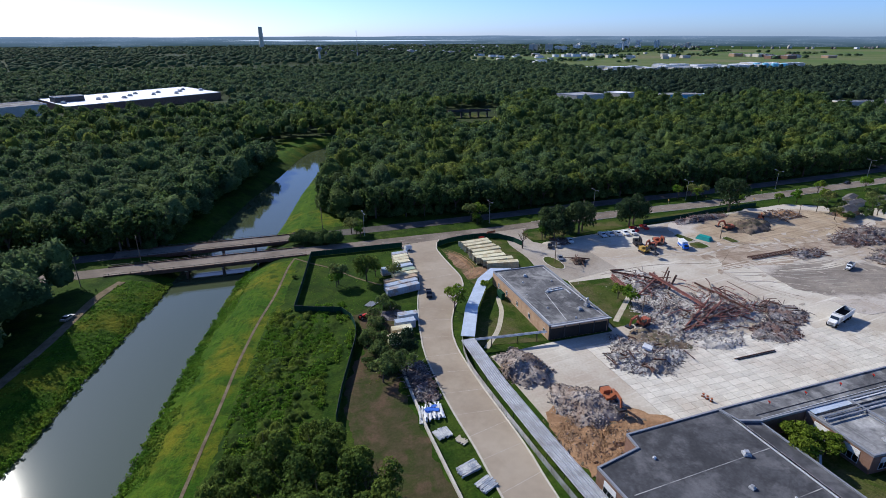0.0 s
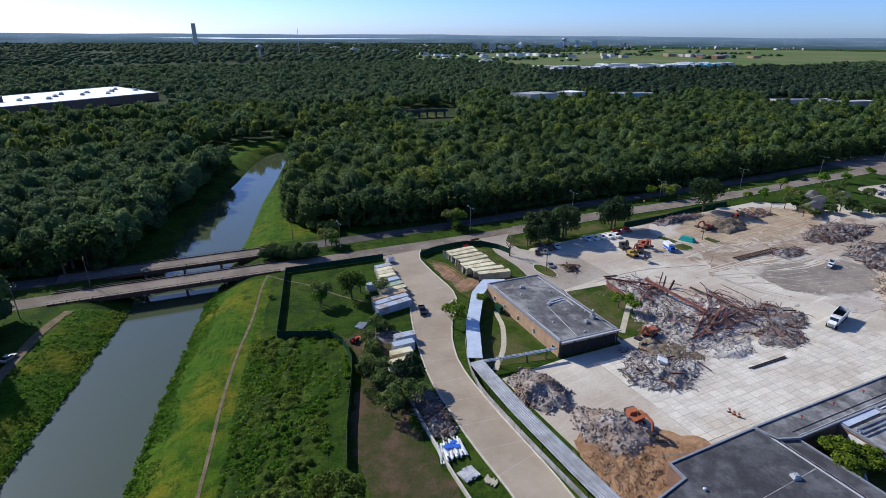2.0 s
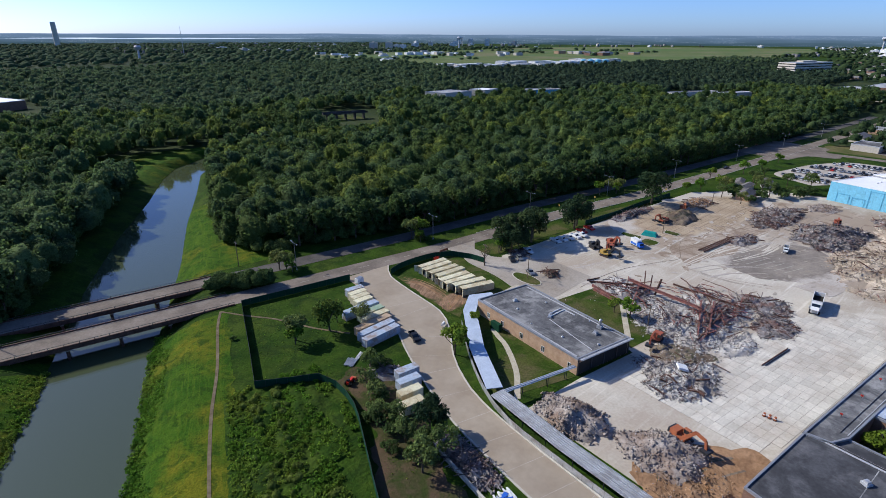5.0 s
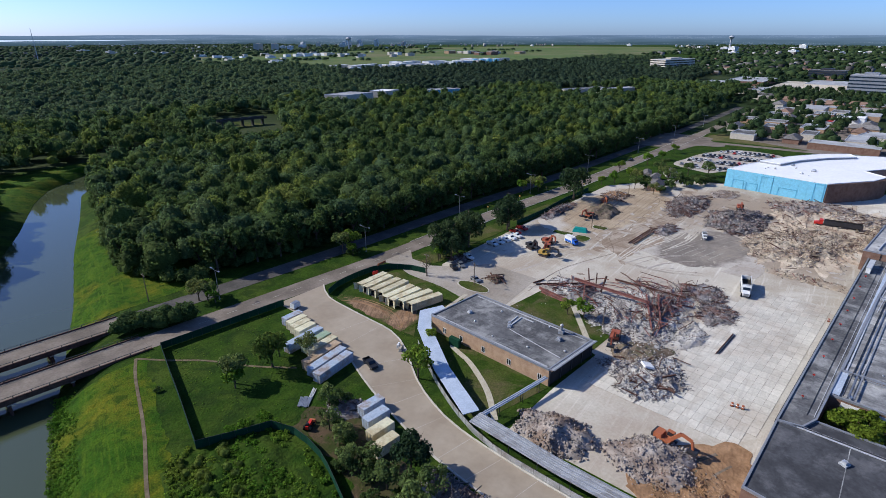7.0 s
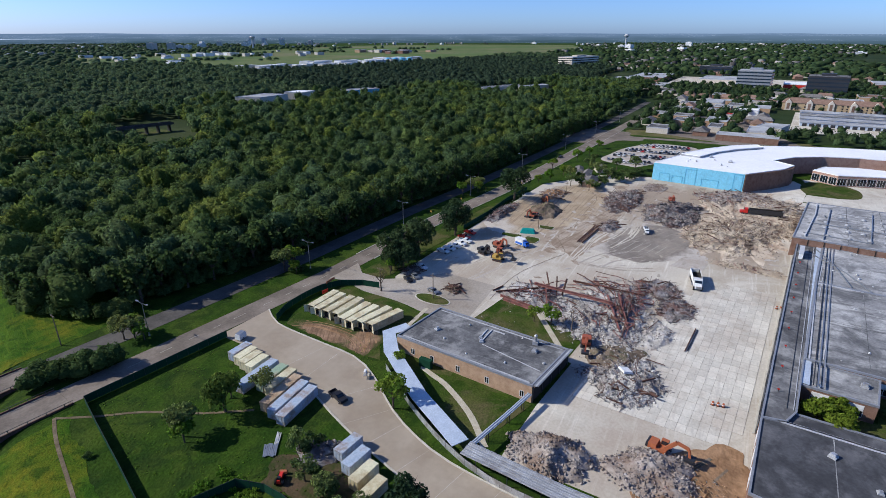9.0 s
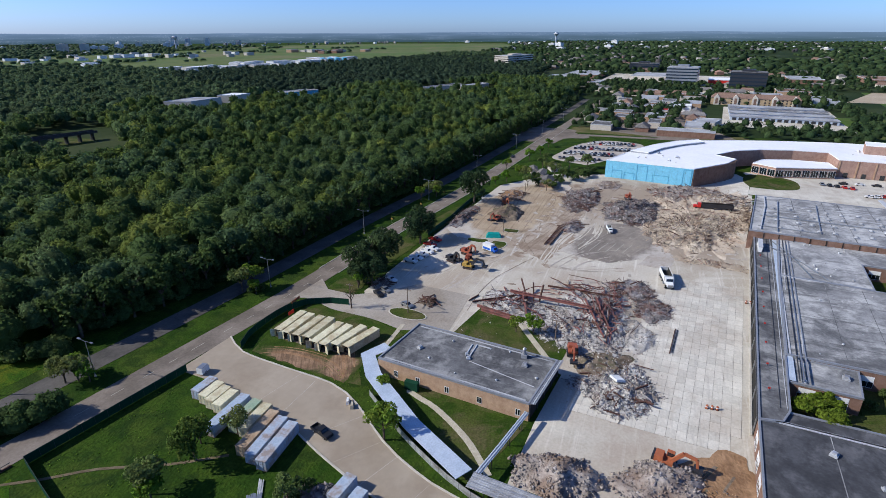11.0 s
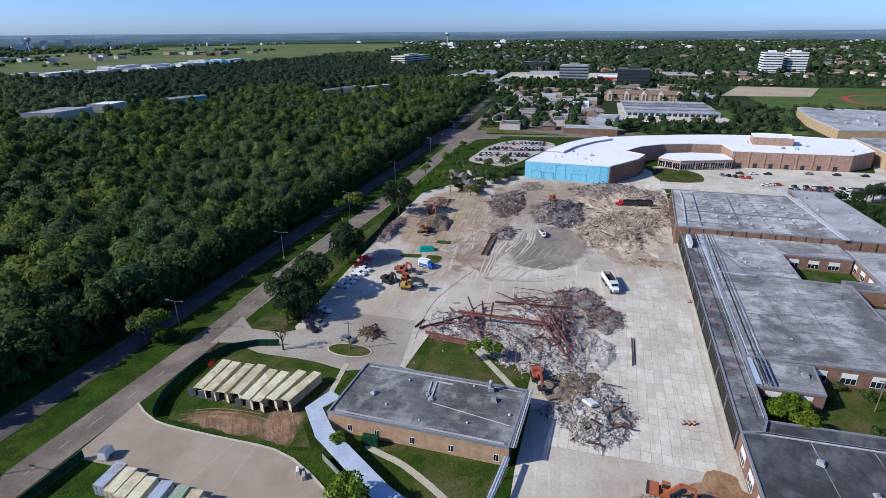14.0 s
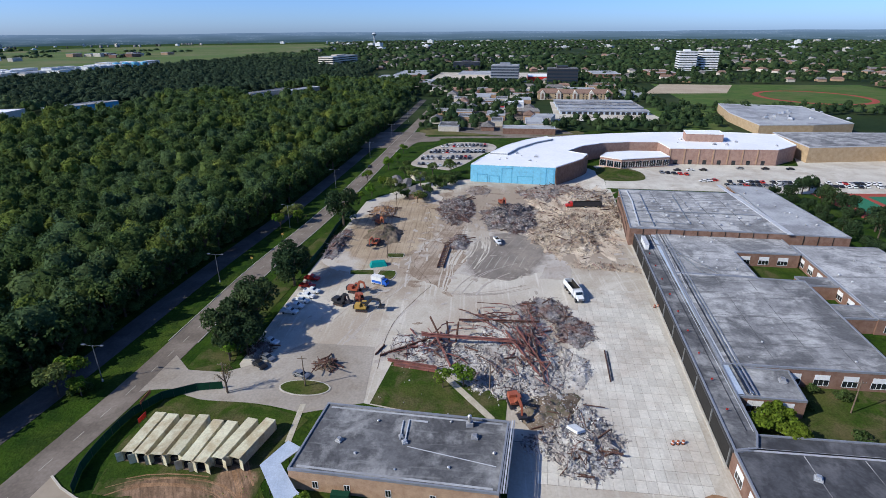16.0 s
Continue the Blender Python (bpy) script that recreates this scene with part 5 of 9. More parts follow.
for poly, ob_, zt in (([(364, -56), (363, 11)], school, 10.2), ([(349, 77), (366, 66)], school, 10.2)):
    a, b2 = poly
    n = math.hypot(b2[0] - a[0], b2[1] - a[1])
    oa = (a[0] - 307, a[1] - 136)
    ob2 = (b2[0] - 307, b2[1] - 136)
    for k in range(int(n / 9)):
        window_in(school, ob2, oa, 5 + 9 * k, 2.2, 0.2, 2.8, STEEL, GLASS, 1)
        d = ((oa[0] - ob2[0]) / n, (oa[1] - ob2[1]) / n)
        part("pilaster", Shape().box(-0.35, -0.3, 0, 0.35, 0.05, 9.8, Matrix.Translation((ob2[0] + d[0] * 9 * (k + 0.1), ob2[1] + d[1] * 9 * (k + 0.1), 0)) @ Matrix.Rotation(math.atan2(d[1], d[0]), 4, "Z")), BRICK, school)
for a, c, n in (((345, 44), (350, 30), 3), ((350, 30), (356, 12), 4), ((353, 56), (345, 44), 3)):
    for k in range(n):
        L_ = math.hypot(c[0] - a[0], c[1] - a[1])
        window_in(can, (a[0] - 353, a[1] - 56), (c[0] - 353, c[1] - 56), L_ * (k + 0.5) / n, L_ / n - 0.7, 0.8, 4.6, WHITE, GLASS, 2)
for _ in range(22):
    t_ = g2.uniform(0, 1)
    vent(g2.uniform(370, 415) if t_ > 0.3 else g2.uniform(315, 345), g2.uniform(-60, 5) if t_ > 0.3 else g2.uniform(95, 120), 10.26, g2.choice([0, 0, 1]), s=g2.uniform(0.7, 1.3))


# ---- the bridges ----
def bridge(name, line_y, x0, x1, w, label):
    t = thing(name, x0, line_y(x0), 0, 0, label, "bridge")
    def P(x):
        return (x - x0, line_y(x) - line_y(x0))
    xs = list(np.linspace(x0, x1, 10))
    L = [P(x) for x in xs]
    part("deck", Shape().strip(L, w - 0.5, -0.45, 0.12), ROAD, t)
    for e in (-1, 1):
        off = [(x, y + e * (w / 2 - 0.12)) for x, y in L]
        part("parapet", Shape().strip(off, 0.3, -0.5, 0.45), RUSTD, t)
        rail = part("railing", Shape().strip(off, 0.1, 0.95, 1.05), STEEL, t)
        for k in range(20):
            q = Vector(P(x0 + (x1 - x0) * (k + 0.5) / 20))
            part("post", Shape().box(q.x - 0.09, q.y + e * (w / 2 - 0.12) - 0.09, 0.45, q.x + 0.09, q.y + e * (w / 2 - 0.12) + 0.09, 0.97), STEEL, rail)
        part("girder", Shape().strip([(x, y + e * (w / 2 - 0.5)) for x, y in L], 0.5, -1.15, -0.45), RUSTD, t)
    for k in (0.2, 0.38, 0.56, 0.74):
        x = x0 + (x1 - x0) * k
        px, py = P(x)
        part("pier_cap", Shape().box(px - 0.5, py - w / 2 + 0.4, -1.6, px + 0.5, py + w / 2 - 0.4, -0.98), APRON, t)
        for j in range(4):
            part("pier", Shape().tube((px, py - w / 2 + 1 + (w - 2) * j / 3, -7), (px, py - w / 2 + 1 + (w - 2) * j / 3, -1.6), 0.35, n=8), RUSTD, t)
    return t


bridge("road_bridge", lambda x: float(np.interp(x, [p[0] for p in ROAD1], [p[1] for p in ROAD1])), -54, 19, 9.4, "low concrete road bridge on column piers")
bridge("road_bridge", lambda x: float(np.interp(x, [p[0] for p in ROAD2], [p[1] for p in ROAD2])), -54, 19, 9.0, "second low concrete bridge of the far carriageway")

# ---- vehicles and machines ----
def wheel(t, x, y, r, w, rim=CHROME):
    wh = part("wheel", Shape().tube((x, y - w / 2, r), (x, y + w / 2, r), r, n=14), TYRE, t)
    if rim:
        part("rim", Shape().tube((x, y - w / 2 - 0.02, r), (x, y + w / 2 + 0.02, r), r * 0.55, n=10), rim, wh)
    return wh


def profile(s, pts, y0, y1, inner=0.0):
    """A side profile of (x, z) carried across from y0 to y1."""
    n = len(pts)
    a = [(x, y0 + inner, z) for x, z in pts]
    b = [(x, y1 - inner, z) for x, z in pts]
    return s.add(a + b, [tuple(range(n)), tuple(range(2 * n - 1, n - 1, -1))] + [(i, n + i, n + (i + 1) % n, (i + 1) % n) for i in range(n)])


def car(x, y, rz, mat, label, name="car", kind="car", group="", rims=True):
    t = thing(name, x, y, 0.09, rz, label, kind, group)
    if kind == "pickup truck":
        part("body", profile(Shape(), [(-2.8, 0.5), (2.7, 0.45), (2.8, 0.85), (2.6, 1.1), (1.3, 1.2), (-0.6, 1.2), (-0.6, 0.7), (-2.65, 0.7), (-2.7, 1.15), (-2.8, 1.15)], -0.95, 0.95), mat, t)
        part("bed_side", Shape().box(-2.75, -0.95, 0.7, -0.6, -0.85, 1.2), mat, t)
        part("bed_side", Shape().box(-2.75, 0.85, 0.7, -0.6, 0.95, 1.2), mat, t)
        part("cab", profile(Shape(), [(-0.7, 1.15), (1.35, 1.15), (0.7, 1.8), (-0.55, 1.85)], -0.88, 0.88), mat, t)
        part("windscreen", Shape().bar((1.28, 0, 1.27), (0.8, 0, 1.75), 1.5, 0.04), GLASS, t)
        part("rear_window", Shape().bar((-0.7, 0, 1.28), (-0.6, 0, 1.72), 1.4, 0.04), GLASS, t)
        L = 1.75
    else:
        part("body", profile(Shape(), [(-2.25, 0.35), (2.25, 0.32), (2.3, 0.65), (1.9, 0.85), (1.0, 0.95), (-1.5, 0.98), (-2.2, 0.92), (-2.3, 0.6)], -0.9, 0.9), mat, t)
        part("cab", profile(Shape(), [(-1.75, 0.95), (1.1, 0.92), (0.35, 1.42), (-1.05, 1.45)], -0.78, 0.78), GLASS, t)
        part("roof", Shape().box(-1.0, -0.72, 1.42, 0.32, 0.72, 1.48), mat, t)
        L = 1.4
    for px in (-L, L):
        for py in (-0.86, 0.86):
            wheel(t, px, py, 0.36, 0.24, CHROME if rims else None)
    return t


def dump_truck(x, y, rz, cab, label, longer=0.0):
    t = thing("dump_truck", x, y, 0.09, rz, label, "truck")
    part("chassis", Shape().box(-4.4 - longer, -0.5, 0.75, 3.9, 0.5, 1.1), STEEL, t)
    part("cab", profile(Shape(), [(1.5, 1.0), (2.9, 1.0), (2.9, 1.9), (2.6, 2.75), (1.5, 2.8)], -1.1, 1.1), cab, t)
    part("bonnet", profile(Shape(), [(2.9, 0.8), (4.4, 0.8), (4.4, 1.6), (2.9, 1.9)], -0.85, 0.85), cab, t)
    part("windscreen", Shape().bar((2.93, 0, 1.95), (2.68, 0, 2.65), 1.8, 0.05), GLASS, t)
    part("grille", Shape().box(4.4, -0.6, 0.85, 4.46, 0.6, 1.5), CHROME, t)
    bed = part("bed", Shape().box(-4.6 - longer, -1.2, 1.15, 1.2, 1.2, 1.35), RUSTD, t)
    for y0, y1 in ((-1.25, -1.13), (1.13, 1.25)):
        part("side", Shape().box(-4.6 - longer, y0, 1.2, 1.2, y1, 2.75), WHITE if cab is WHITE else STEEL, bed)
    part("front", Shape().box(1.1, -1.25, 1.2, 1.22, 1.25, 3.0), WHITE if cab is WHITE else STEEL, bed)
    part("tailgate", Shape().box(-4.68 - longer, -1.25, 1.2, -4.56 - longer, 1.25, 2.6), WHITE if cab is WHITE else STEEL, bed)
    part("tank", Shape().tube((0.4, -1.15, 0.75), (1.5, -1.15, 0.75), 0.3, n=10), CHROME, t)
    for px in (-3.6 - longer, -2.3 - longer, -1.0 - longer * 0.4, 3.3):
        for py in (-1.0, 1.0):
            wheel(t, px, py, 0.52, 0.42)
    part("bed_liner", Shape().box(-4.5 - longer, -1.1, 1.36, 1.08, 1.1, 1.55), INSIDE, bed)
    for y0 in (-1.12, 1.08):
        part("inner_side", Shape().box(-4.5 - longer, y0, 1.4, 1.08, y0 + 0.04, 2.7), INSIDE, bed)
    return t


def excavator(x, y, rz, mat, label, reach=1.0, z=0.09, swing=0.0, arm_mat=None):
    t = thing("excavator", x, y, z, rz, label, "excavator")
    for e in (-1, 1):
        tr = part("track", profile(Shape(), [(-2.0, 0.35), (-1.7, 0.05), (1.7, 0.05), (2.0, 0.35), (1.9, 0.75), (-1.9, 0.75)], e * 1.25 - 0.3, e * 1.25 + 0.3), STEEL, t)
        for k in range(5):
            part("roller", Shape().tube((-1.4 + 0.7 * k, e * 1.25 - 0.33, 0.35), (-1.4 + 0.7 * k, e * 1.25 + 0.33, 0.35), 0.22, n=8), RUSTD, tr)
    part("undercarriage", Shape().box(-0.9, -1.0, 0.4, 0.9, 1.0, 0.9), STEEL, t)
    m = Matrix.Rotation(radians(swing), 4, "Z")
    part("house", Shape().box(-2.2, -1.3, 0.95, 1.4, 1.3, 1.5, m), mat, t)
    part("engine_cover", Shape().box(-2.3, -1.25, 1.5, -0.5, 1.25, 2.25, m, 0.1), mat, t)
    part("counterweight", Shape().box(-2.75, -1.3, 1.05, -2.2, 1.3, 2.1, m, 0.08), STEEL, t)
    cab = part("cab", Shape().box(-0.2, 0.35, 1.5, 1.4, 1.28, 2.95, m, 0.08), mat, t)
    part("window", Shape().box(-0.05, 0.33, 1.9, 1.42, 1.3, 2.75, m, 0.05), GLASS, cab)
    b0, b1, b2, b3 = (m @ Vector(p) for p in ((1.0, -0.2, 1.6), (3.4 * reach, -0.2, 4.3), (6.0 * reach, -0.2, 3.9), (6.6 * reach, -0.2, 1.2)))
    part("boom", Shape().bar(b0, b1, 0.5, 0.75).bar(b1, b2, 0.45, 0.6), arm_mat or mat, t)
    part("arm", Shape().bar(b2, b3, 0.4, 0.5), arm_mat or mat, t)
    part("ram", Shape().tube(m @ Vector((1.4, -0.2, 1.4)), (Vector(b1) + Vector(b0)) * 0.5 + Vector((0, 0, 0.5)), 0.09, n=7), CHROME, t)
    mb = Matrix.Translation(b3) @ m
    part("bucket", profile(Shape(), [(-0.1, 0.2), (0.3, -0.2), (0.2, -0.95), (-0.5, -1.1), (-0.95, -0.6), (-0.35, -0.25)], -0.6, 0.6) if swing == 0 else Shape().box(-0.8, -0.6, -1.0, 0.2, 0.6, 0.1, mb, 0.15), STEEL, t)
    if swing == 0:
        t.children[-1].location = b3
    return t


dump_truck(164.9, 91.4, 194, WHITE, "white dump truck with an empty open bed on dusty concrete", 1.6).scale = (1.2, 1.2, 1.2)
dump_truck(210, 118, 200, WHITE, "small tipper parked on worn asphalt").scale = (0.72, 0.72, 0.72)
dump_truck(261.6, 81, 98, RED, "red cab dump truck with a long dark bed among rubble heaps", 6.5).scale = (1.15, 1.15, 1.15)
excavator(75.6, 85.6, 262, ORANGE, "orange tracked excavator digging in clay", 0.9)
excavator(107.5, 111.5, 196, DORANGE, "faded orange excavator reaching over rubble", 1.0)
excavator(148.3, 159, 272, YELLOW, "yellow excavator with a dark arm parked on the yard", 0.95, arm_mat=STEEL)
excavator(154, 161.5, 200, DORANGE, "orange excavator parked among machines", 0.7)
excavator(160.5, 164.8, 262, DORANGE, "dull red machine with its arm folded beside other machines", 0.6)
excavator(151.5, 167, 250, STEEL, "dark grime-covered loader in the trees' shade", 0.55)
excavator(203, 168, 170, DORANGE, "orange excavator beside the dirt mound", 0.8)
excavator(228, 172, 220, ORANGE, "orange machine on the graded dirt", 0.7)
excavator(262, 117, 200, DORANGE, "orange excavator behind the grey scrap heap", 0.9, 0.6)
for i in range(5):
    car(144 + 3.6 * i, 181.2 - 0.5 * i, 262 + 2 * (i % 3), WHITE, "white pickup truck parked in a row", "pickup_truck", "pickup truck", "white pickups in a row")
car(126.5, 180, 255, WHITE, "white pickup truck parked under the trees", "pickup_truck", "pickup truck")
car(115.5, 178, 240, BLACK, "dark car in the trees' shade")
car(119, 177.5, 245, CHROME, "grey car in the trees' shade")
car(112.5, 165.5, 250, CHROME, "grey car by the traffic island")
car(162, 182, 262, RED, "red pickup truck beside the white row", "pickup_truck", "pickup truck")
car(168, 182.5, 262, RED, "red pickup truck beside the white row", "pickup_truck", "pickup truck")
car(53.3, 154.2, 255, BLACK, "black car parked by the drive's kerb", "pickup_truck", "pickup truck")
car(335, 203.5, 176, BLACK, "dark car on the road")
car(-58, 179, 60, CHROME, "pale car half hidden under the bank's trees")
van = thing("box_van", 167, 157.5, 0.09, 250, "white and blue box van on the yard", "van")
part("body", Shape().box(-3.2, -1.15, 0.6, 1.2, 1.15, 3.1), WHITE, van)
part("side_panel", Shape().box(-2.8, -1.19, 0.8, 0.9, -1.15, 1.7), BLUET, van)
part("cab", profile(Shape(), [(1.2, 0.5), (3.0, 0.5), (3.0, 1.3), (2.4, 2.2), (1.2, 2.3)], -1.0, 1.0), BLUET, van)
part("windscreen", Shape().bar((2.95, 0, 1.4), (2.48, 0, 2.1), 1.7, 0.05), GLASS, van)
for px in (-2.2, 2.1):
    for py in (-1.0, 1.0):
        wheel(van, px, py, 0.42, 0.28)
tent = thing("tarpaulin_stack", 183, 162, 0.09, 20, "heap under a teal tarpaulin", "tarpaulin")
part("cover", Shape().box(-1.9, -3.2, 0, 1.9, 3.2, 1.6, None, 0.8), TEAL, tent)
# cars of the school
g3 = random.Random(9)
CARC = [WHITE, BLACK, CHROME, WHITE, STEEL, BLACK, STEEL, BLACK, CHROME, WHITE, BLACK, RED]
for (x0, y0, x1, y1, n, rz) in ((338, 21, 333, 4, 6, 0), (317, 6, 321, -4, 4, 90), (318.5, -6, 321, -92, 30, 0), (311, -8, 314, -92, 26, 0), (344, 10, 346, -6, 3, 90), (352, -30, 353, -60, 3, 90)):
    for k in range(n):
        if g3.random() < 0.85:
            car(x0 + (x1 - x0) * k / max(1, n - 1), y0 + (y1 - y0) * k / max(1, n - 1), rz + g3.uniform(-4, 4), g3.choice(CARC), "car parked in the school car park", "car", "car", "cars in the school car park", False)
for r in range(9):
    for k in range(16):
        x, y = 340 + 10.4 * r - (4.6 if r % 2 else 0) + 0.35 * k, 176 - 2.9 * k
        if g3.random() < 0.9 and inside(x, y, [(336, 153), (345, 175), (366, 175), (394, 171), (418, 158.5), (422, 142), (416, 129), (400, 126.5), (378, 136.5), (350, 145)]):
            car(x, y, 8 + g3.uniform(-4, 4), g3.choice(CARC), "car parked in rows behind the blue wall", "car", "car", "cars in the west car park", False)


# ---- storage containers ----
sign = thing("fence_banner", 91.5, 194.6, 0, -2, "red banner tied to the green screen fence", "banner")
part("cloth", Shape().box(-1.3, -0.04, 1.1, 1.3, 0.04, 2.3), RED, sign)
part("post", Shape().tube((-1.35, 0, 0), (-1.35, 0, 2.4), 0.05, n=6), STEEL, sign)
part("post", Shape().tube((1.35, 0, 0), (1.35, 0, 2.4), 0.05, n=6), STEEL, sign)


def container(x, y, rz, length, mat, label, open_end=False, group=""):
    """Middle at (x, y), long side along local x."""
    t = thing("storage_container", x, y, 0.05, rz, label, "container", group)
    L, W, H = length / 2, 1.22, 2.6
    wall = []
    n = int(length / 0.6)
    for e in (-1, 1):
        s = Shape()
        pts = []
        for k in range(n + 1):
            u = -L + length * k / n
            pts += [(u, e * (W - (0.0 if k % 2 else 0.05)))]
        s.strip(pts, 0.06, 0.15, H - 0.05)
        part("side", s, mat, t)
    rf = Shape().box(-L, -W, H - 0.08, L, W, H)
    for k in range(1, int(length / 1.5)):
        rf.box(-L + 1.5 * k, -W + 0.1, H, -L + 1.5 * k + 0.12, W - 0.1, H + 0.03)
    part("roof", rf, mat, t)
    part("floor", Shape().box(-L, -W, 0, L, W, 0.16), WOOD, t)
    part("end_wall", Shape().box(L - 0.06, -W, 0.1, L, W, H - 0.05), mat, t)
    if open_end:
        part("door", Shape().box(-0.05, 0, 0.15, 0.05, 1.2, H - 0.1, Matrix.Translation((-L, -W, 0)) @ Matrix.Rotation(radians(160), 4, "Z")), mat, t, "door swung open")
        part("door", Shape().box(-0.05, -1.2, 0.15, 0.05, 0, H - 0.1, Matrix.Translation((-L, W, 0)) @ Matrix.Rotation(radians(-150), 4, "Z")), mat, t, "door swung open")
        part("cargo", Shape().box(-L + 0.5, -W + 0.15, 0.16, L - 0.3, W - 0.15, 1.3), INSIDE, t)
    else:
        d = part("door", Shape().box(-L, -W + 0.04, 0.15, -L + 0.06, -0.02, H - 0.08), mat, t)
        part("lock_rod", Shape().tube((-L - 0.03, -0.5, 0.2), (-L - 0.03, -0.5, H - 0.2), 0.03, n=5), CHROME, d)
        d = part("door", Shape().box(-L, 0.02, 0.15, -L + 0.06, W - 0.04, H - 0.08), mat, t)
        part("lock_rod", Shape().tube((-L - 0.03, 0.5, 0.2), (-L - 0.03, 0.5, H - 0.2), 0.03, n=5), CHROME, d)
    for px in (-L, L - 0.12):
        for py in (-W, W - 0.12):
            part("corner_post", Shape().box(px, py, 0, px + 0.12, py + 0.12, H + 0.01), mat, t)
    return t


ys = [190.4, 187.4, 183.7, 180.4, 176.6, 173.5, 170.0, 166.3]
xs = [86.6, 86.4, 86.5, 86.9, 85.7, 85.6, 87.0, 87.4]
rs = [2, 1, -1, 0, -2, -4, -9, -12]
for x, y, r in zip(xs, ys, rs):
    container(x, y, r, 12.2, BOXW, "cream storage container with its end doors open on the grass", True, "containers on the grass plot")
for x, y, r, n, mt, lab in ((53.2, 189.0, 2, 6.1, BOXB, "pale blue-grey"), (52.6, 186.0, 3, 6.1, BOXW, "cream"), (52.0, 183.2, 3, 6.1, BOXW, "cream"), (51.6, 180.4, 4, 6.1, BOXW, "cream"), (48.4, 176.4, 5, 12.2, BOXB, "pale grey"), (49.8, 172.6, 6, 9.0, BOXG, "faded green"), (49.6, 169.4, 6, 9.0, BOXW, "cream"), (46.8, 166.0, 7, 12.2, BOXT, "rusty tan"), (46.0, 162.8, 8, 12.2, BOXB, "blue-grey"), (45.6, 159.6, 8, 12.2, BOXB, "blue-grey")):
    container(x, y, r, n, mt, lab + " storage container beside the drive", False, "containers beside the drive")
for x, y, mt, lab in ((41.4, 140.4, BOXB, "blue-grey"), (39.4, 136.6, BOXB, "pale blue"), (37.2, 132.8, BOXW, "white"), (35.0, 128.9, BOXW, "cream")):
    container(x, y, -3, 6.1, mt, lab + " short container at the drive's edge", False, "short containers at the drive")


# ---- fences ----
def screen_fence(name, line, h, label, post_every=3.0, mat=FENCE, posts=STEEL):
    t = thing(name, line[0][0], line[0][1], 0, 0, label, "fence")
    ox_, oy_ = line[0]
    L = [(x - ox_, y - oy_) for x, y in line]
    for i in range(len(L) - 1):
        a, b = Vector(L[i]), Vector(L[i + 1])
        za, zb = (float(land(*line[i])), float(land(*line[i + 1])))
        n = max(1, round((b - a).length / post_every))
        for k in range(n):
            p, q = a + (b - a) * (k / n), a + (b - a) * ((k + 1) / n)
            z = za + (zb - za) * (k / n)
            part("post", Shape().tube((p.x, p.y, z - 0.2), (p.x, p.y, z + h + 0.08), 0.045, n=5), posts, t)
            part("panel", Shape().bar((p.x, p.y, z + h / 2), (q.x, q.y, z + h / 2), 0.04, h - 0.1), mat, t)
        part("rail", Shape().bar((a.x, a.y, za + h), (b.x, b.y, zb + h), 0.06, 0.06), posts, t)
    return t


screen_fence("site_fence", [(20.5, 203.5), (40, 201.8), (57.5, 200.4)], 2.2, "dark green screened site fence along the road")
screen_fence("site_fence", [(20.5, 203.5), (17.5, 192), (13.5, 176), (9, 159)], 2.2, "dark green screened fence across the grass")
screen_fence("site_fence", [(9, 159), (16, 155.5), (23, 152.5)], 2.2, "dark green screened fence at the plot's corner")
screen_fence("site_fence", smooth_line([(23, 152.5), (25, 147), (24.5, 137), (20, 124), (15.5, 112), (12, 101)], 4), 2.2, "curving dark green fence through scrub")
screen_fence("site_fence", smooth_line([(71.5, 195.5), (77, 198), (85, 199), (94, 198.5), (100, 195.5), (104, 189), (105.5, 183)], 4), 2.2, "dark green screened fence round the container plot")
screen_fence("site_fence", [(172, 188), (196, 188), (220, 190), (246, 190)], 2.0, "dark green fence behind the trees")
screen_fence("chain_fence", smooth_line([(69, 152), (60, 138), (53, 124), (49.6, 112), (49.3, 96), (49.8, 76), (50.6, 58), (52, 34)], 5), 1.8, "grey chain-link fence between walk and drive", 3.0, GALV)
for f_ in [o for o in scene.objects if o.name.startswith("chain_fence")]:
    for c in list(f_.children):
        if c.name.startswith("panel"):
            c.scale = (1, 1, 1)
banner = thing("orange_barrier", 97.5, 198.2, 0, 5, "orange plastic barrier sheet on the fence", "barrier")
part("sheet", Shape().box(-2.2, -0.5, 2.0, 2.2, -0.4, 2.9), ORANGE, banner)
part("post", Shape().tube((-2, -0.45, 0), (-2, -0.45, 2.9), 0.05, n=6), STEEL, banner)
part("post", Shape().tube((2, -0.45, 0), (2, -0.45, 2.9), 0.05, n=6), STEEL, banner)
wallw = thing("low_wall", 32.2, 117, 0, 0, "low pale concrete wall beside stacked materials", "wall")
part("wall", Shape().strip([(0, 0), (-1.0, -14), (-1.6, -26), (-2.0, -60)], 0.5, 0, 0.9), KERB, wallw)


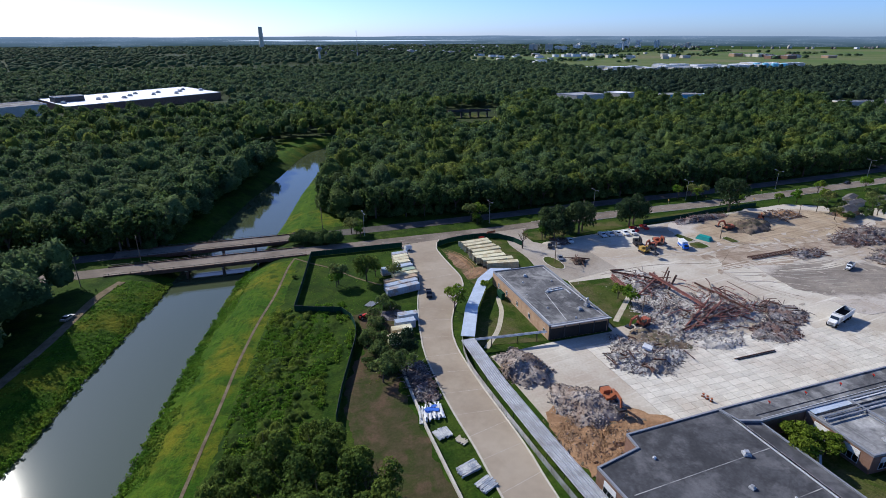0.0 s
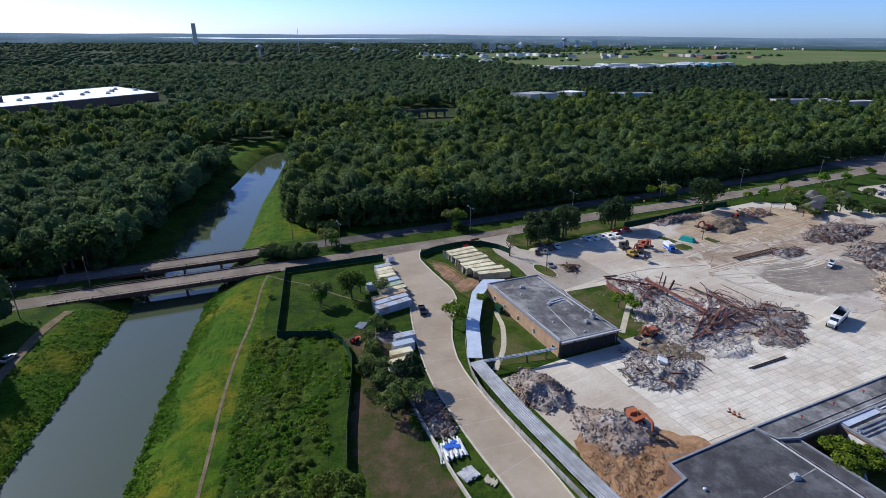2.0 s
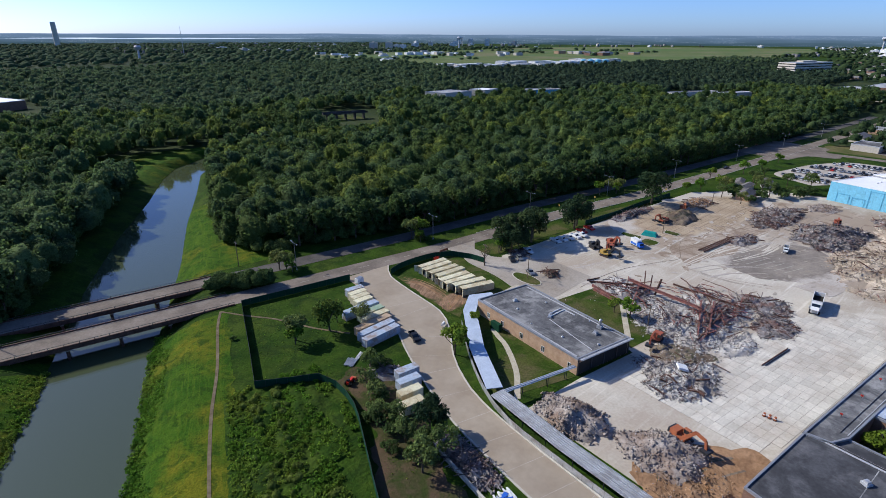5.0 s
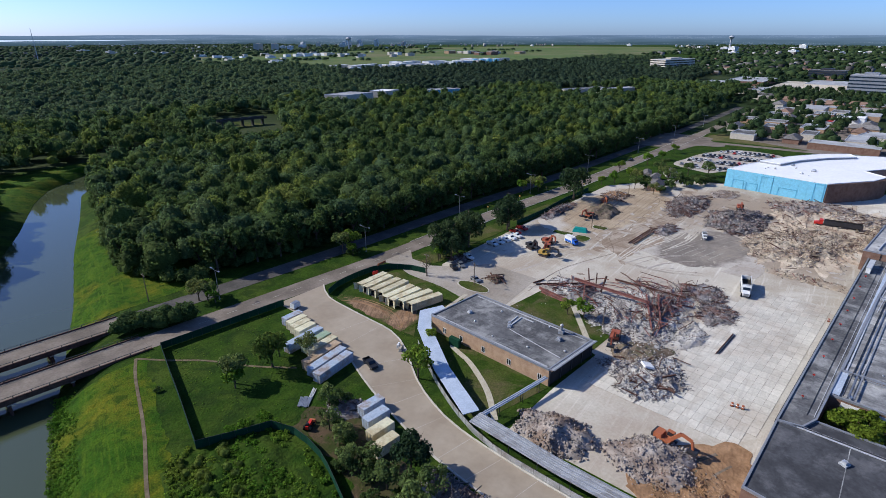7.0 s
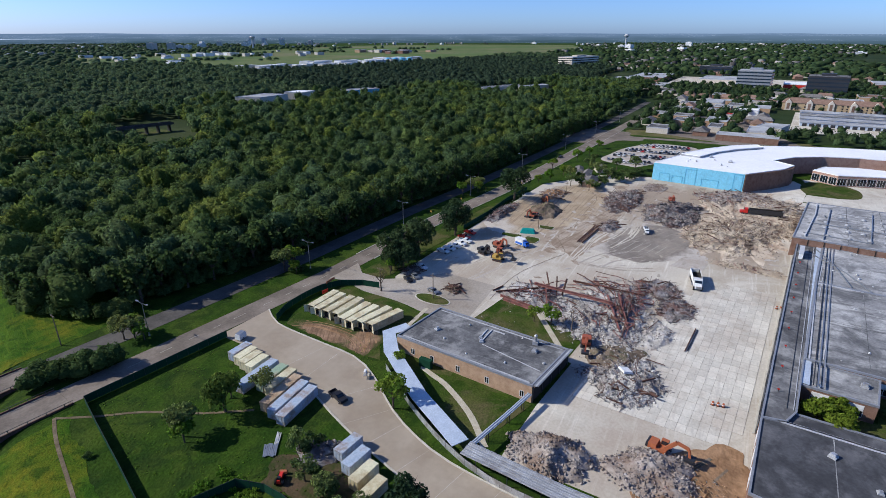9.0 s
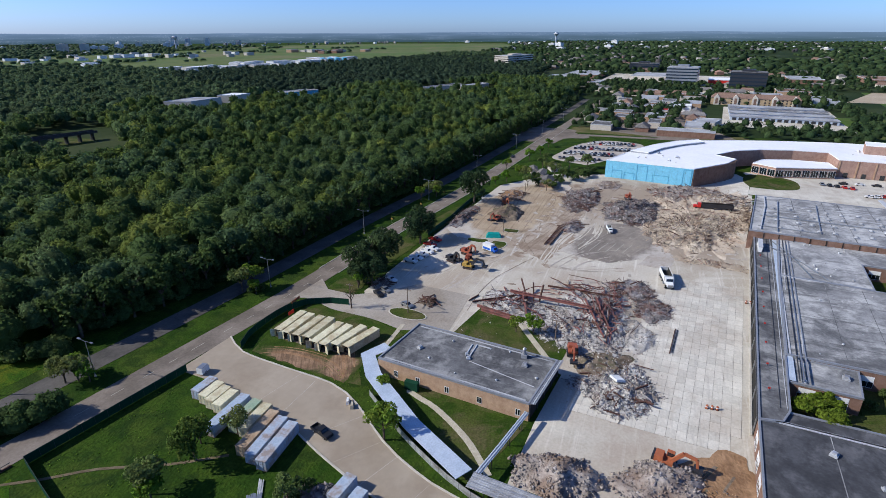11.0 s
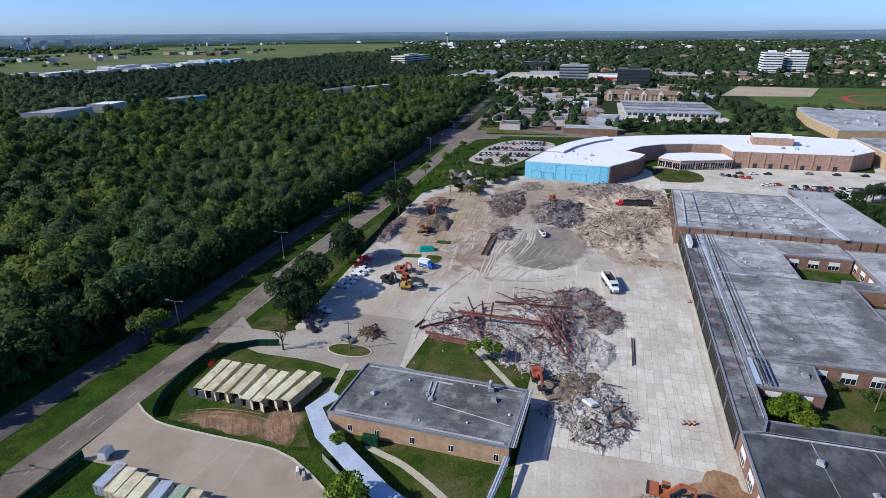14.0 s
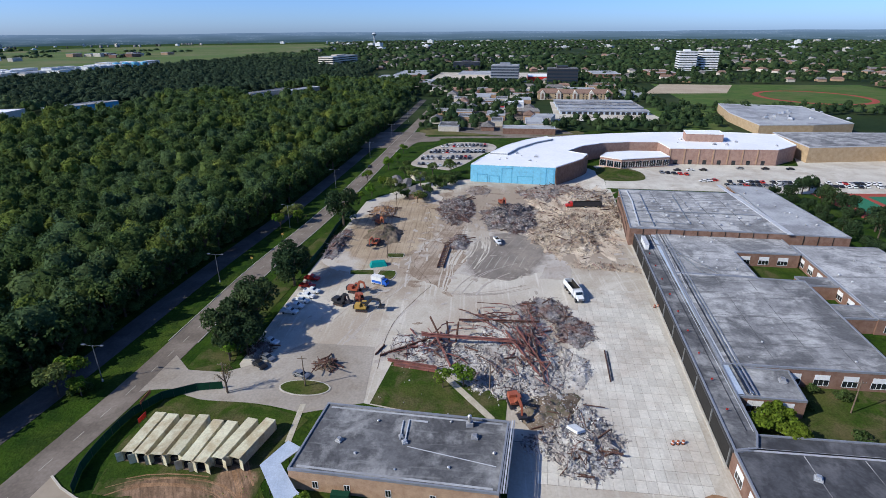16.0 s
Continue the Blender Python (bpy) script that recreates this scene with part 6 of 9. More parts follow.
# ---- heaps ----
def mound(name, poly, h, seed, mat, label, chunks=0, size=0.5, chunk_mat=None, beams=0, beam_mat=RUST, flat=1.0, extra=None, category="rubble"):
    """A heap over the outline: a rough base, broken pieces over it and steel sticking out."""
    g = random.Random(seed)
    cx, cy = sum(p[0] for p in poly) / len(poly), sum(p[1] for p in poly) / len(poly)
    t = thing(name, cx, cy, 0.06, 0, label, category)
    line = smooth_line(list(poly) + [poly[0]], 1.3)[:-1]
    line = [(cx + (x - cx) * (1 + 0.3 * noise.noise((x * 0.22, y * 0.22, seed)) + 0.16 * noise.noise((x * 0.7, y * 0.7, seed))), cy + (y - cy) * (1 + 0.3 * noise.noise((x * 0.22, y * 0.22, seed)) + 0.16 * noise.noise((x * 0.7, y * 0.7, seed)))) for x, y in line]
    rings, n = 14, len(line)
    V, F = [], []

    def height(k, x, y):
        b = (1 - k) ** 0.8 * h * flat
        return max(-0.1, b * (0.75 + 0.75 * noise.noise((x * 0.16, y * 0.16, seed))) + (0.8 * noise.noise((x * 0.42, y * 0.42, seed + 4)) + 0.4 * noise.noise((x * 0.95, y * 0.95, seed + 2)) + 0.2) * min(1, (1 - k) * 4))

    for r in range(rings + 1):
        k = r / rings
        for x, y in line:
            wob = 1.0
            px, py = cx + (x - cx) * k * wob, cy + (y - cy) * k * wob
            V.append((px - cx, py - cy, height(k, px, py) if r < rings else -0.05))
    for r in range(rings):
        for i in range(n):
            j = (i + 1) % n
            F.append((r * n + i, (r + 1) * n + i, (r + 1) * n + j, r * n + j))
    part("core", mesh_arrays("core", V, F, mat, False), None, t)
    for share, cm in ((0.95, chunk_mat or mat), (0.28, SCRAP if mat is not SCRAP else RUBBLEB)):
        CV, CF = [], []
        for _ in range(int(chunks * share)):
            i = g.randrange(n)
            k = math.sqrt(g.random()) if g.random() < 0.97 else g.uniform(0.95, 1.12)
            px, py = cx + (line[i][0] - cx) * k + g.uniform(-0.6, 0.6), cy + (line[i][1] - cy) * k + g.uniform(-0.6, 0.6)
            z = height(k, px, py) if k < 1 else 0.02
            s = size * (0.28 + 0.85 * g.random() ** 3)
            m = Matrix.LocRotScale((px - cx, py - cy, z), Euler((g.uniform(-0.8, 0.8), g.uniform(-0.8, 0.8), g.uniform(0, 6.3))), (s * g.uniform(0.8, 1.9), s * g.uniform(0.5, 1.1), s * g.uniform(0.3, 0.8)))
            b = len(CV)
            for q in ((-1, -1, -1), (1, -1, -1), (1, 1, -1), (-1, 1, -1), (-1, -1, 1), (1, -1, 1), (1, 1, 1), (-1, 1, 1)):
                CV.append(tuple(m @ Vector([c * g.uniform(0.35, 0.55) for c in q])))
            CF += [(b + 4, b + 5, b + 6, b + 7), (b, b + 1, b + 5, b + 4), (b + 1, b + 2, b + 6, b + 5), (b + 2, b + 3, b + 7, b + 6), (b + 3, b, b + 4, b + 7)]
        if CV:
            tagged(part("debris", mesh_arrays("debris", CV, CF, cm), None, t), kind="stuff")
    sp = {0: Shape(), 1: Shape()}
    for _ in range(int(chunks * (0.34 if mat is SCRAP or mat is RUBBLET else 0.1 if beams else 0.0))):
        i = g.randrange(n)
        k = math.sqrt(g.random())
        px, py = (line[i][0] - cx) * k, (line[i][1] - cy) * k
        z, a, q = height(k, px + cx, py + cy), g.uniform(0, 6.3), g.gauss(0.1, 0.4)
        L_, w_ = g.uniform(0.7, 1.2 + 2.2 * size), g.uniform(0.07, 0.22)
        sp[g.random() < 0.16].bar((px, py, z + 0.1), (px + L_ * math.cos(a) * math.cos(q), py + L_ * math.sin(a) * math.cos(q), max(0.1, z + 0.1 + L_ * math.sin(q))), w_, w_ * g.uniform(0.3, 1.0))
    for key, cm in ((0, RUBBLET if mat is RUBBLET else SCRAP), (1, beam_mat)):
        if sp[key].v and category == "rubble":
            tagged(part("scrap_layer", sp[key], cm, t), kind="stuff")
    for _ in range(beams):
        i = g.randrange(n)
        k = math.sqrt(g.random()) * 0.95
        px, py = (line[i][0] - cx) * k, (line[i][1] - cy) * k
        a, L_ = g.uniform(0, 6.3), g.uniform(1.5, 5)
        z = height(k, px + cx, py + cy)
        e = Vector((px + L_ * math.cos(a), py + L_ * math.sin(a), max(0.2, z + g.uniform(-1.2, 1.6))))
        s_ = Shape().ibeam((px, py, z + 0.3), e, 0.25, 0.35) if g.random() < 0.5 else Shape().bar((px, py, z + 0.3), e, 0.14, 0.2)
        part("steel_beam", s_, beam_mat if g.random() < 0.7 else RUSTD, t)
    return t


mound("rubble_heap", [(57.5, 107), (58, 112), (63, 114.5), (67, 109), (69, 102), (65, 96), (58, 97), (56, 102)], 3.8, 1, RUBBLEB, "grey-brown heap of crushed concrete", 1500, 0.5)
mound("rubble_heap", [(61, 90), (66, 95), (74, 90), (77, 85), (74, 79), (67, 77), (61, 83)], 3.6, 2, RUBBLEB, "grey-brown heap of crushed concrete beside the pit", 1300, 0.5)
mound("timber_shreds", [(58.5, 83), (65, 81.5), (68, 77), (72, 76), (72, 72), (67.5, 68.5), (59, 70), (56, 73.5), (57, 80)], 0.9, 36, CLAY, "raked orange-brown earth with shredded timber", 900, 0.35, SHRED, category="earth")
shreds = thing("timber_shreds", 63, 76, 0.3, 0, "strewn brown splintered timber on the clay", "timber")
gs, sh_ = random.Random(9), Shape()
for k in range(520):
    x_, y_, a_, l_ = gs.gauss(0, 3.6), gs.gauss(0, 2.9), gs.gauss(1.1, 0.35), gs.uniform(0.5, 1.7)
    sh_.bar((x_, y_, gs.uniform(0.1, 0.55)), (x_ + l_ * math.cos(a_), y_ + l_ * math.sin(a_), gs.uniform(0.1, 0.6)), 0.08, 0.06)
tagged(part("timber", sh_, SHRED, shreds), kind="stuff")
mound("rubble_heap", [(125, 133), (132, 126), (138, 117), (134, 103), (124, 98), (111, 101), (109, 112), (113, 123)], 1.9, 3, RUBBLE, "grey heap of broken concrete in the fallen building", 5200, 0.5, None, 10, RUSTD, 0.6)
mound("scrap_heap", [(148, 124), (152, 108), (138, 101), (117, 103), (116, 109), (131, 114), (138, 122)], 2.6, 31, RUBBLE, "tangle of dark and red steel on grey rubble", 1700, 0.5, None, 20, RUST, 0.7)
mound("scrap_heap", [(156, 112), (162, 99), (150, 92), (144, 88), (133, 93), (136, 98), (147, 100), (151, 107)], 2.0, 32, SCRAP, "brown and dark scrap at the heap's edge", 1100, 0.5, None, 16, RUSTD, 0.6)
mound("scrap_heap", [(124, 147), (134, 145), (136, 137), (130, 129), (122, 129), (120, 138)], 1.3, 33, RUBBLE, "tangle of red and dark steel by the lawn", 900, 0.45, None, 18, RUST, 0.6)
mound("earth_heap", [(104, 112), (112, 106), (112, 97), (103, 97), (98, 106)], 1.3, 16, EARTH, "weedy brown earth heap in the rubble", 500, 0.4, RUBBLE, 4, RUSTD, category="earth")
mound("rubble_heap", [(95, 110), (100, 104), (108, 97), (104, 91), (96, 89), (87, 93), (86, 99), (90, 105)], 1.9, 4, RUBBLE, "heap of mixed rubble by the hall's torn end", 3000, 0.5, None, 22, RUSTD)
mound("rubble_scatter", [(134, 98), (128, 93), (121, 92), (114, 96), (120, 100)], 0.7, 34, RUBBLE, "thin scatter of broken concrete", 700, 0.4)
mound("scrap_heap", [(230, 142), (244, 146), (262, 148), (277, 138), (266, 132), (244, 130), (232, 134)], 2.6, 5, SCRAP, "dark heap of tangled scrap metal", 1300, 0.9, None, 40, RUSTD)
mound("scrap_heap", [(227, 122), (240, 126), (254, 123), (262, 113), (260, 104), (244, 101), (230, 103), (224, 112)], 4.2, 6, SCRAP, "grey heap of sheet metal scrap", 2000, 0.9, None, 50, STEEL)
mound("rubble_heap", [(202, 86), (203, 95), (210, 102), (221, 104), (238, 97), (255, 84), (255, 72), (242, 66), (231, 69), (213, 76), (202, 79)], 3.4, 7, RUBBLET, "tan heap of timber and masonry debris", 4600, 0.75, None, 40, RUSTD, 0.75)
mound("rubble_heap", [(268, 79), (284, 82), (295, 73), (286, 61), (270, 62), (266, 70)], 2.8, 27, RUBBLE, "grey and tan heap of masonry debris", 2600, 0.75, RUBBLET, 34, RUSTD, 0.75)
mound("rubble_heap", [(266, 92), (271, 99), (286, 110), (293, 97), (286, 88)], 1.6, 28, RUBBLEB, "low heap of red steel and masonry behind the red truck", 1100, 0.7, None, 34, RUST, 0.7)
mound("rubble_heap", [(236, 63), (242, 68), (256, 67.5), (268, 66), (270, 61.5), (252, 62)], 1.8, 29, RUBBLET, "tan debris piled against the gymnasium wall", 900, 0.7, None, 14, RUSTD, 0.7)
mound("rubble_scatter", [(208, 70), (246, 62), (290, 60), (302, 80), (284, 106), (256, 100), (236, 104), (215, 106), (198, 92)], 0.5, 30, RUBBLET, "thin strewn timber and masonry between heaps", 2600, 0.5, None, 24, RUSTD)
mound("rubble_scatter", [(186, 66), (187, 78), (188, 90), (192, 90), (193, 78), (192, 66)], 0.3, 35, RUBBLET, "thin line of broken masonry on the slab", 420, 0.4)
mound("rubble_heap", [(276, 98), (290, 104), (300, 96), (303, 82), (294, 72), (284, 84)], 2.4, 17, RUBBLEB, "debris heap below the unfinished school", 600, 0.9, None, 30, RUSTD)
mound("rubble_heap", [(278, 133), (288, 137), (297, 131), (290, 124), (281, 126)], 0.9, 18, RUBBLEB, "low spread of broken concrete by the blue wall", 500, 0.7)
mound("dirt_mound", [(202, 166), (208, 173), (222, 174), (228, 168), (220, 160), (206, 160)], 4.0, 8, EARTH, "brown conical mound of earth", 200, 0.5, EARTH, category="earth")
mound("scrap_heap", [(232, 176), (246, 180), (256, 176), (250, 168), (238, 168)], 2.2, 9, CLAY, "rusty orange heap of earth and scrap", 400, 0.7, RUBBLEB, 18, RUSTD)
mound("scrap_heap", [(186, 184.5), (200, 186.5), (216, 186.5), (218, 182), (202, 181), (188, 180)], 2.0, 10, SCRAP, "row of pale scrap along the fence", 700, 0.6, SCRAP, 8, STEEL)
mound("scrap_heap", [(202, 138), (212, 138), (218, 134), (212, 130), (203, 131)], 1.6, 11, SCRAP, "low tangle of steel on churned earth", 350, 0.7, None, 16, RUSTD)
mound("brush_pile", [(116, 163), (120, 164), (119, 158), (115, 158)], 1.6, 12, EARTH, "brown pile of cut brush on the yard", 300, 0.5, RUSTD, 14, RUSTD, category="brush")
mound("scrap_heap", [(118, 181), (124, 184), (128, 182), (122, 178)], 1.3, 13, SCRAP, "small scrap pile under the trees", 250, 0.6, None, 12, RUSTD)
mound("scrap_heap", [(32.5, 116), (37, 117), (38, 108), (37, 101), (33, 100), (31.5, 107)], 1.3, 14, SCRAP, "dark jumble of scrap between wall and drive", 900, 0.55, None, 18, STEEL)
mound("scrap_heap", [(36, 150), (41, 149), (42, 143), (38, 141), (34.5, 144)], 1.0, 15, SCRAP, "pale and dark scrap beside containers", 160, 0.5, SCRAP, 6, STEEL)


def stack(name, x, y, rz, n, mat, label, length=3.0, w=0.32, top=None):
    t = thing(name, x, y, 0.05, rz, label, "building material")
    g = random.Random(int(x * 10 + y))
    for k in range(n):
        r, c = k // 8, k % 8
        m = Matrix.Translation((g.uniform(-0.3, 0.3), (c - 3.5) * (w + 0.05), 0.1 + r * (w * 0.6))) @ Matrix.Rotation(g.uniform(-0.06, 0.06), 4, "Z")
        part("board", Shape().box(-length / 2, -w / 2, 0, length / 2, w / 2, w * 0.55, m), mat, t)
    if top:
        m = Matrix.Translation((0.2, 0.1, 0.1 + (n // 8 + 1) * w * 0.6))
        part("tarpaulin", Shape().box(-0.9, -0.7, 0, 0.9, 0.7, 0.12, m, 0.1), top, t, "crumpled blue tarpaulin")
    return t


boards = thing("board_heap", 33.3, 96.0, 0.05, 0, "heap of loose white boards under a torn blue tarpaulin", "building material")
gb = random.Random(44)
for k in range(46):
    layer, row = k // 15, k % 15
    m = Matrix.Translation((-2.6 + 0.37 * row + gb.uniform(-0.15, 0.15), gb.uniform(-0.55, 0.55), 0.12 + 0.24 * layer + gb.uniform(0, 0.1))) @ Euler((gb.uniform(-0.06, 0.06), gb.uniform(-0.12, 0.12), math.radians(78) + gb.uniform(-0.13, 0.13))).to_matrix().to_4x4()
    part("board", Shape().box(-2.5 + gb.uniform(-0.3, 0.5), -0.17, 0, 2.4 + gb.uniform(-0.5, 0.4), 0.17, 0.16, m), WHITE if k % 5 else DEBRIS, boards)
for k in range(9):
    a_ = gb.uniform(0, 6.3)
    cv = [(0.4 + gb.uniform(-1.1, 1.1), 0.9 + gb.uniform(-1.0, 0.7)) for _ in range(1)][0]
    tri = [(cv[0] + gb.uniform(0.5, 1.1) * math.cos(a_ + q * 1.26), cv[1] + gb.uniform(0.4, 0.9) * math.sin(a_ + q * 1.26)) for q in range(5)]
    part("tarpaulin", Shape().prism(tri, 0.84 + 0.02 * k, 0.9 + 0.02 * k), BLUET, boards, "torn blue tarpaulin")
stack("board_stack", 33.4, 88.6, 100, 16, DEBRIS, "pale boards stacked on the ground", 3.0, 0.4)
stack("board_stack", 36.6, 85.2, 30, 8, WALKC, "grey blocks stacked on the ground", 1.6, 0.3)
stack("pipe_stack", 34.6, 77, 12, 24, DEBRIS, "white and green pipes stacked in rows", 4.6, 0.3)
stack("pipe_stack", 36.4, 72.0, 20, 16, DEBRIS, "white lengths stacked in rows", 3.6, 0.34)
stack("board_stack", 34.5, 66.5, 15, 16, WALKROOF, "pale sheets stacked in rows", 3.6, 0.34)
stack("sheet_stack", 33, 154.6, 40, 8, CHROME, "thrown-down grey metal sheets on grass", 3.6, 0.3)
stack("pipe_stack", 35.5, 156, 40, 4, DEBRIS, "long white pipes on grass", 5.0, 0.2)
for x, y in ((64.5, 155.2), (63.6, 153.4)):
    b_ = thing("water_barrier", x, y, 0.1, 30, "white and tan barrier block on the kerb", "barrier")
    part("body", Shape().box(-0.9, -0.4, 0, 0.9, 0.4, 1.0, None, 0.15), WHITE if y > 154 else WALKC, b_)
gen = thing("trailer_unit", 58.8, 196.0, 0.1, 10, "small white site trailer at the gate", "trailer")
part("body", Shape().box(-1.4, -0.9, 0.4, 1.4, 0.9, 2.0, None, 0.1), WHITE, gen)
part("roof", Shape().box(-1.2, -0.8, 2.0, 1.2, 0.8, 2.1), CHROME, gen)
for py in (-0.85, 0.85):
    wheel(gen, 0, py, 0.35, 0.2)
tractor = thing("tractor", 28.6, 146.6, 0.05, 30, "small red and orange tractor in the scrub", "tractor")
part("body", Shape().box(-1.4, -0.4, 0.5, 1.2, 0.4, 1.2, None, 0.08), RED, tractor)
part("seat", Shape().box(-1.1, -0.3, 1.2, -0.5, 0.3, 1.7), BLACK, tractor)
part("bucket", Shape().box(1.4, -0.8, 0.2, 2.1, 0.8, 0.8, None, 0.1), ORANGE, tractor)
for px, r in ((-0.9, 0.6), (0.8, 0.4)):
    for py in (-0.65, 0.65):
        wheel(tractor, px, py, r, 0.3)

# the long red girders of the fallen frame
def girder(a, b, w, h, mat, label):
    t = thing("steel_girder", a[0], a[1], a[2], 0, label, "steel beam")
    part("beam", Shape().ibeam((0, 0, 0), (b[0] - a[0], b[1] - a[1], b[2] - a[2]), w, h), mat, t)


girder((132, 137.5, 2.6), (131, 111, 2.8), 0.5, 0.95, RUST, "long red primed steel girder across the rubble")
girder((121.6, 145, 0.6), (119.2, 131.5, 0.7), 0.45, 0.8, RUST, "red steel girder on the lawn's edge")
girder((119.8, 143, 0.5), (118, 131.8, 0.6), 0.45, 0.8, RUST, "red steel girder on the lawn's edge")
girder((123.4, 147.5, 0.5), (131, 136, 1.6), 0.4, 0.6, RUSTD, "dark steel beam leaning on the red girder")
girder((124.4, 146, 0.4), (130, 134, 1.2), 0.35, 0.5, RUST, "red steel beam beside the lawn")
girder((144, 128, 1.0), (144, 104, 1.8), 0.4, 0.6, RUSTD, "long dark steel beam lying over debris")
girder((132, 129.5, 0.3), (134, 130.5, 6.2), 0.35, 0.6, RUSTD, "dark steel column still standing askew")
girder((132.5, 127.8, 0.3), (134.2, 127.2, 6.0), 0.35, 0.6, RUSTD, "dark steel column still standing askew")
girder((132, 131.5, 0.3), (139, 136, 4.4), 0.35, 0.6, RUSTD, "dark steel column leaning outwards")
girder((131, 133, 2.6), (120, 128, 0.8), 0.35, 0.6, RUST, "red steel beam hanging off the girder")
girder((136, 114, 2.8), (118, 105, 0.9), 0.4, 0.6, RUST, "red steel beam tangled in debris")
girder((138, 111, 3.0), (121, 103.5, 1.2), 0.4, 0.6, RUST, "red steel beam tangled in debris")
girder((140, 107, 2.6), (116, 104, 1.0), 0.3, 0.5, RUSTD, "dark steel beam tangled in debris")
girder((124, 149, 0.3), (129, 147.5, 0.4), 0.3, 0.4, RUSTD, "dark steel beam at the yard's edge")
girder((118.6, 87.6, 0.22), (133, 86.9, 0.22), 0.25, 0.3, RUSTD, "long dark steel beam on the slab")
girder((119.2, 87.0, 0.22), (132.6, 86.3, 0.22), 0.2, 0.28, STEEL, "long dark steel beam on the slab")
lattice = thing("lattice_truss", 182.6, 138.6, 0.15, 0, "rusty lattice truss lying on churned earth", "steel truss")
for y_ in (-1.1, 1.1):
    part("chord", Shape().ibeam((0, y_, 0.35), (23, y_ - 0.5, 0.35), 0.3, 0.45), RUSTD, lattice)
for k in range(15):
    part("rung", Shape().bar((0.8 + 1.55 * k, -1.1, 0.5), (0.8 + 1.55 * k + 0.5, 1.0, 0.5), 0.2, 0.22), RUSTD, lattice)
g4 = random.Random(21)
for k_ in range(110):
    if k_ < 58:
        a = (g4.gauss(133, 8), g4.gauss(107.5, 3.2), g4.uniform(0.8, 3.2))
        th = g4.gauss(0.25, 0.5) + (math.pi if g4.random() < 0.5 else 0)
    elif k_ < 86:
        a = (g4.gauss(145, 4), g4.gauss(114, 6), g4.uniform(0.6, 1.8))
        th = g4.gauss(1.5, 0.4)
    else:
        a = (g4.gauss(128, 3), g4.gauss(137, 4), g4.uniform(0.5, 1.8))
        th = g4.gauss(-0.9, 0.6)
    L_ = g4.uniform(2.5, 7)
    t = thing("steel_member", a[0], a[1], a[2], 0, "thin bent steel member in the debris", "steel beam")
    mid_ = Vector((L_ * 0.5 * math.cos(th), L_ * 0.5 * math.sin(th), g4.uniform(-0.6, 0.8)))
    th += g4.uniform(-0.5, 0.5)
    end_ = mid_ + Vector((L_ * 0.5 * math.cos(th), L_ * 0.5 * math.sin(th), g4.uniform(-0.9, 0.6)))
    end_.z = max(end_.z, 0.3 - a[2])
    w_ = g4.uniform(0.1, 0.2)
    part("beam", Shape().bar((0, 0, 0), mid_, w_, w_ * 1.4).bar(mid_ * 0.97, end_, w_, w_ * 1.4), g4.choice([RUST, RUST, RUSTD]), t)
for nm_, mat_, lab_, seed_ in (("steel_tangle", RUST, "loose tangle of bent red-primed steel", 5), ("steel_tangle", SCRAP, "loose tangle of grey and dark steel", 6)):
    t = thing(nm_, 132, 108, 0.3, 0, lab_, "scrap steel")
    gt, sh_ = random.Random(seed_), Shape()
    for k in range(115):
        u = gt.random()
        if u < 0.6:
            x, y, th = gt.gauss(134 + 5 * gt.uniform(-1, 1), 4), gt.gauss(107, 2.6), gt.gauss(0.15, 0.55)
        elif u < 0.8:
            x, y, th = gt.gauss(146, 3), gt.gauss(110, 6), gt.gauss(1.4, 0.6)
        else:
            x, y, th = gt.gauss(126, 3), gt.gauss(134, 5), gt.gauss(-1.0, 0.5)
        z = max(0.3, 2.0 * math.exp(-((x - 134) / 9) ** 2) * gt.uniform(0.5, 1.25))
        L_, w_ = gt.uniform(1.0, 3.6), gt.uniform(0.06, 0.16)
        p0 = Vector((x - 132, y - 108, z))
        p1 = p0 + Vector((L_ * math.cos(th), L_ * math.sin(th), gt.gauss(0, 0.5)))
        p2 = p1 + Vector((L_ * 0.6 * math.cos(th + gt.gauss(0, 0.7)), L_ * 0.6 * math.sin(th + gt.gauss(0, 0.7)), gt.gauss(-0.2, 0.6)))
        p1.z, p2.z = max(p1.z, 0.2), max(p2.z, 0.2)
        sh_.bar(p0, p1, w_, w_ * 1.3)
        sh_.bar(p1, p2, w_, w_ * 1.2)
    tagged(part("tangle", sh_, mat_, t), kind="stuff")
skylight = thing("roof_panel", 98, 98.5, 2.0, 40, "white roof hatch thrown on the rubble", "panel")
part("sheet", Shape().box(-1.6, -1.3, 0, 1.6, 1.3, 0.5, pose(0, 0, 0, 12, 8, 0), 0.1), WHITE, skylight)
for cx_, cy_, n_ in ((98, 78.2, 3), (160, 67.2, 2)):
    for k in range(n_):
        b_ = thing("traffic_barrel", cx_ + 0.2 * k, cy_ - 1.1 * k, 0.1, 0, "orange plastic traffic barrel", "barrel", "orange barrels")
        part("body", Shape().tube((0, 0, 0.05), (0, 0, 0.95), 0.34, 0.27, 10), ORANGE, b_)
        part("base", Shape().tube((0, 0, 0), (0, 0, 0.08), 0.45, n=10), BLACK, b_)
        part("band", Shape().tube((0, 0, 0.5), (0, 0, 0.65), 0.318, 0.305, 10), WHITE, b_)
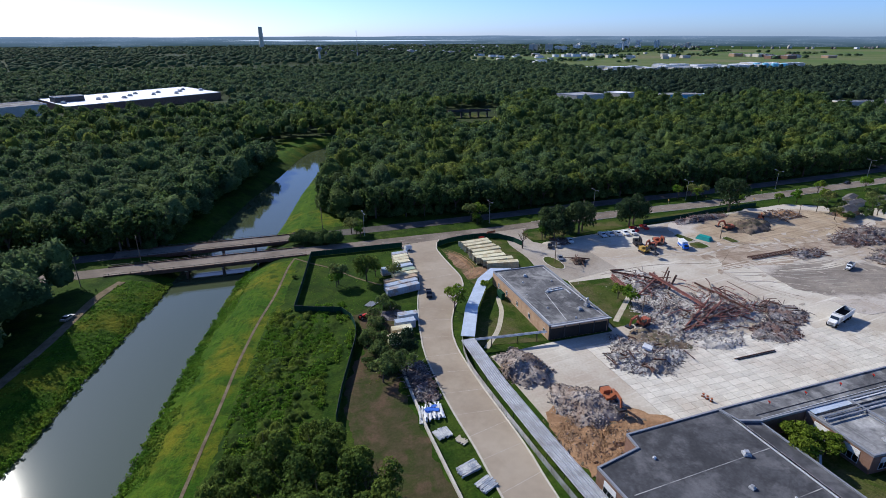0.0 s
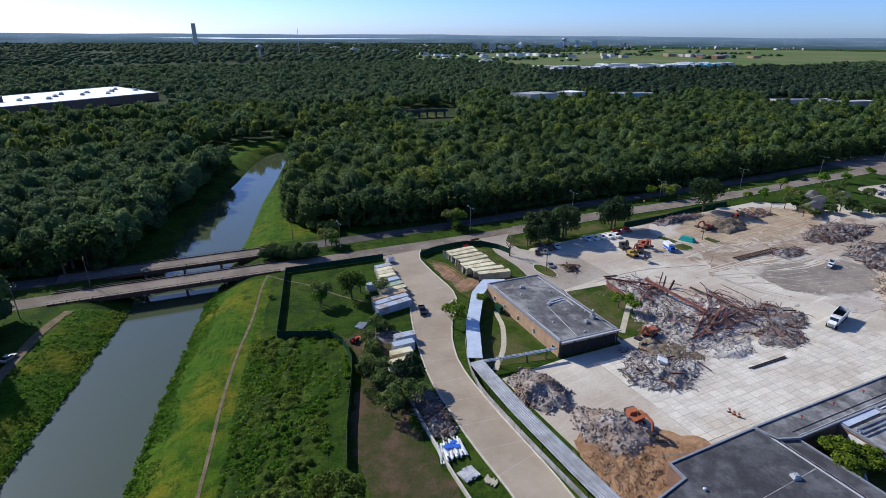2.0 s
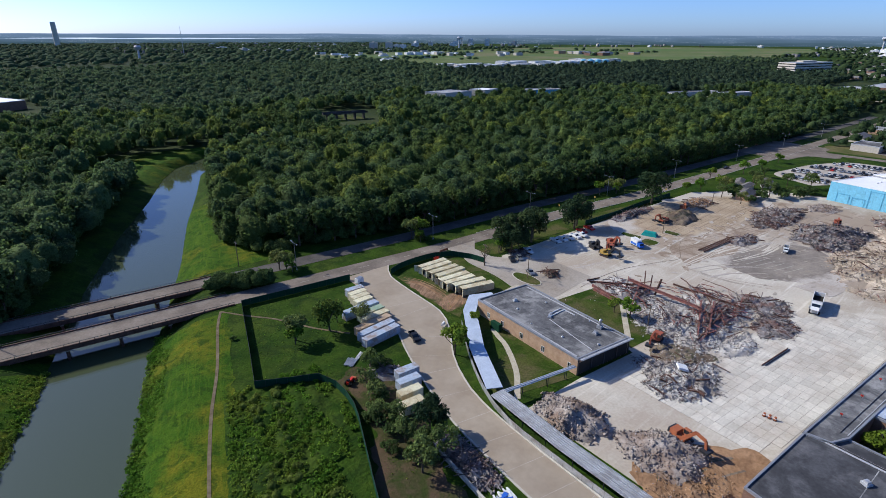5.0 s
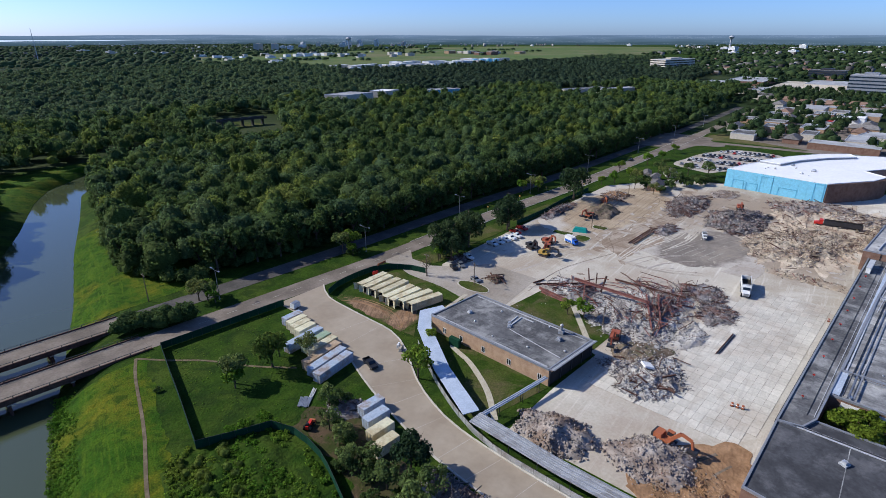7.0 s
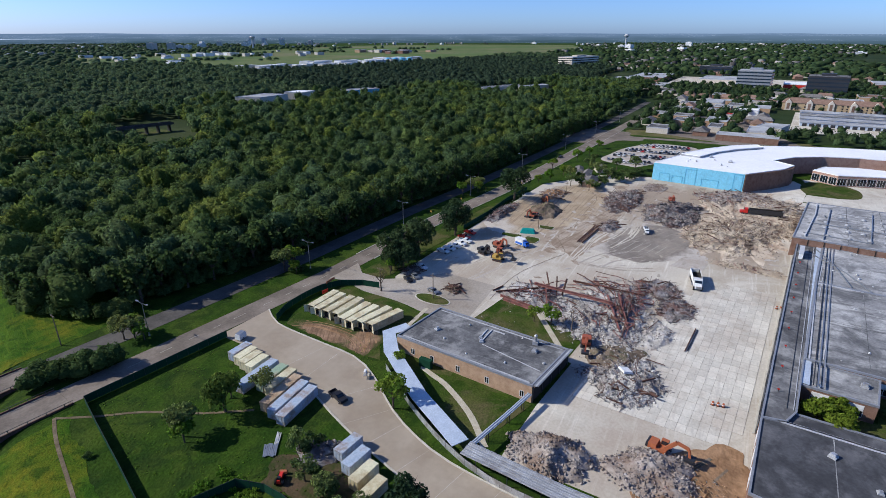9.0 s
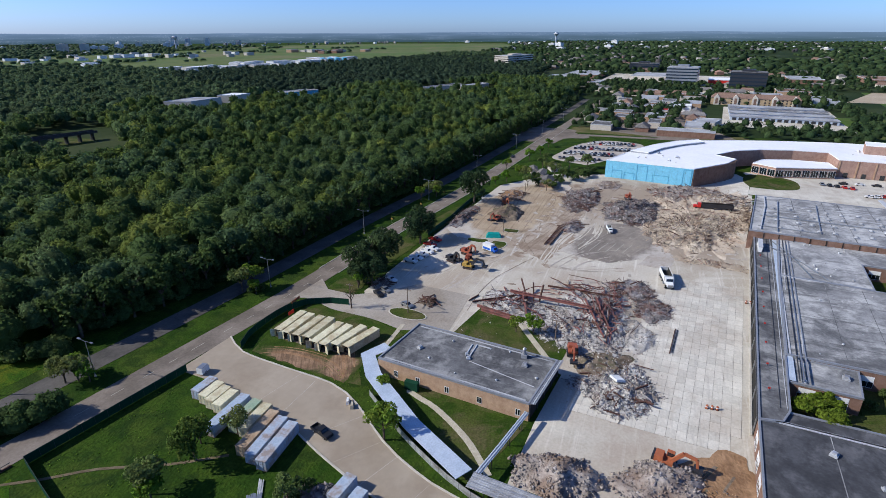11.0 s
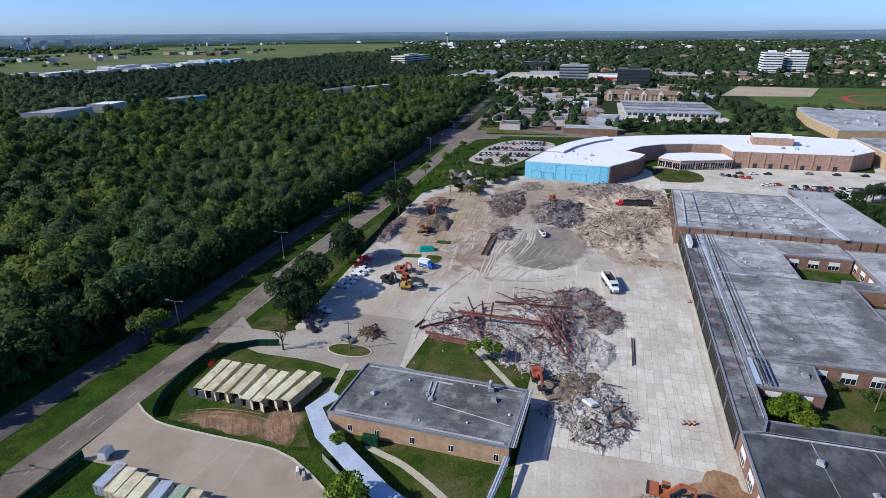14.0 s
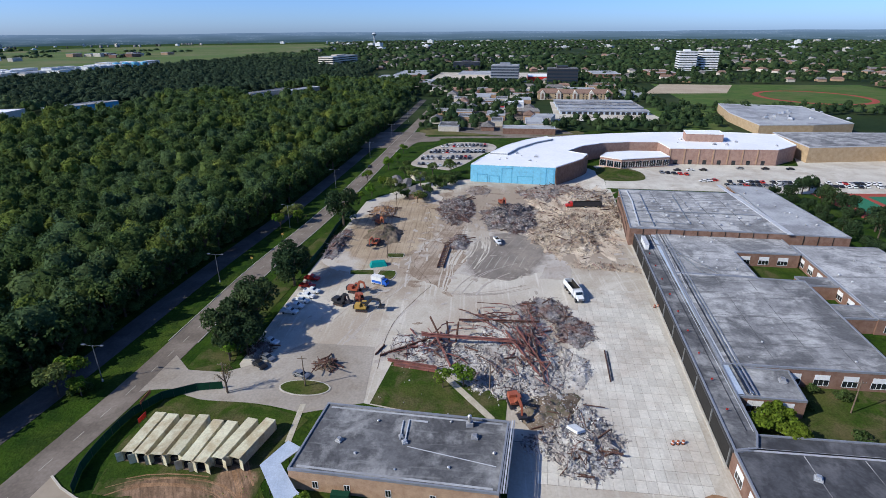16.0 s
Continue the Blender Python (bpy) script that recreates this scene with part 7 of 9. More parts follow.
for k in range(9):
    x_ = 104 + 11 * k
    b_ = thing("hazard_flag", x_, 66.6 - 0.045 * (x_ - 92), 4.95, 0, "small red warning marker on the roof edge", "marker", "red roof markers")
    part("stand", Shape().tube((0, 0, 0), (0, 0, 0.9), 0.06, n=6), STEEL, b_)
    part("flag", Shape().box(-0.04, -0.2, 0.45, 0.04, 0.3, 0.85), RED, b_)


# ---- lamps and poles ----
def street_lamp(x, y, rz=0.0, h=10.5):
    t = thing("street_lamp", x, y, 0.05, rz, "grey double-armed street lamp in the median", "street lamp", "street lamps of the median")
    part("pole", Shape().tube((0, 0, 0), (0, 0, h), 0.14, 0.08, 8), CHROME, t)
    part("base", Shape().tube((0, 0, 0), (0, 0, 0.5), 0.28, 0.24, 8), KERB, t)
    for e in (-1, 1):
        arm = part("arm", Shape().bar((0, 0, h - 0.1), (0, e * 2.3, h + 0.15), 0.08, 0.08), CHROME, t)
        part("lamp_head", Shape().box(-0.2, e * 2.0 - 0.15, h + 0.05, 0.2, e * 2.9, h + 0.28), CHROME, arm)
    return t


for x, y in ((46, 220), (105, 215), (163, 214.5), (220, 211.5), (285, 210.5), (364, 210.5), (440, 211), (520, 212)):
    street_lamp(x, y)


def utility_pole(x, y, h=11.0, rz=0.0):
    t = thing("utility_pole", x, y, float(land(x, y)), rz, "weathered wooden utility pole with crossarm", "utility pole")
    part("pole", Shape().tube((0, 0, -0.3), (0, 0, h), 0.17, 0.11, 8), WOOD, t)
    arm = part("crossarm", Shape().bar((0, -1.2, h - 0.7), (0, 1.2, h - 0.7), 0.12, 0.14), WOOD, t)
    for k in (-1.0, -0.4, 0.4, 1.0):
        part("insulator", Shape().tube((0, k, h - 0.62), (0, k, h - 0.4), 0.06, n=6), CHROME, arm)
    return t


utility_pole(-43, 222.5)
utility_pole(-60, 205)
utility_pole(30, 236, 10)
utility_pole(104.5, 181.5, 8.5)
utility_pole(108.5, 163, 9.0)
utility_pole(112.5, 117.5, 7.0)
utility_pole(190, 160, 7.0)
utility_pole(248, 168, 7.0)
utility_pole(113, 35, 9.0)
for x, y in ((230, 207.5), (206, 209), (180, 210.5), (268, 205.6), (250, 195)):
    s_ = thing("road_sign", x, y, 0.05, 0, "small yellow road sign on a post", "sign")
    part("post", Shape().tube((0, 0, 0), (0, 0, 2.4), 0.04, n=6), CHROME, s_)
    part("plate", Shape().box(-0.03, -0.4, 1.7, 0.03, 0.4, 2.5, pose(0, 0, 0)), YELLOW, s_)

# small broken pieces strewn over yard and lawn
gl = random.Random(77)
LV, LF = [], []
for k in range(650):
    u = gl.random()
    if u < 0.03:
        x, y = gl.uniform(101, 122), gl.uniform(114, 144)
    elif u < 0.5:
        x, y = gl.gauss(134, 12), gl.gauss(110, 10)
    elif u < 0.68:
        x, y = gl.gauss(99, 6), gl.gauss(97, 6)
    else:
        x, y = gl.gauss(245, 28), gl.gauss(88, 16)
    if y < 70 or x > 300:
        continue
    s_ = gl.uniform(0.08, 0.26)
    m_ = Matrix.LocRotScale((x, y, 0.17 if y > 112 else 0.15), Euler((gl.uniform(-0.5, 0.5), gl.uniform(-0.5, 0.5), gl.uniform(0, 6))), (s_ * gl.uniform(0.8, 2.2), s_, s_ * 0.6))
    b = len(LV)
    LV += [tuple(m_ @ Vector([c * gl.uniform(0.35, 0.6) for c in q])) for q in ((-1, -1, -1), (1, -1, -1), (1, 1, -1), (-1, 1, -1), (-1, -1, 1), (1, -1, 1), (1, 1, 1), (-1, 1, 1))]
    LF += [(b + 3, b + 2, b + 1, b), (b + 4, b + 5, b + 6, b + 7), (b, b + 1, b + 5, b + 4), (b + 1, b + 2, b + 6, b + 5), (b + 2, b + 3, b + 7, b + 6), (b + 3, b, b + 4, b + 7)]
structure("litter", mesh_arrays("litter", LV, LF, RUBBLE), None, "small broken pieces strewn over the yard", "rubble", "stuff")

# ---- the town and the far plain ----
def house(x, y, rz, w, d, h, wall, roof, label, category="house", group="", name="house"):
    t = thing(name, x, y, 0, rz, label, category, group)
    part("wall", Shape().box(-w / 2, -d / 2, -0.2, w / 2, d / 2, h), wall, t)
    k = d * 0.28
    s = Shape()
    o = 0.5
    s.add([(-w / 2 - o, -d / 2 - o, h - 0.1), (w / 2 + o, -d / 2 - o, h - 0.1), (w / 2 + o, d / 2 + o, h - 0.1), (-w / 2 - o, d / 2 + o, h - 0.1), (-w / 2 + k * 0.8, 0, h + k), (w / 2 - k * 0.8, 0, h + k)],
          [(0, 1, 5, 4), (1, 2, 5), (2, 3, 4, 5), (3, 0, 4), (3, 2, 1, 0)])
    part("roof", s, roof, t)
    return t


def office(name, x, y, rz, w, d, storeys, wall, pane, label, sh=3.8, roof=ROOFL):
    t = thing(name, x, y, 0, rz, label, "office building")
    H = storeys * sh
    part("wall", Shape().box(-w / 2, -d / 2, -0.2, w / 2, d / 2, H), wall, t)
    part("roof", Shape().box(-w / 2 + 0.5, -d / 2 + 0.5, H, w / 2 - 0.5, d / 2 - 0.5, H + 0.3), roof, t)
    part("plant_room", Shape().box(-w / 6, -d / 6, H + 0.3, w / 5, d / 5, H + 3.4), wall, t)
    for k in range(storeys):
        part("window_band", Shape().box(-w / 2 - 0.12, -d / 2 - 0.12, k * sh + 1.2, w / 2 + 0.12, d / 2 + 0.12, k * sh + 3.0), pane, t)
    return t


def depot(name, poly, h, wall, roof, label):
    return block(name, poly, h, wall, roof, label, "building", 0.5, 0, STRIPE)


depot("warehouse", [(-228, 816), (-176, 715), (-17, 825), (-72, 941)], 9.5, BRICKR, ROOFW, "long warehouse with a bright white flat roof in the woods")
for k in range(14):
    a_ = along((-176, 715), (-17, 825), (k + 0.5) / 14)
    b_ = along((-228, 816), (-72, 941), (k + 0.5) / 14)
    c_ = along(a_, b_, 0.3 + 0.4 * ((k * 7) % 5) / 5)
    vent(c_[0], c_[1], 9.56, 1, s=3.0)
depot("warehouse", [(-206, 778), (-196, 760), (-170, 778), (-180, 796)], 15.5, STEEL, ROOFD, "dark plant house above the white roof")
depot("warehouse", [(-262, 742), (-236, 700), (-196, 726), (-222, 770)], 12, BEIGE, ROOFD, "grey office block at the wood's edge")
for poly, h, wl, rf_, lb in (([(408, 642), (420, 612), (466, 614), (454, 646)], 9, BEIGE, ROOFL, "pale low building among trees"), ([(480, 636), (488, 612), (516, 616), (508, 640)], 9, BEIGE, ROOFW, "white low building among trees"), ([(538, 618), (528, 598), (604, 576), (612, 596)], 7, BLUED, ROOF, "low building with a blue wall among trees"), ([(700, 470), (694, 455), (770, 430), (776, 445)], 6, BEIGE, ROOFD, "long low building behind the woods"), ([(740, 430), (734, 416), (800, 396), (806, 410)], 6, BEIGE, ROOFL, "long low building behind the woods")):
    depot("depot", poly, h, wl, rf_, lb)
office("office_block", 1390, 548, -12, 130, 40, 5, BEIGE, GLASS, "pale five-storey office block far off", 5.0)
# walls in darker COPING: a cloud's shade put into their colour
office("office_block", 965, 124, -3, 40, 46, 6, COPING, GLASSB, "office block with dark window bands", 4.6)
office("glass_office", 925, 32, -3, 40, 48, 5, STEEL, GLASSB, "dark glass office block", 5.0, ROOFD)
office("office_block", 1262, -256, -3, 40, 34, 8, WHITE, GLASS, "white banded twin office tower", 4.8)
office("office_block", 1272, -303, -3, 40, 34, 8, WHITE, GLASS, "white banded twin office tower", 4.8)
office("office_block", 1290, 215, 0, 36, 60, 4, STEEL, GLASSB, "dark low office block", 4.0, ROOFD)
hotel = house(716, 34, 90, 92, 16, 8.2, BRICKY, SHINGLEB, "three-storey tan inn with a gabled brown roof", "hotel", "", "hotel")
for k in range(5):
    g_ = Shape()
    x_ = -40 + 20 * k
    g_.add([(x_ - 3, 9.2, 0), (x_ + 3, 9.2, 0), (x_ + 3, 9.2, 8.6), (x_, 9.2, 11.8), (x_ - 3, 9.2, 8.6), (x_ - 3, 3, 0), (x_ + 3, 3, 0), (x_ + 3, 3, 8.6), (x_, 2, 11.8), (x_ - 3, 3, 8.6)], [(0, 1, 2, 3, 4), (1, 6, 7, 2), (5, 0, 4, 9), (2, 7, 8, 3), (3, 8, 9, 4)])
    gb = part("gable", g_, BEIGE, hotel)
    part("window", Shape().box(x_ - 1.3, 9.15, 1.5, x_ + 1.3, 9.35, 8), SHINGLEB, gb)
for k in range(20):
    for f_ in range(3):
        if k % 4 != 0:
            part("window", Shape().box(-41.3 + 4.3 * k, 7.95, 0.9 + 2.6 * f_, -39.8 + 4.3 * k, 8.12, 2.3 + 2.6 * f_), GLASS, hotel)
for r in range(4):
    s_ = thing("storage_row", 592 + 27 * r, 18, 0, 0, "long low storage row with a pale roof and many doors", "storage units", "storage rows")
    part("wall", Shape().box(-8, -46, -0.2, 8, 44, 3.4), WALKROOF, s_)
    part("roof", Shape().box(-8.5, -46.5, 3.4, 8.5, 44.5, 3.9), (ROOFL, ROOFL, ROOF, ROOFL)[r], s_)
    for k in range(16):
        part("door", Shape().box(-8.15, -44 + 5.5 * k, 0, -7.95, -40.4 + 5.5 * k, 2.7), STEEL, s_)
depot("storage_office", [(548, 70), (548, 90), (520, 96), (520, 76)], 5, BEIGE, ROOFL, "pale office with a grey roof")
sheet("storage_yard", [(540, 70), (690, 66), (694, -36), (545, -34)], 0.06, CONC, "concrete yard between storage rows", "yard")
sheet("shop_yard", [(470, 160), (540, 150), (640, 160), (660, 90), (540, 90), (470, 60), (452, 110)], 0.055, ROAD, "worn lot before the shops", "yard")
depot("old_school", [(616, -105), (548, -92), (476, -90), (480, -134), (490, -170), (600, -180)], 8, BRICKY, ROOFL, "low buff brick school with a pale roof")
depot("old_school", [(429, -80), (374, -79), (384, -135), (433, -164)], 10, BRICKY, ROOF, "buff brick gymnasium with a grey roof")
depot("old_school", [(384, -135), (330, -140), (335, -260), (433, -250)], 9, BRICKY, ROOFL, "buff brick school wing")
g5 = random.Random(12)
for _ in range(16):
    vent(g5.uniform(505, 575), g5.uniform(-180, -108), 8.1, 1, s=g5.uniform(1.2, 2.4))
for k, (x, y, w, d, h, wl, rf_, lb) in enumerate(((600, 128, 22, 16, 5, BEIGE, RED, "shop with a red roof in the town"), (505, 92, 34, 16, 5, BEIGE, ROOFL, "long shop with a pale roof in the town"), (548, 128, 30, 18, 5.5, BRICK, ROOFL, "brick shop building in the town"), (470, 98, 14, 44, 5, BRICKR, ROOFL, "brick shop row with a pale roof in the town"), (640, 110, 26, 22, 6, WHITE, ROOFW, "white flat-roofed shop in the town"), (700, 150, 40, 22, 6, BEIGE, ROOFL, "beige shop building in the town"), (740, 100, 30, 30, 6, BEIGE, SHINGLEB, "shop with a brown roof in the town"), (770, 20, 46, 40, 7, BEIGE, ROOFL, "pale commercial hall in the town"), (760, -40, 50, 26, 6, STRIPE, ROOFL, "pale commercial hall in the town"), (1000, 60, 60, 50, 8, RED, ROOFW, "store with white roof and red front in the town"), (1060, 180, 90, 60, 8, BEIGE, ROOFL, "large beige store in the town"), (1080, 300, 110, 60, 7, BRICKR, ROOFL, "large brick store in the town"), (900, 260, 60, 40, 6, BEIGE, ROOFL, "pale-roofed store in the town"), (820, 220, 46, 30, 6, BEIGE, SHINGLE, "grey-roofed shop in the town"), (860, -20, 40, 40, 6, BRICK, SHINGLEB, "brown-roofed hall in the town"), (1090, -60, 80, 50, 7, BRICKR, ROOFL, "brick store with a pale roof in the town"), (1130, -170, 90, 40, 7, BRICKR, SHINGLEB, "brown-roofed hall in the town"), (980, 330, 90, 40, 6, BEIGE, ROOFL, "pale-roofed store in the town"))):
    depot("shop", [(x - w / 2, y - d / 2), (x + w / 2, y - d / 2), (x + w / 2, y + d / 2), (x - w / 2, y + d / 2)], h, wl, rf_, lb)
sheet("store_lot", [(960, 0), (1180, 0), (1180, 260), (960, 260)], 0.05, CONC, "pale lot before the stores", "yard")

# the small houses by the site
house(274, 163, 8, 12, 7, 3.2, BRICK, SHINGLE, "small house with a low grey roof by the site")
house(291, 171, 5, 14, 4, 2.8, BEIGE, SHINGLE, "pale trailer home among trees", "trailer", "", "trailer_home")
house(299, 178, 20, 11, 4, 2.8, BEIGE, SHINGLE, "pale trailer home among trees", "trailer", "", "trailer_home")
house(310, 168, 30, 10, 6, 3.0, BEIGE, SHINGLE, "small pale house among trees")
placed = []
gs = random.Random(44)
for _ in range(400):
    x, y = gs.uniform(478, 800), gs.uniform(92, 192)
    if len(placed) >= 26:
        break
    if any((x - a) ** 2 + (y - b) ** 2 < 26 ** 2 for a, b in placed) or any(abs(x - a) < 32 and abs(y - b) < 24 for a, b in ((600, 128), (505, 92), (548, 128), (470, 98), (640, 110), (700, 150), (740, 100))):
        continue
    placed.append((x, y))
    if gs.random() < 0.5:
        house(x, y, gs.choice([0, 90]), gs.uniform(14, 24), gs.uniform(9, 13), gs.uniform(3.5, 5), gs.choice([BEIGE, BRICK, BRICKR]), gs.choice([SHINGLE, SHINGLEB]), "low shop or house beside the main road", "house", "houses along the main road")
    else:
        w, d = gs.uniform(8, 14), gs.uniform(5, 9)
        depot("shop", [(x - w, y - d), (x + w, y - d), (x + w, y + d), (x - w, y + d)], gs.uniform(4, 5.5), gs.choice([BEIGE, BRICK, BRICKR]), gs.choice([ROOFL, ROOF, ROOF, ROOFD]), "small flat-roofed shop beside the main road")
for _ in range(1400):
    x, y = g5.uniform(680, 2000), g5.uniform(-900, 640)
    if len(placed) >= 200:
        break
    if not inside(x, y, TOWN) or (640 < x < 960 and y < -40 and y > -430) or (960 < x < 1180 and 0 < y < 260) or noise.noise((x * 0.008, y * 0.008, 1)) > 0.12 or abs(y - float(np.interp(x, [p[0] for p in ROAD2], [p[1] for p in ROAD2])) + 9) < 30:
        continue
    if any((x - a) ** 2 + (y - b) ** 2 < 30 ** 2 for a, b in placed):
        continue
    placed.append((x, y))
    house(x, y, g5.choice([0, 90, 12, 80]), g5.uniform(14, 26), g5.uniform(10, 14), g5.uniform(3.5, 5.5), g5.choice([BEIGE, BRICK, BRICKR, BEIGE]), g5.choice([SHINGLE, SHINGLEB, SHINGLEB, SHINGLE]), "distant house among trees", "house", "houses of the town")
# industrial strip before the airfield
g6 = random.Random(4)
for k in range(46):
    x = 850 + 14 * k + g6.uniform(-8, 8)
    y = 1150 - 0.07 * (x - 850) + g6.uniform(-55, 75)
    w, d, h = g6.uniform(18, 70), g6.uniform(14, 34), g6.uniform(6, 11)
    depot("shed", [(x - w / 2, y - d / 2), (x + w / 2, y - d / 2), (x + w / 2, y + d / 2), (x - w / 2, y + d / 2)], h, g6.choice([WHITE, WHITE, BEIGE, STRIPE]), g6.choice([ROOFW, ROOFL, ROOFW]), "pale industrial shed near the airfield")
for k in range(4):
    tk = thing("storage_tank", 1290 + 17 * k, 1085 - 13 * k, 0, 0, "blue cylindrical storage tank", "tank", "blue tanks")
    part("shell", Shape().tube((0, 0, 0), (0, 0, 13), 8, n=20), BLUE, tk)
    part("roof", Shape().tube((0, 0, 13), (0, 0, 14.5), 8.1, 1, 20), BLUED, tk)
for k in range(9):
    x, y = g6.uniform(1880, 2160), g6.uniform(1470, 1760)
    depot("hangar", [(x - 24, y - 14), (x + 24, y - 14), (x + 24, y + 14), (x - 24, y + 14)], g6.uniform(8, 12), g6.choice([BRICK, BEIGE, BRICKR]), g6.choice([SHINGLEB, ROOF, ROOFL]), "brownish hangar on the far airfield")
for k in range(34):
    x, y = g6.gauss(1250, 230), g6.gauss(1900, 160)
    w, d = g6.uniform(12, 40), g6.uniform(10, 22)
    depot("shed", [(x - w / 2, y - d / 2), (x + w / 2, y - d / 2), (x + w / 2, y + d / 2), (x - w / 2, y + d / 2)], g6.uniform(5, 12), g6.choice([WHITE, BEIGE]), g6.choice([ROOFW, ROOFL]), "pale far building on the open field")
# here and on the towers below, pale grey bands instead of glass stand for haze
for k in range(150):
    a = g6.uniform(-0.75, 1.35)
    r = g6.uniform(2500, 4700)
    x, y = r * math.cos(a), r * math.sin(a)
    if inside(x, y, AIRFIELD):
        continue
    big = g6.random() < 0.15
    office("far_building", x, y, g6.uniform(0, 90), g6.uniform(14, 48), g6.uniform(12, 24), g6.randint(4, 6) if big else g6.randint(1, 3), g6.choice([WHITE, BEIGE, WHITE]), CHROME, "pale distant building towards the horizon", 4.2, ROOFL)
for x, y, w, n in ((1490, 2600, 62, 9), (1560, 2560, 34, 9), (1700, 2640, 24, 6), (2290, 2950, 50, 6), (2420, 3080, 46, 8), (2590, 3240, 44, 14), (2660, 3200, 40, 11), (2800, 3180, 62, 11), (2120, 2960, 40, 8), (1960, 2900, 50, 6), (3000, 3100, 40, 7), (1800, 2860, 40, 5)):
    office("medical_tower", x, y, 35 + g6.uniform(-12, 12), w, 26, n, g6.choice([WHITE, WHITE, BEIGE]), CHROME, "pale distant tower block on the horizon", 4.2, ROOFL)


def water_tower(x, y, h, r):
    t = thing("water_tower", x, y, 0, 0, "pale blue water tower far off", "water tower")
    part("stem", Shape().tube((0, 0, 0), (0, 0, h), r * 0.35, r * 0.25, 12), STRIPE, t)
    part("bowl", Shape().tube((0, 0, h), (0, 0, h + r * 0.7), r * 0.4, r, 16).tube((0, 0, h + r * 0.7), (0, 0, h + r * 1.2), r, r * 0.5, 16), STRIPE, t)
    return t


water_tower(282, 1893, 34, 11)
water_tower(3437, 952, 55, 16)
water_tower(1980, 2500, 50, 14)
mast = thing("radio_mast", 462, 2140, 0, 0, "thin lattice radio mast far off", "mast")
part("mast", Shape().tube((0, 0, 0), (0, 0, 100), 1.2, 0.5, 6), CHROME, mast)
tw = thing("monument_tower", 222, 4040, 0, 0, "tall slender tower on the horizon", "tower")
part("shaft", Shape().box(-14, -10, 0, 14, 10, 128, None, 1.5), BEIGE, tw)
part("crown", Shape().box(-13, -9, 128, 13, 9, 136, None, 2), STRIPE, tw)

# roofs too far off to tell apart
gr = random.Random(31)
TV, TF = [], []
for k in range(1900):
    a, r = gr.uniform(-0.85, 1.45), gr.uniform(1500, 4700)
    x, y = r * math.cos(a), r * math.sin(a)
    if inside(x, y, AIRFIELD) or noise.noise((x * 0.0016, y * 0.0016, 4)) < -0.05 or (y > 700 and r < 2600):
        continue
    w, d, h, q = gr.uniform(3.5, 9), gr.uniform(3, 7), gr.uniform(6, 11) + 0.0006 * r, gr.uniform(0, 3)
    b = len(TV)
    for zz in (0, h):
        for u, v in ((-w, -d), (w, -d), (w, d), (-w, d)):
            TV.append((x + u * math.cos(q) - v * math.sin(q), y + u * math.sin(q) + v * math.cos(q), zz))
    TF += [(b + 4, b + 5, b + 6, b + 7), (b, b + 1, b + 5, b + 4), (b + 1, b + 2, b + 6, b + 5), (b + 2, b + 3, b + 7, b + 6), (b + 3, b, b + 4, b + 7)]
structure("far_roofs", mesh_arrays("far_roofs", TV, TF, FARROOF), None, "scattered pale and brown roofs of the far town", "roofs", "stuff")

wood_bridge = thing("road_bridge", 213, 545, 0, -11, "low grey concrete bridge in the woods", "bridge")
part("deck", Shape().box(0, -3.5, 6.0, 46, 3.5, 7.0), ROADD, wood_bridge)
part("railing", Shape().box(0, -3.6, 7.0, 46, -3.4, 8.0), STEEL, wood_bridge)
part("railing", Shape().box(0, 3.4, 7.0, 46, 3.6, 8.0), STEEL, wood_bridge)
for k in range(5):
    part("pier", Shape().box(4 + 9.5 * k, -2.6, -0.2, 5.2 + 9.5 * k, 2.6, 6.0), STEEL, wood_bridge)

# ---- trees and undergrowth ----
def clump_crown(rng, r, h, lumps, n, size, droop=0.0):
    """Leaf sprays over a cluster of lumps: arrays of points and quads. The crown is 2 r wide and h high, with its middle at 0."""
    cs = [np.zeros(3)]
    rs = [0.62]
    for _ in range(lumps):
        a, u = rng.uniform(0, 2 * math.pi), rng.uniform(-0.55, 0.75)
        k = math.sqrt(1 - u * u) * rng.uniform(0.45, 0.68)
        cs.append(np.array([k * math.cos(a), k * math.sin(a), u * 0.6]))
        rs.append(rng.uniform(0.28, 0.46))
    which = rng.integers(0, len(cs), n)
    d = rng.normal(size=(n, 3))
    d /= np.linalg.norm(d, axis=1)[:, None]
    d[:, 2] = np.where(d[:, 2] < -0.35, -d[:, 2], d[:, 2])
    c = np.array(cs)[which] + d * np.array(rs)[which][:, None] * rng.uniform(0.82, 1.08, n)[:, None]
    c *= np.array([r, r, h * 0.62])
    nrm = d + rng.normal(scale=0.55, size=(n, 3))
    nrm /= np.linalg.norm(nrm, axis=1)[:, None]
    t = np.cross(nrm, rng.normal(size=(n, 3)))
    t /= np.linalg.norm(t, axis=1)[:, None]
    b = np.cross(nrm, t)
    s = size * rng.uniform(0.6, 1.35, n)[:, None]
    k = rng.uniform(0.55, 1.0, n)[:, None]
    bend = nrm * s * 0.25
    v = np.stack([c - t * s, c - b * s * k - bend, c + t * s, c + b * s * k - bend], 1).reshape(-1, 3)
    f = np.arange(4 * n).reshape(-1, 4)
    return v, f


ICO_V, ICO_F = [], []
_bm = bmesh.new()
bmesh.ops.create_icosphere(_bm, subdivisions=1, radius=1.0)
ICO_V = np.array([v.co[:] for v in _bm.verts])
ICO_F = np.array([[v.index for v in f.verts] for f in _bm.faces])
_bm.free()

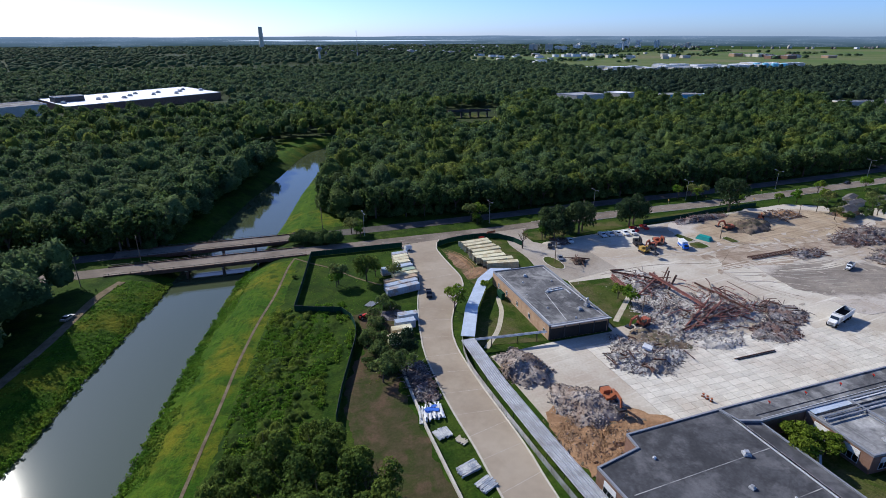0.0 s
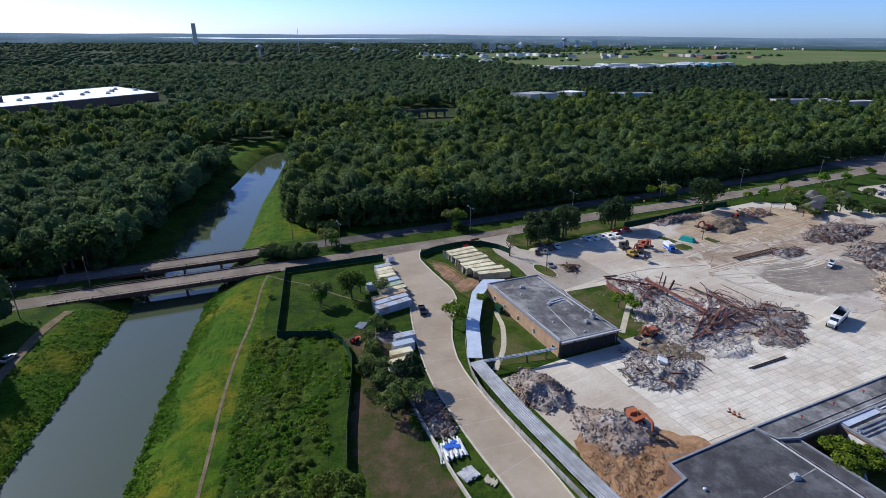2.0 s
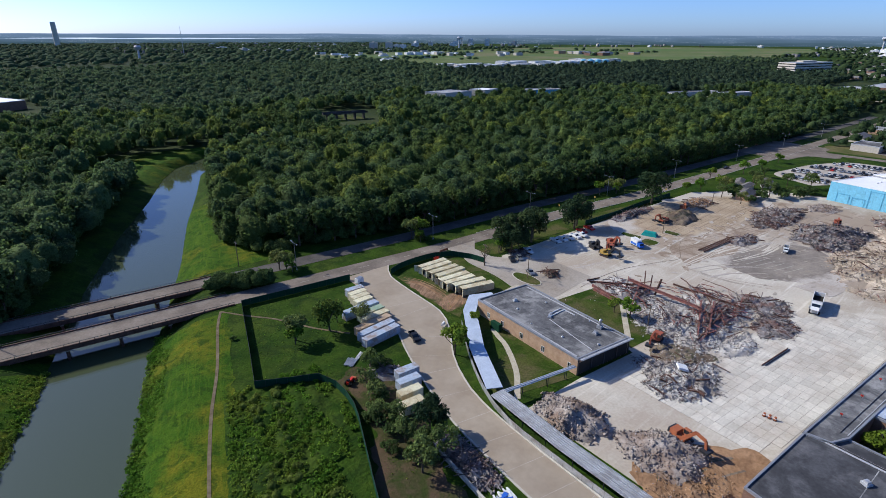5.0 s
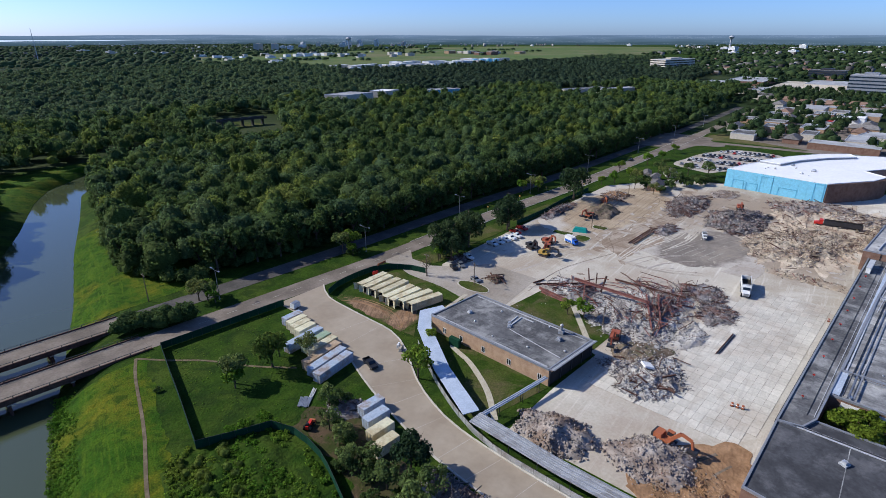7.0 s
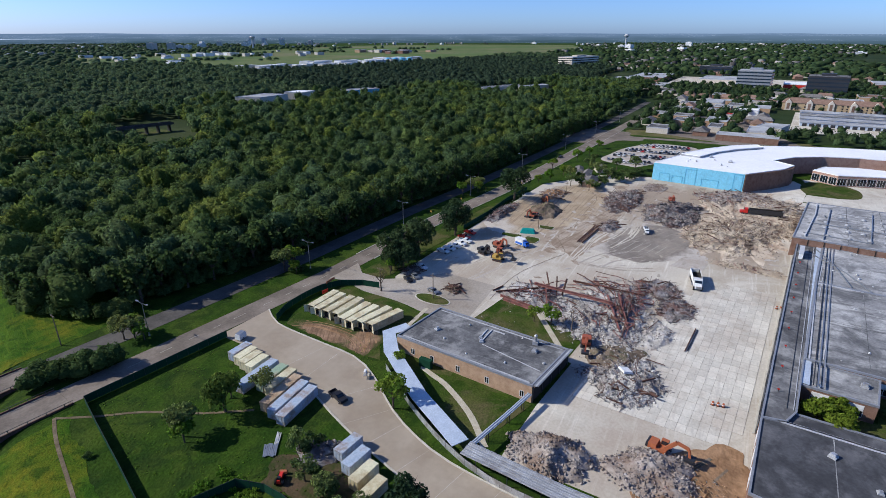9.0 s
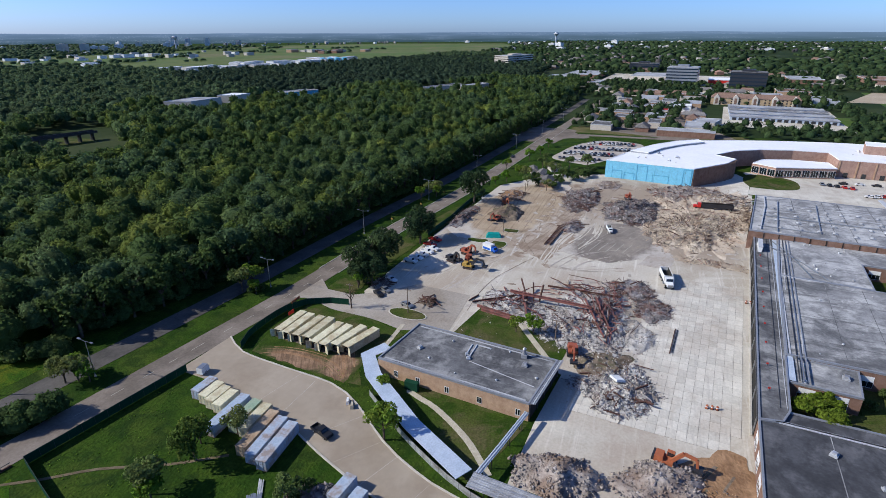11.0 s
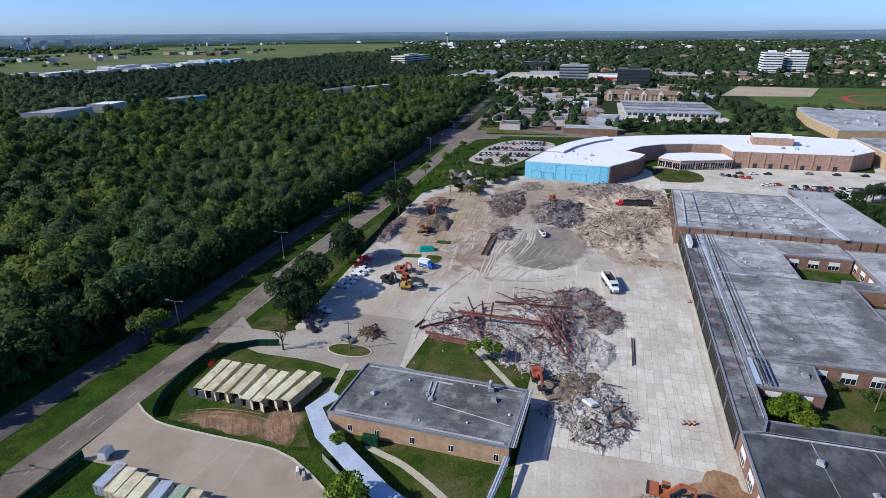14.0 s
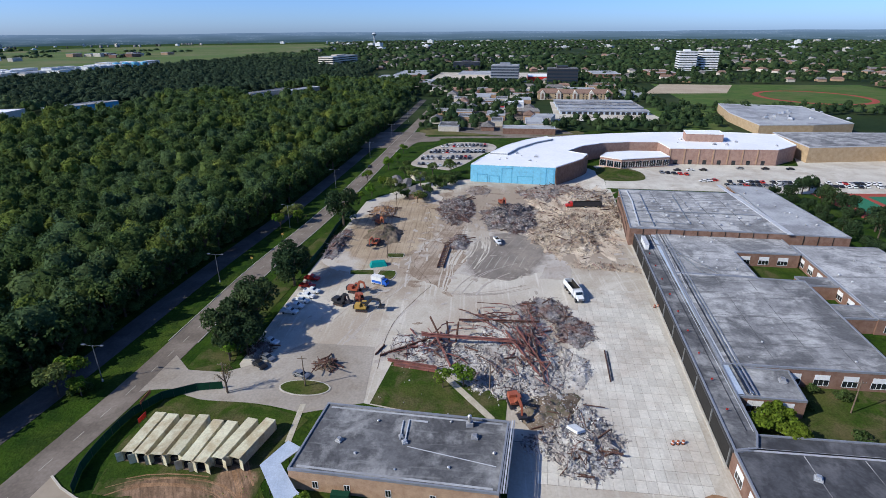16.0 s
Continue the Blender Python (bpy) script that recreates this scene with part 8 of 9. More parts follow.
TOP_F = ICO_F[ICO_V[ICO_F].mean(axis=1)[:, 2] > -0.5]


ICO2_V, ICO2_F = [], []
_bm = bmesh.new()
bmesh.ops.create_icosphere(_bm, subdivisions=2, radius=1.0)
ICO2_V = np.array([v.co[:] for v in _bm.verts])
ICO2_F = np.array([[v.index for v in f.verts] for f in _bm.faces])
_bm.free()
TOP2_F = ICO2_F[ICO2_V[ICO2_F].mean(axis=1)[:, 2] > -0.55]


def billow(d, seed, knob):
    """How far the crown swells in each direction: rounded clumps with creases between them."""
    o = Vector((seed * 7.1, seed * 3.3, seed * 1.7))
    return np.array([1.12 - 0.5 * noise.voronoi(Vector(p) * knob + o)[0][0] + 0.16 * noise.noise(Vector(p) * knob * 2.6 + o) for p in d])


def forest_tree(rng, r, h, n, size, knob=1.7, fine=True):
    """A woodland tree seen from above: a domed billowing crown under a coat of leaf sprays, all triangles, its foot on 0."""
    seed = float(rng.uniform(0, 50))
    zr = min(h * 0.5, r * rng.uniform(0.85, 1.2))
    scale = np.array([r * rng.uniform(0.88, 1.12), r * rng.uniform(0.88, 1.12), zr])
    base, F = (ICO2_V, TOP2_F) if fine else (ICO_V, TOP_F)
    core = base * billow(base, seed, knob)[:, None] * 0.96 * scale
    d = rng.normal(size=(n, 3))
    d /= np.linalg.norm(d, axis=1)[:, None]
    d[:, 2] = np.where(d[:, 2] < -0.45, -d[:, 2], d[:, 2])
    c = d * billow(d, seed, knob)[:, None] * scale * rng.uniform(0.93, 1.07, (n, 1))
    out_ = d * (1 / scale) * r + rng.normal(scale=0.45, size=(n, 3))
    out_ /= np.linalg.norm(out_, axis=1)[:, None]
    t = np.cross(out_, rng.normal(size=(n, 3)))
    t /= np.linalg.norm(t, axis=1)[:, None]
    b = np.cross(out_, t)
    s = size * rng.uniform(0.55, 1.3, (n, 1))
    tri = np.stack([c - t * s - b * s * 0.6, c + t * s - b * s * 0.6, c + b * s * 1.1], 1).reshape(-1, 3)
    v = np.concatenate([core, tri]) + np.array([0, 0, h - zr])
    f = np.concatenate([F, len(core) + np.arange(3 * n).reshape(-1, 3)])
    return v, f


def blob_tree(rng, r, h):
    v = ICO_V * rng.uniform(0.72, 1.12, (len(ICO_V), 1)) * np.array([r, r * rng.uniform(0.7, 1.0), h * 0.55]) + np.array([0, 0, h * 0.45])
    return v, TOP_F


def plant(name, places, variants, material, label, category, rng, lo=0.8, hi=1.25, smooth=False):
    """Joins copies of the variants at the places into one object of stuff."""
    vs, fs, k = [], [], 0
    for x, y, z in places:
        v, f = variants[rng.integers(len(variants))]
        a, s = rng.uniform(0, 2 * math.pi), rng.uniform(lo, hi)
        ca, sa = math.cos(a) * s, math.sin(a) * s
        w = np.empty_like(v)
        w[:, 0], w[:, 1], w[:, 2] = v[:, 0] * ca - v[:, 1] * sa + x, v[:, 0] * sa + v[:, 1] * ca + y, v[:, 2] * s * rng.uniform(0.85, 1.15) + z
        vs.append(w)
        fs.append(f + k)
        k += len(v)
    return structure(name, mesh_arrays(name, np.concatenate(vs), np.concatenate(fs), material, smooth), None, label, category, "stuff")


def jitter_grid(rng, x0, x1, y0, y1, step, keep):
    res = []
    for gx_ in np.arange(x0, x1, step):
        for gy_ in np.arange(y0, y1, step):
            x, y = gx_ + rng.uniform(-0.45, 0.45) * step, gy_ + rng.uniform(-0.45, 0.45) * step
            if keep(x, y):
                res.append((x, y, float(land(x, y)) if y < 760 and abs(x) < 400 else 0.0))
    return res


GLADES = ((437, 630, 40), (498, 622, 28), (216, 500, 16), (224, 518, 20), (238, 534, 24), (252, 556, 26), (270, 590, 26), (228, 470, 10), (566, 596, 42), (622, 570, 25), (1000, 1200, 60), (-120, 820, 115), (-215, 745, 60), (735, 450, 42), (770, 413, 40), (236, 545, 24), (205, 488, 9))


def road2_y(x):
    return float(np.interp(x, [p[0] for p in ROAD2], [p[1] for p in ROAD2]))


def east_edge(y):
    """How far the wood keeps from the east waterline."""
    return float(np.interp(y, [230, 240, 250, 262, 275, 300, 340, 370], [44, 38, 30, 21, 17, 15, 14, 9]))


def setback(x):
    """How much further the wood stands off the road near the river."""
    return float(np.interp(x, [45, 60, 85, 112], [10, 8, 4, 0])) if x > 20 else 0.0


def woods(x, y):
    """Whether woodland stands here."""
    if river(x, y) < 9 and y < 480:
        return False
    if y < 372 and x > np.interp(y, RIVER_Y, RIVER_X) and river(x, y) < east_edge(y):
        return False
    if 392 < y < 474 and x < np.interp(y, RIVER_Y, RIVER_X) and river(x, y) < 44:
        return False
    if y > 480 and river(x, 479) < 6 and y < 492:
        return False
    if y < road2_y(x) + 13 + setback(x):
        return False
    if inside(x, y, TOWN) or inside(x, y, [(800, 1230), (800, 1060), (1000, 1010), (1540, 970), (1560, 1080)]):
        return False
    return all(min((x - a * k) ** 2 + (y - b * k) ** 2 for k in (1.0, 0.97, 0.945, 0.92)) > c * c for a, b, c in GLADES)


rng = np.random.default_rng(7)
near_kinds = [forest_tree(rng, 3.6 + 0.26 * k, rng.uniform(10, 13) + 0.6 * (3.6 + 0.26 * k), int(95 + 48 * (3.6 + 0.26 * k)), 0.46, 1.5 + 0.08 * (k % 6)) for k in range(14)]
mid_kinds = [forest_tree(rng, rng.uniform(4.2, 6.4), rng.uniform(11.5, 16), 90, 0.75, 1.7, False) for _ in range(10)]
shrub_kinds = [forest_tree(rng, rng.uniform(1.8, 2.8), rng.uniform(3.5, 6), 130, 0.3, 1.6, False) for _ in range(5)]
far_kinds = [forest_tree(rng, rng.uniform(5.5, 8), rng.uniform(10, 16), 36, 1.3, 1.6, False) for _ in range(8)]
blob_kinds = [blob_tree(rng, rng.uniform(9, 15), rng.uniform(9, 15)) for _ in range(8)]


def east(x, y):
    if 394 < x < 446 and y < 268:
        return False
    return woods(x, y) and x > np.interp(y, RIVER_Y, RIVER_X)


def west(x, y):
    return woods(x, y) and x < np.interp(y, RIVER_Y, RIVER_X)


def mixed(places, kinds, label, lo, hi):
    """Woodland of three leaf colours, each in loose groups."""
    sorts = [[], [], []]
    for x, y, z in places:
        u = rng.uniform(0, 1) * 0.55 + 0.45 * (0.5 + 0.9 * noise.noise((x * 0.02, y * 0.02, 12)))
        sorts[0 if 0.3 < u < 0.62 else 1 if u >= 0.62 else 2].append((x, y, z))
    for spots, leaf in zip(sorts, (LEAF, LEAFD, LEAFY)):
        if spots:
            plant("woodland", spots, kinds, leaf, label, "woods", rng, lo, hi)


mixed(jitter_grid(rng, -20, 300, 232, 335, 6.6, east), near_kinds, "dense green broadleaf woodland with billowing crowns", 0.75, 1.15)
mixed(jitter_grid(rng, -20, 300, 335, 430, 6.9, east) + jitter_grid(rng, 300, 900, 232, 430, 7.6, east), mid_kinds, "dense green broadleaf woodland", 0.7, 1.25)
plant("woodland", jitter_grid(rng, -200, 60, 236, 335, 6.8, west), near_kinds, LEAFD, "dense dark woodland on the far bank", "woods", rng, 0.75, 1.2)
plant("woodland", jitter_grid(rng, -300, 60, 335, 430, 7.2, west), mid_kinds, LEAFD, "dense dark woodland on the far bank", "woods", rng, 0.7, 1.25)


def cloud_shade(x, y):
    """The belt of woods before the airfield, coloured as under a cloud's shadow."""
    return inside(x, y, [(560, 640), (700, 500), (960, 380), (1300, 420), (1700, 640), (1620, 1000), (1200, 1080), (820, 1120), (640, 900)])


mixed(jitter_grid(rng, -420, 900, 430, 640, 8.8, lambda x, y: woods(x, y) and not cloud_shade(x, y)), mid_kinds, "dense green woodland stretching away", 0.75, 1.35)
plant("woodland", jitter_grid(rng, -520, 1150, 640, 780, 10.5, lambda x, y: woods(x, y) and not cloud_shade(x, y)), far_kinds, LEAFF, "dense green woodland stretching away", "woods", rng, 0.7, 1.2)
plant("woodland", jitter_grid(rng, 560, 1720, 380, 1120, 11.5, lambda x, y: woods(x, y) and cloud_shade(x, y) and not inside(x, y, AIRFIELD)), far_kinds, LEAFC, "belt of woodland with a cloud's shadow in its leaf colour", "woods", rng, 0.7, 1.15)
edge_shrubs = [(x + rng.uniform(-1, 1), road2_y(x) + setback(x) + rng.uniform(6.5, 11), 0.0) for x in np.arange(50, 520, 1.15)]
edge_shrubs += [(x, road2_y(x) + rng.uniform(6, 11), 0.0) for x in np.arange(-170, -54, 1.3)]
for y in np.arange(236, 404, 0.8):
    for side, off in ((-1, 14), (1, east_edge(y) - 1)):
        x = np.interp(y, RIVER_Y, RIVER_X) + side * (np.interp(y, RIVER_Y, RIVER_W) + off + rng.uniform(-1, 5))
        edge_shrubs.append((float(x), float(y), float(land(x, y))))
plant("undergrowth", edge_shrubs, shrub_kinds, LEAF, "leafy undergrowth at the wood's edge", "undergrowth", rng, 0.7, 1.3)
plant("woodland", jitter_grid(rng, -700, 2000, 780, 1500, 15, lambda x, y: woods(x, y) and not cloud_shade(x, y) and not inside(x, y, AIRFIELD)), far_kinds, LEAFF, "distant woodland", "woods", rng, 0.8, 1.3)
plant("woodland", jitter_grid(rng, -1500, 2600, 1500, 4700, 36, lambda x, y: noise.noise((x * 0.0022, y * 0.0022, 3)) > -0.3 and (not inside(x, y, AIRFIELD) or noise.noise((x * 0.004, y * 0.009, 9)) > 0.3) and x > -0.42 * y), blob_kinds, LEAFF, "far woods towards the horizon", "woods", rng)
def town_tree(x, y):
    if not inside(x, y, TOWN) or noise.noise((x * 0.008, y * 0.008, 1)) < -0.3 or abs(y - road2_y(x) + 9) < (17 if x < 500 else 12 if x < 690 else -1):
        return False
    for x0, x1, y0, y1 in ((960, 1180, 0, 260), (535, 672, -40, 100), (370, 600, -280, -75), (640, 935, -420, -60), (486, 545, 70, 110), (672, 705, -15, 85)):
        if x0 < x < x1 and y0 < y < y1:
            return False
    return all(abs(x - a) > 13 or abs(y - b) > 11 for a, b in placed)


town_kinds = [forest_tree(rng, rng.uniform(3.4, 5.4), rng.uniform(7, 10.5), 60, 0.7, 1.6, False) for _ in range(6)]
plant("town_trees", jitter_grid(rng, 480, 960, -420, 330, 11.0, town_tree), town_kinds, LEAFO, "trees between shops and houses", "trees", rng, 0.6, 1.2)
plant("town_trees", jitter_grid(rng, 960, 1900, -1100, 700, 20, town_tree), far_kinds, LEAFO, "trees between the far houses", "trees", rng, 0.5, 0.9)
plant("woodland", jitter_grid(rng, 1300, 4700, -3000, 1300, 36, lambda x, y: x * x + y * y < 4800 ** 2 and noise.noise((x * 0.003, y * 0.003, 8)) > -0.2 and not inside(x, y, AIRFIELD)), blob_kinds, LEAFO, "far woods towards the horizon", "woods", rng)
plant("woodland", jitter_grid(rng, -160, -58, 96, 208, 6.4, lambda x, y: river(x, y) > (25 if y > 125 else 29) + 4 * math.sin(y * 0.2)), near_kinds, LEAFD, "dark trees on the shaded bank", "woods", rng)


# single trees, each a thing of its own
def make_tree(name, seed, r, h, leaf, n, size, label, bare=0.0):
    g = np.random.default_rng(seed)
    t = thing(name, 0, 0, 0, 0, label, "tree")
    s = Shape()
    s.tube((0, 0, -0.3), (0.1, 0.05, h * 0.45), 0.032 * h, 0.02 * h, 7)
    for k in range(6):
        a = k * 1.05 + g.uniform(0, 0.6)
        e = (r * 0.62 * math.cos(a), r * 0.62 * math.sin(a), h * g.uniform(0.58, 0.82))
        s.tube((0.1, 0.05, h * g.uniform(0.25, 0.44)), e, 0.014 * h, 0.005 * h, 5)
        s.tube(e, (e[0] * 1.35 + g.uniform(-0.4, 0.4), e[1] * 1.35 + g.uniform(-0.4, 0.4), e[2] + h * 0.1), 0.005 * h, 0.002 * h, 4)
    part("trunk", s, BARK, t)
    low = "edge" in label or "oak" in label or "bush" in label
    v, f = clump_crown(g, r, h * (0.98 if low else 0.72), 9, n, size)
    v = v + np.array([0, 0, h * (0.5 if low else 0.62)])
    if n:
        part("crown", mesh_arrays("crown", v, f, leaf), None, t)
    return t


OAK = [make_tree("oak_tree", 11 + i, 4.6 + 0.4 * (i % 3), 10 + 0.8 * i, LEAFO, 2400, 0.31, "round dark green oak on the verge") for i in range(3)]
LEVEE = [make_tree("levee_tree", 15 + i, 4.6 + 0.4 * (i % 3), 10 + 0.8 * i, LEAFM, 2400, 0.31, "leafy green tree like an oak at the levee's foot") for i in range(3)]
SMALL = [make_tree("small_tree", 31 + i, 2.6 + 0.3 * i, 5.6 + 0.6 * i, WEED, 700, 0.3, "small light-crowned young tree on grass") for i in range(3)]
BRIGHT = [make_tree("bright_shrub_tree", 51 + i, 4.0, 6.5 + i, LEAFB, 1300, 0.36, "bright yellow-green leafy tree by the roof") for i in range(2)]
SCRUBT = [make_tree("scrub_tree", 61 + i, 3.6 + 0.4 * i, 7.2 + 0.7 * i, LEAFG, 950, 0.3, "grey-green open-crowned tree in the scrub") for i in range(3)]
BARE = make_tree("bare_tree", 71, 2.6, 8.5, DRYLEAF, 160, 0.2, "sparse half-bare tree beside the drive")
BUSHES = [make_tree("bush", 81 + i, 3.2, 3.6, LEAF, 700, 0.3, "dense rounded green bush") for i in range(2)]


def grow(kind, x, y, s=1.0, label="", group=""):
    t = copy_thing(kind, pose(x, y, float(land(x, y)), 0, 0, (x * 37 + y * 91) % 360) @ Matrix.Diagonal((s, s, s, 1)))
    return tagged(t, label, "", group)


for i, (x, y, s) in enumerate([(119, 188, 0.95), (123.5, 190.5, 1.15), (121, 184, 0.85), (128, 187, 0.9), (136, 187.5, 1.25), (139.5, 190, 1.05), (163, 187, 1.25), (167, 189, 1.2), (225, 188, 1.35), (131, 191.5, 0.8)]):
    grow(OAK[i % 3], x, y, s * 1.18, "round dark green oak in the verge row", "trees along the verge")
for i, (x, y, s) in enumerate([(-12, 82, 1.0), (-3, 88, 1.05), (5, 84, 1.0), (9, 91, 0.9), (1, 79, 1.05), (12, 80, 0.95), (-7, 74, 1.0), (4, 71, 1.1), (-14, 70, 0.9), (14, 70, 1.0), (-10, 90, 0.7), (-2, 95, 0.72), (6, 94, 0.75), (-15, 78, 0.8), (-6, 81, 0.95), (8, 76, 0.95), (17, 76, 0.8), (-1, 73, 1.0), (10, 85, 0.85), (-9, 66, 1.0), (9, 64, 1.0), (0, 62, 1.05), (16, 63, 0.9)]):
    grow(LEVEE[i % 3], x, y, s * 0.95, "leafy green tree at the levee's foot", "trees by the levee")
for i, (x, y, s) in enumerate([(26, 174, 1.1), (36, 149, 0.75), (31, 142.5, 0.7), (30, 136.5, 0.75), (26.5, 131, 0.7), (29.5, 127.5, 0.7), (28, 121, 0.85), (26, 112, 1.0), (32.5, 113, 0.85), (29.5, 116, 0.8), (45.5, 171, 0.85), (41, 224, 0.9)]):
    grow(SCRUBT[i % 3], x, y, s, "grey-green tree in the scrub beside the drive", "trees by the drive")
for i, (x, y, s) in enumerate([(25, 172, 1.1), (44, 225, 1.1), (57.5, 141, 1.3), (72, 150, 0.8), (113, 124, 1.1), (102, 220, 1.3), (99, 216, 1.0), (44, 219, 1.0), (112, 129, 0.8), (40, 176, 1.0), (117, 187, 1.1), (236, 192, 1.0), (262, 190, 1.0), (270, 186, 1.2), (226, 210, 1.0), (218, 215, 1.4), (300, 196, 1.2), (330, 190, 1.2), (350, 188, 1.2), (380, 190, 1.1), (288, 184, 1.0)]):
    grow(SMALL[i % 3], x, y, s)
for i, (x, y, s) in enumerate([(272, -24, 0.75), (263, -26, 0.8), (254, -28, 0.7), (245, -25, 0.8), (236, -28, 0.75), (227, -26, 0.8), (218, -27, 0.7), (209, -26, 0.75), (282, -27, 0.8), (291, -24, 0.7), (232, -40, 1.0), (241, -44, 1.1), (250, -39, 1.0), (262, -43, 1.1), (273, -40, 1.0), (284, -44, 1.1), (296, -40, 1.0), (228, -52, 1.1), (305, -48, 1.0)]):
    grow(OAK[i % 3], x, y, s, "dense green tree beside the gymnasium", "trees behind the gymnasium")
for i, (x, y, s) in enumerate([(266, 172, 1.0), (282, 178, 1.0), (295, 164, 1.1), (304, 171, 0.9), (312, 176, 1.0), (288, 157, 1.0), (318, 160, 1.1), (324, 150, 1.2), (262, 160, 0.8), (330, 178, 0.9)]):
    grow(SCRUBT[i % 3], x, y, s, "leafy tree round the small houses", "trees round the small houses")
for i, (x, y, s) in enumerate([(104, 58, 1.0), (100, 54, 0.9), (107, 54, 0.85)]):
    grow(BRIGHT[i % 2], x, y, s)
for x, y, s in ((98, 221, 1.25), (226, 214, 1.05), (233, 213, 1.0), (43, 222, 1.0)):
    grow(SCRUBT[0], x, y, s, "leafy olive-green tree on the grass median", "trees on the median")
grow(LEVEE[1], 36, 173, 1.0, "broad dark tree beside the stored containers")
grow(OAK[1], 34, 120.5, 0.85, "dark leafy tree leaning over the drive")
grow(BARE, 104, 181, 1.0)
for i, (x, y, s) in enumerate([(38.2, 147.6, 0.95), (30.5, 136, 0.85), (27, 127.5, 1.15), (25.5, 131.5, 0.7), (27.9, 116, 1.05), (33, 142, 0.6), (24, 121, 0.7), (12, 185, 0.35), (114, 44, 0.6), (120, 40, 0.6), (103, 38, 0.8), (118, 34, 0.7), (100, 217, 0.9), (270, 168, 1.3), (280, 159, 1.5), (268, 158, 1.1), (291, 152, 1.8), (300, 147, 1.6), (310, 146, 1.6), (284, 172, 1.2), (306, 152, 1.4), (190, -34, 1.5), (206, -30, 1.3)]):
    grow(BUSHES[i % 2], x, y, s)
# the broad bush by the bridge
big = thing("broad_bush", 25, 218, 0, -27, "broad dense green bush beside the road bridge", "bush")
bv, bf, bk = [], [], 0
for i in range(13):
    v, f = forest_tree(rng, rng.uniform(2.6, 3.6), rng.uniform(5.0, 6.6), 420, 0.28, 1.9)
    v = v + np.array([-8.5 + 1.45 * i, rng.uniform(-2.4, 2.4), -0.3])
    bv.append(v)
    bf.append(f + bk)
    bk += len(v)
part("crown", mesh_arrays("crown", np.concatenate(bv), np.concatenate(bf), LEAF), None, big)
# the wood's edge along the road and the river, tree by tree
EDGE = [make_tree("woodland_tree", 101 + i, 5.0 + 0.35 * i, 15.5 + 0.8 * (i % 3), (LEAF, LEAF, LEAFD)[i % 3], 640, 0.66, "tall broadleaf tree at the wood's edge") for i in range(4)]
for i in range(112):
    x = 52 + 4.0 * i
    grow(EDGE[i % 4], x + rng.uniform(-1.2, 1.2), road2_y(x) + setback(x) + (7.0 if i % 2 else 11.5) + rng.uniform(-1, 1.2), rng.uniform(0.78, 1.02), "", "trees of the wood's edge")
for i in range(40):
    y = 238 + 4.2 * i
    x = np.interp(y, RIVER_Y, RIVER_X) - np.interp(y, RIVER_Y, RIVER_W) - (16 + 5 * (i % 2)) - (40 if y > 385 else 0)
    grow(EDGE[i % 4], x, y, rng.uniform(0.85, 1.1), "", "trees of the wood's edge")
for i in range(26):
    x = -52 - 4.4 * i
    grow(EDGE[i % 4], x, road2_y(x) + (8 if i % 2 else 12), rng.uniform(0.85, 1.1), "", "trees of the wood's edge")
for x, y in ((-50, 242), (-45, 241), (-41, 243), (-47, 247), (-42, 248), (-52, 237)):
    grow(EDGE[int(x) % 4], x, y, 1.0, "", "trees of the wood's edge")
for i in range(18):
    y = 262 + 9 * i if i < 6 else 300 + 7 * i
    x = np.interp(y, RIVER_Y, RIVER_X) + np.interp(y, RIVER_Y, RIVER_W) + east_edge(y) + 1
    grow(EDGE[i % 4], x, y, rng.uniform(0.8, 1.0), "", "trees of the wood's edge")
for proto in EDGE + LEVEE + SCRUBT + OAK + SMALL + BRIGHT + [BARE] + BUSHES:
    for o in list(proto.children_recursive) + [proto]:
        bpy.data.objects.remove(o)

# weeds, reeds and rough grass
tuft = [clump_crown(rng, rng.uniform(0.7, 1.2), rng.uniform(0.8, 1.5), 3, 36, 0.19) for _ in range(5)]
tuft = [(v + np.array([0, 0, 0.35]), f) for v, f in tuft]
reeds = []
for side in (1, -1):
    for y in np.arange(55, 206, 0.62):
        for _ in range(2):
            d = abs(rng.normal(0.2, 1.1)) - 0.4
            x = np.interp(y, RIVER_Y, RIVER_X) + side * (np.interp(y, RIVER_Y, RIVER_W) + d)
            reeds.append((x, y + rng.uniform(-0.4, 0.4), float(land(x, y)) if d > 0.2 else WATER_Z))
plant("reeds", reeds, tuft, WEED, "lumpy green reeds along the waterline", "reeds", rng, 0.6, 1.4)
weeds = []
for _ in range(4200):
    x, y = rng.uniform(-12, 25), rng.uniform(92, 160)
    xp = -11 + (y - 121) * 0.27
    if xp + 3 < x < 8 + 0.24 * (y - 100) + (6 if y > 125 else 0) and noise.noise(((x - 0.27 * y) * 0.22, y * 0.06, 5)) > -0.2:
        weeds.append((x, y, float(land(x, y))))
plant("tall_weeds", weeds, tuft, WEED, "tall tangled weeds and scrub", "weeds", rng, 0.5, 1.25)
bushes = []
for _ in range(560):
    x, y = rng.uniform(-10, 24), rng.uniform(88, 158)
    xa, xb = -11 + (y - 121) * 0.27 + 4.5, min(8 + 0.24 * (y - 100) + (6 if y > 125 else 0), 21)
    if xa < x < xa + (xb - xa) * (0.62 if y > 118 else 0.9) and noise.noise(((x - 0.27 * y) * 0.33, y * 0.04, 2)) > -0.08:
        bushes.append((x, y, float(land(x, y)) - 0.3))
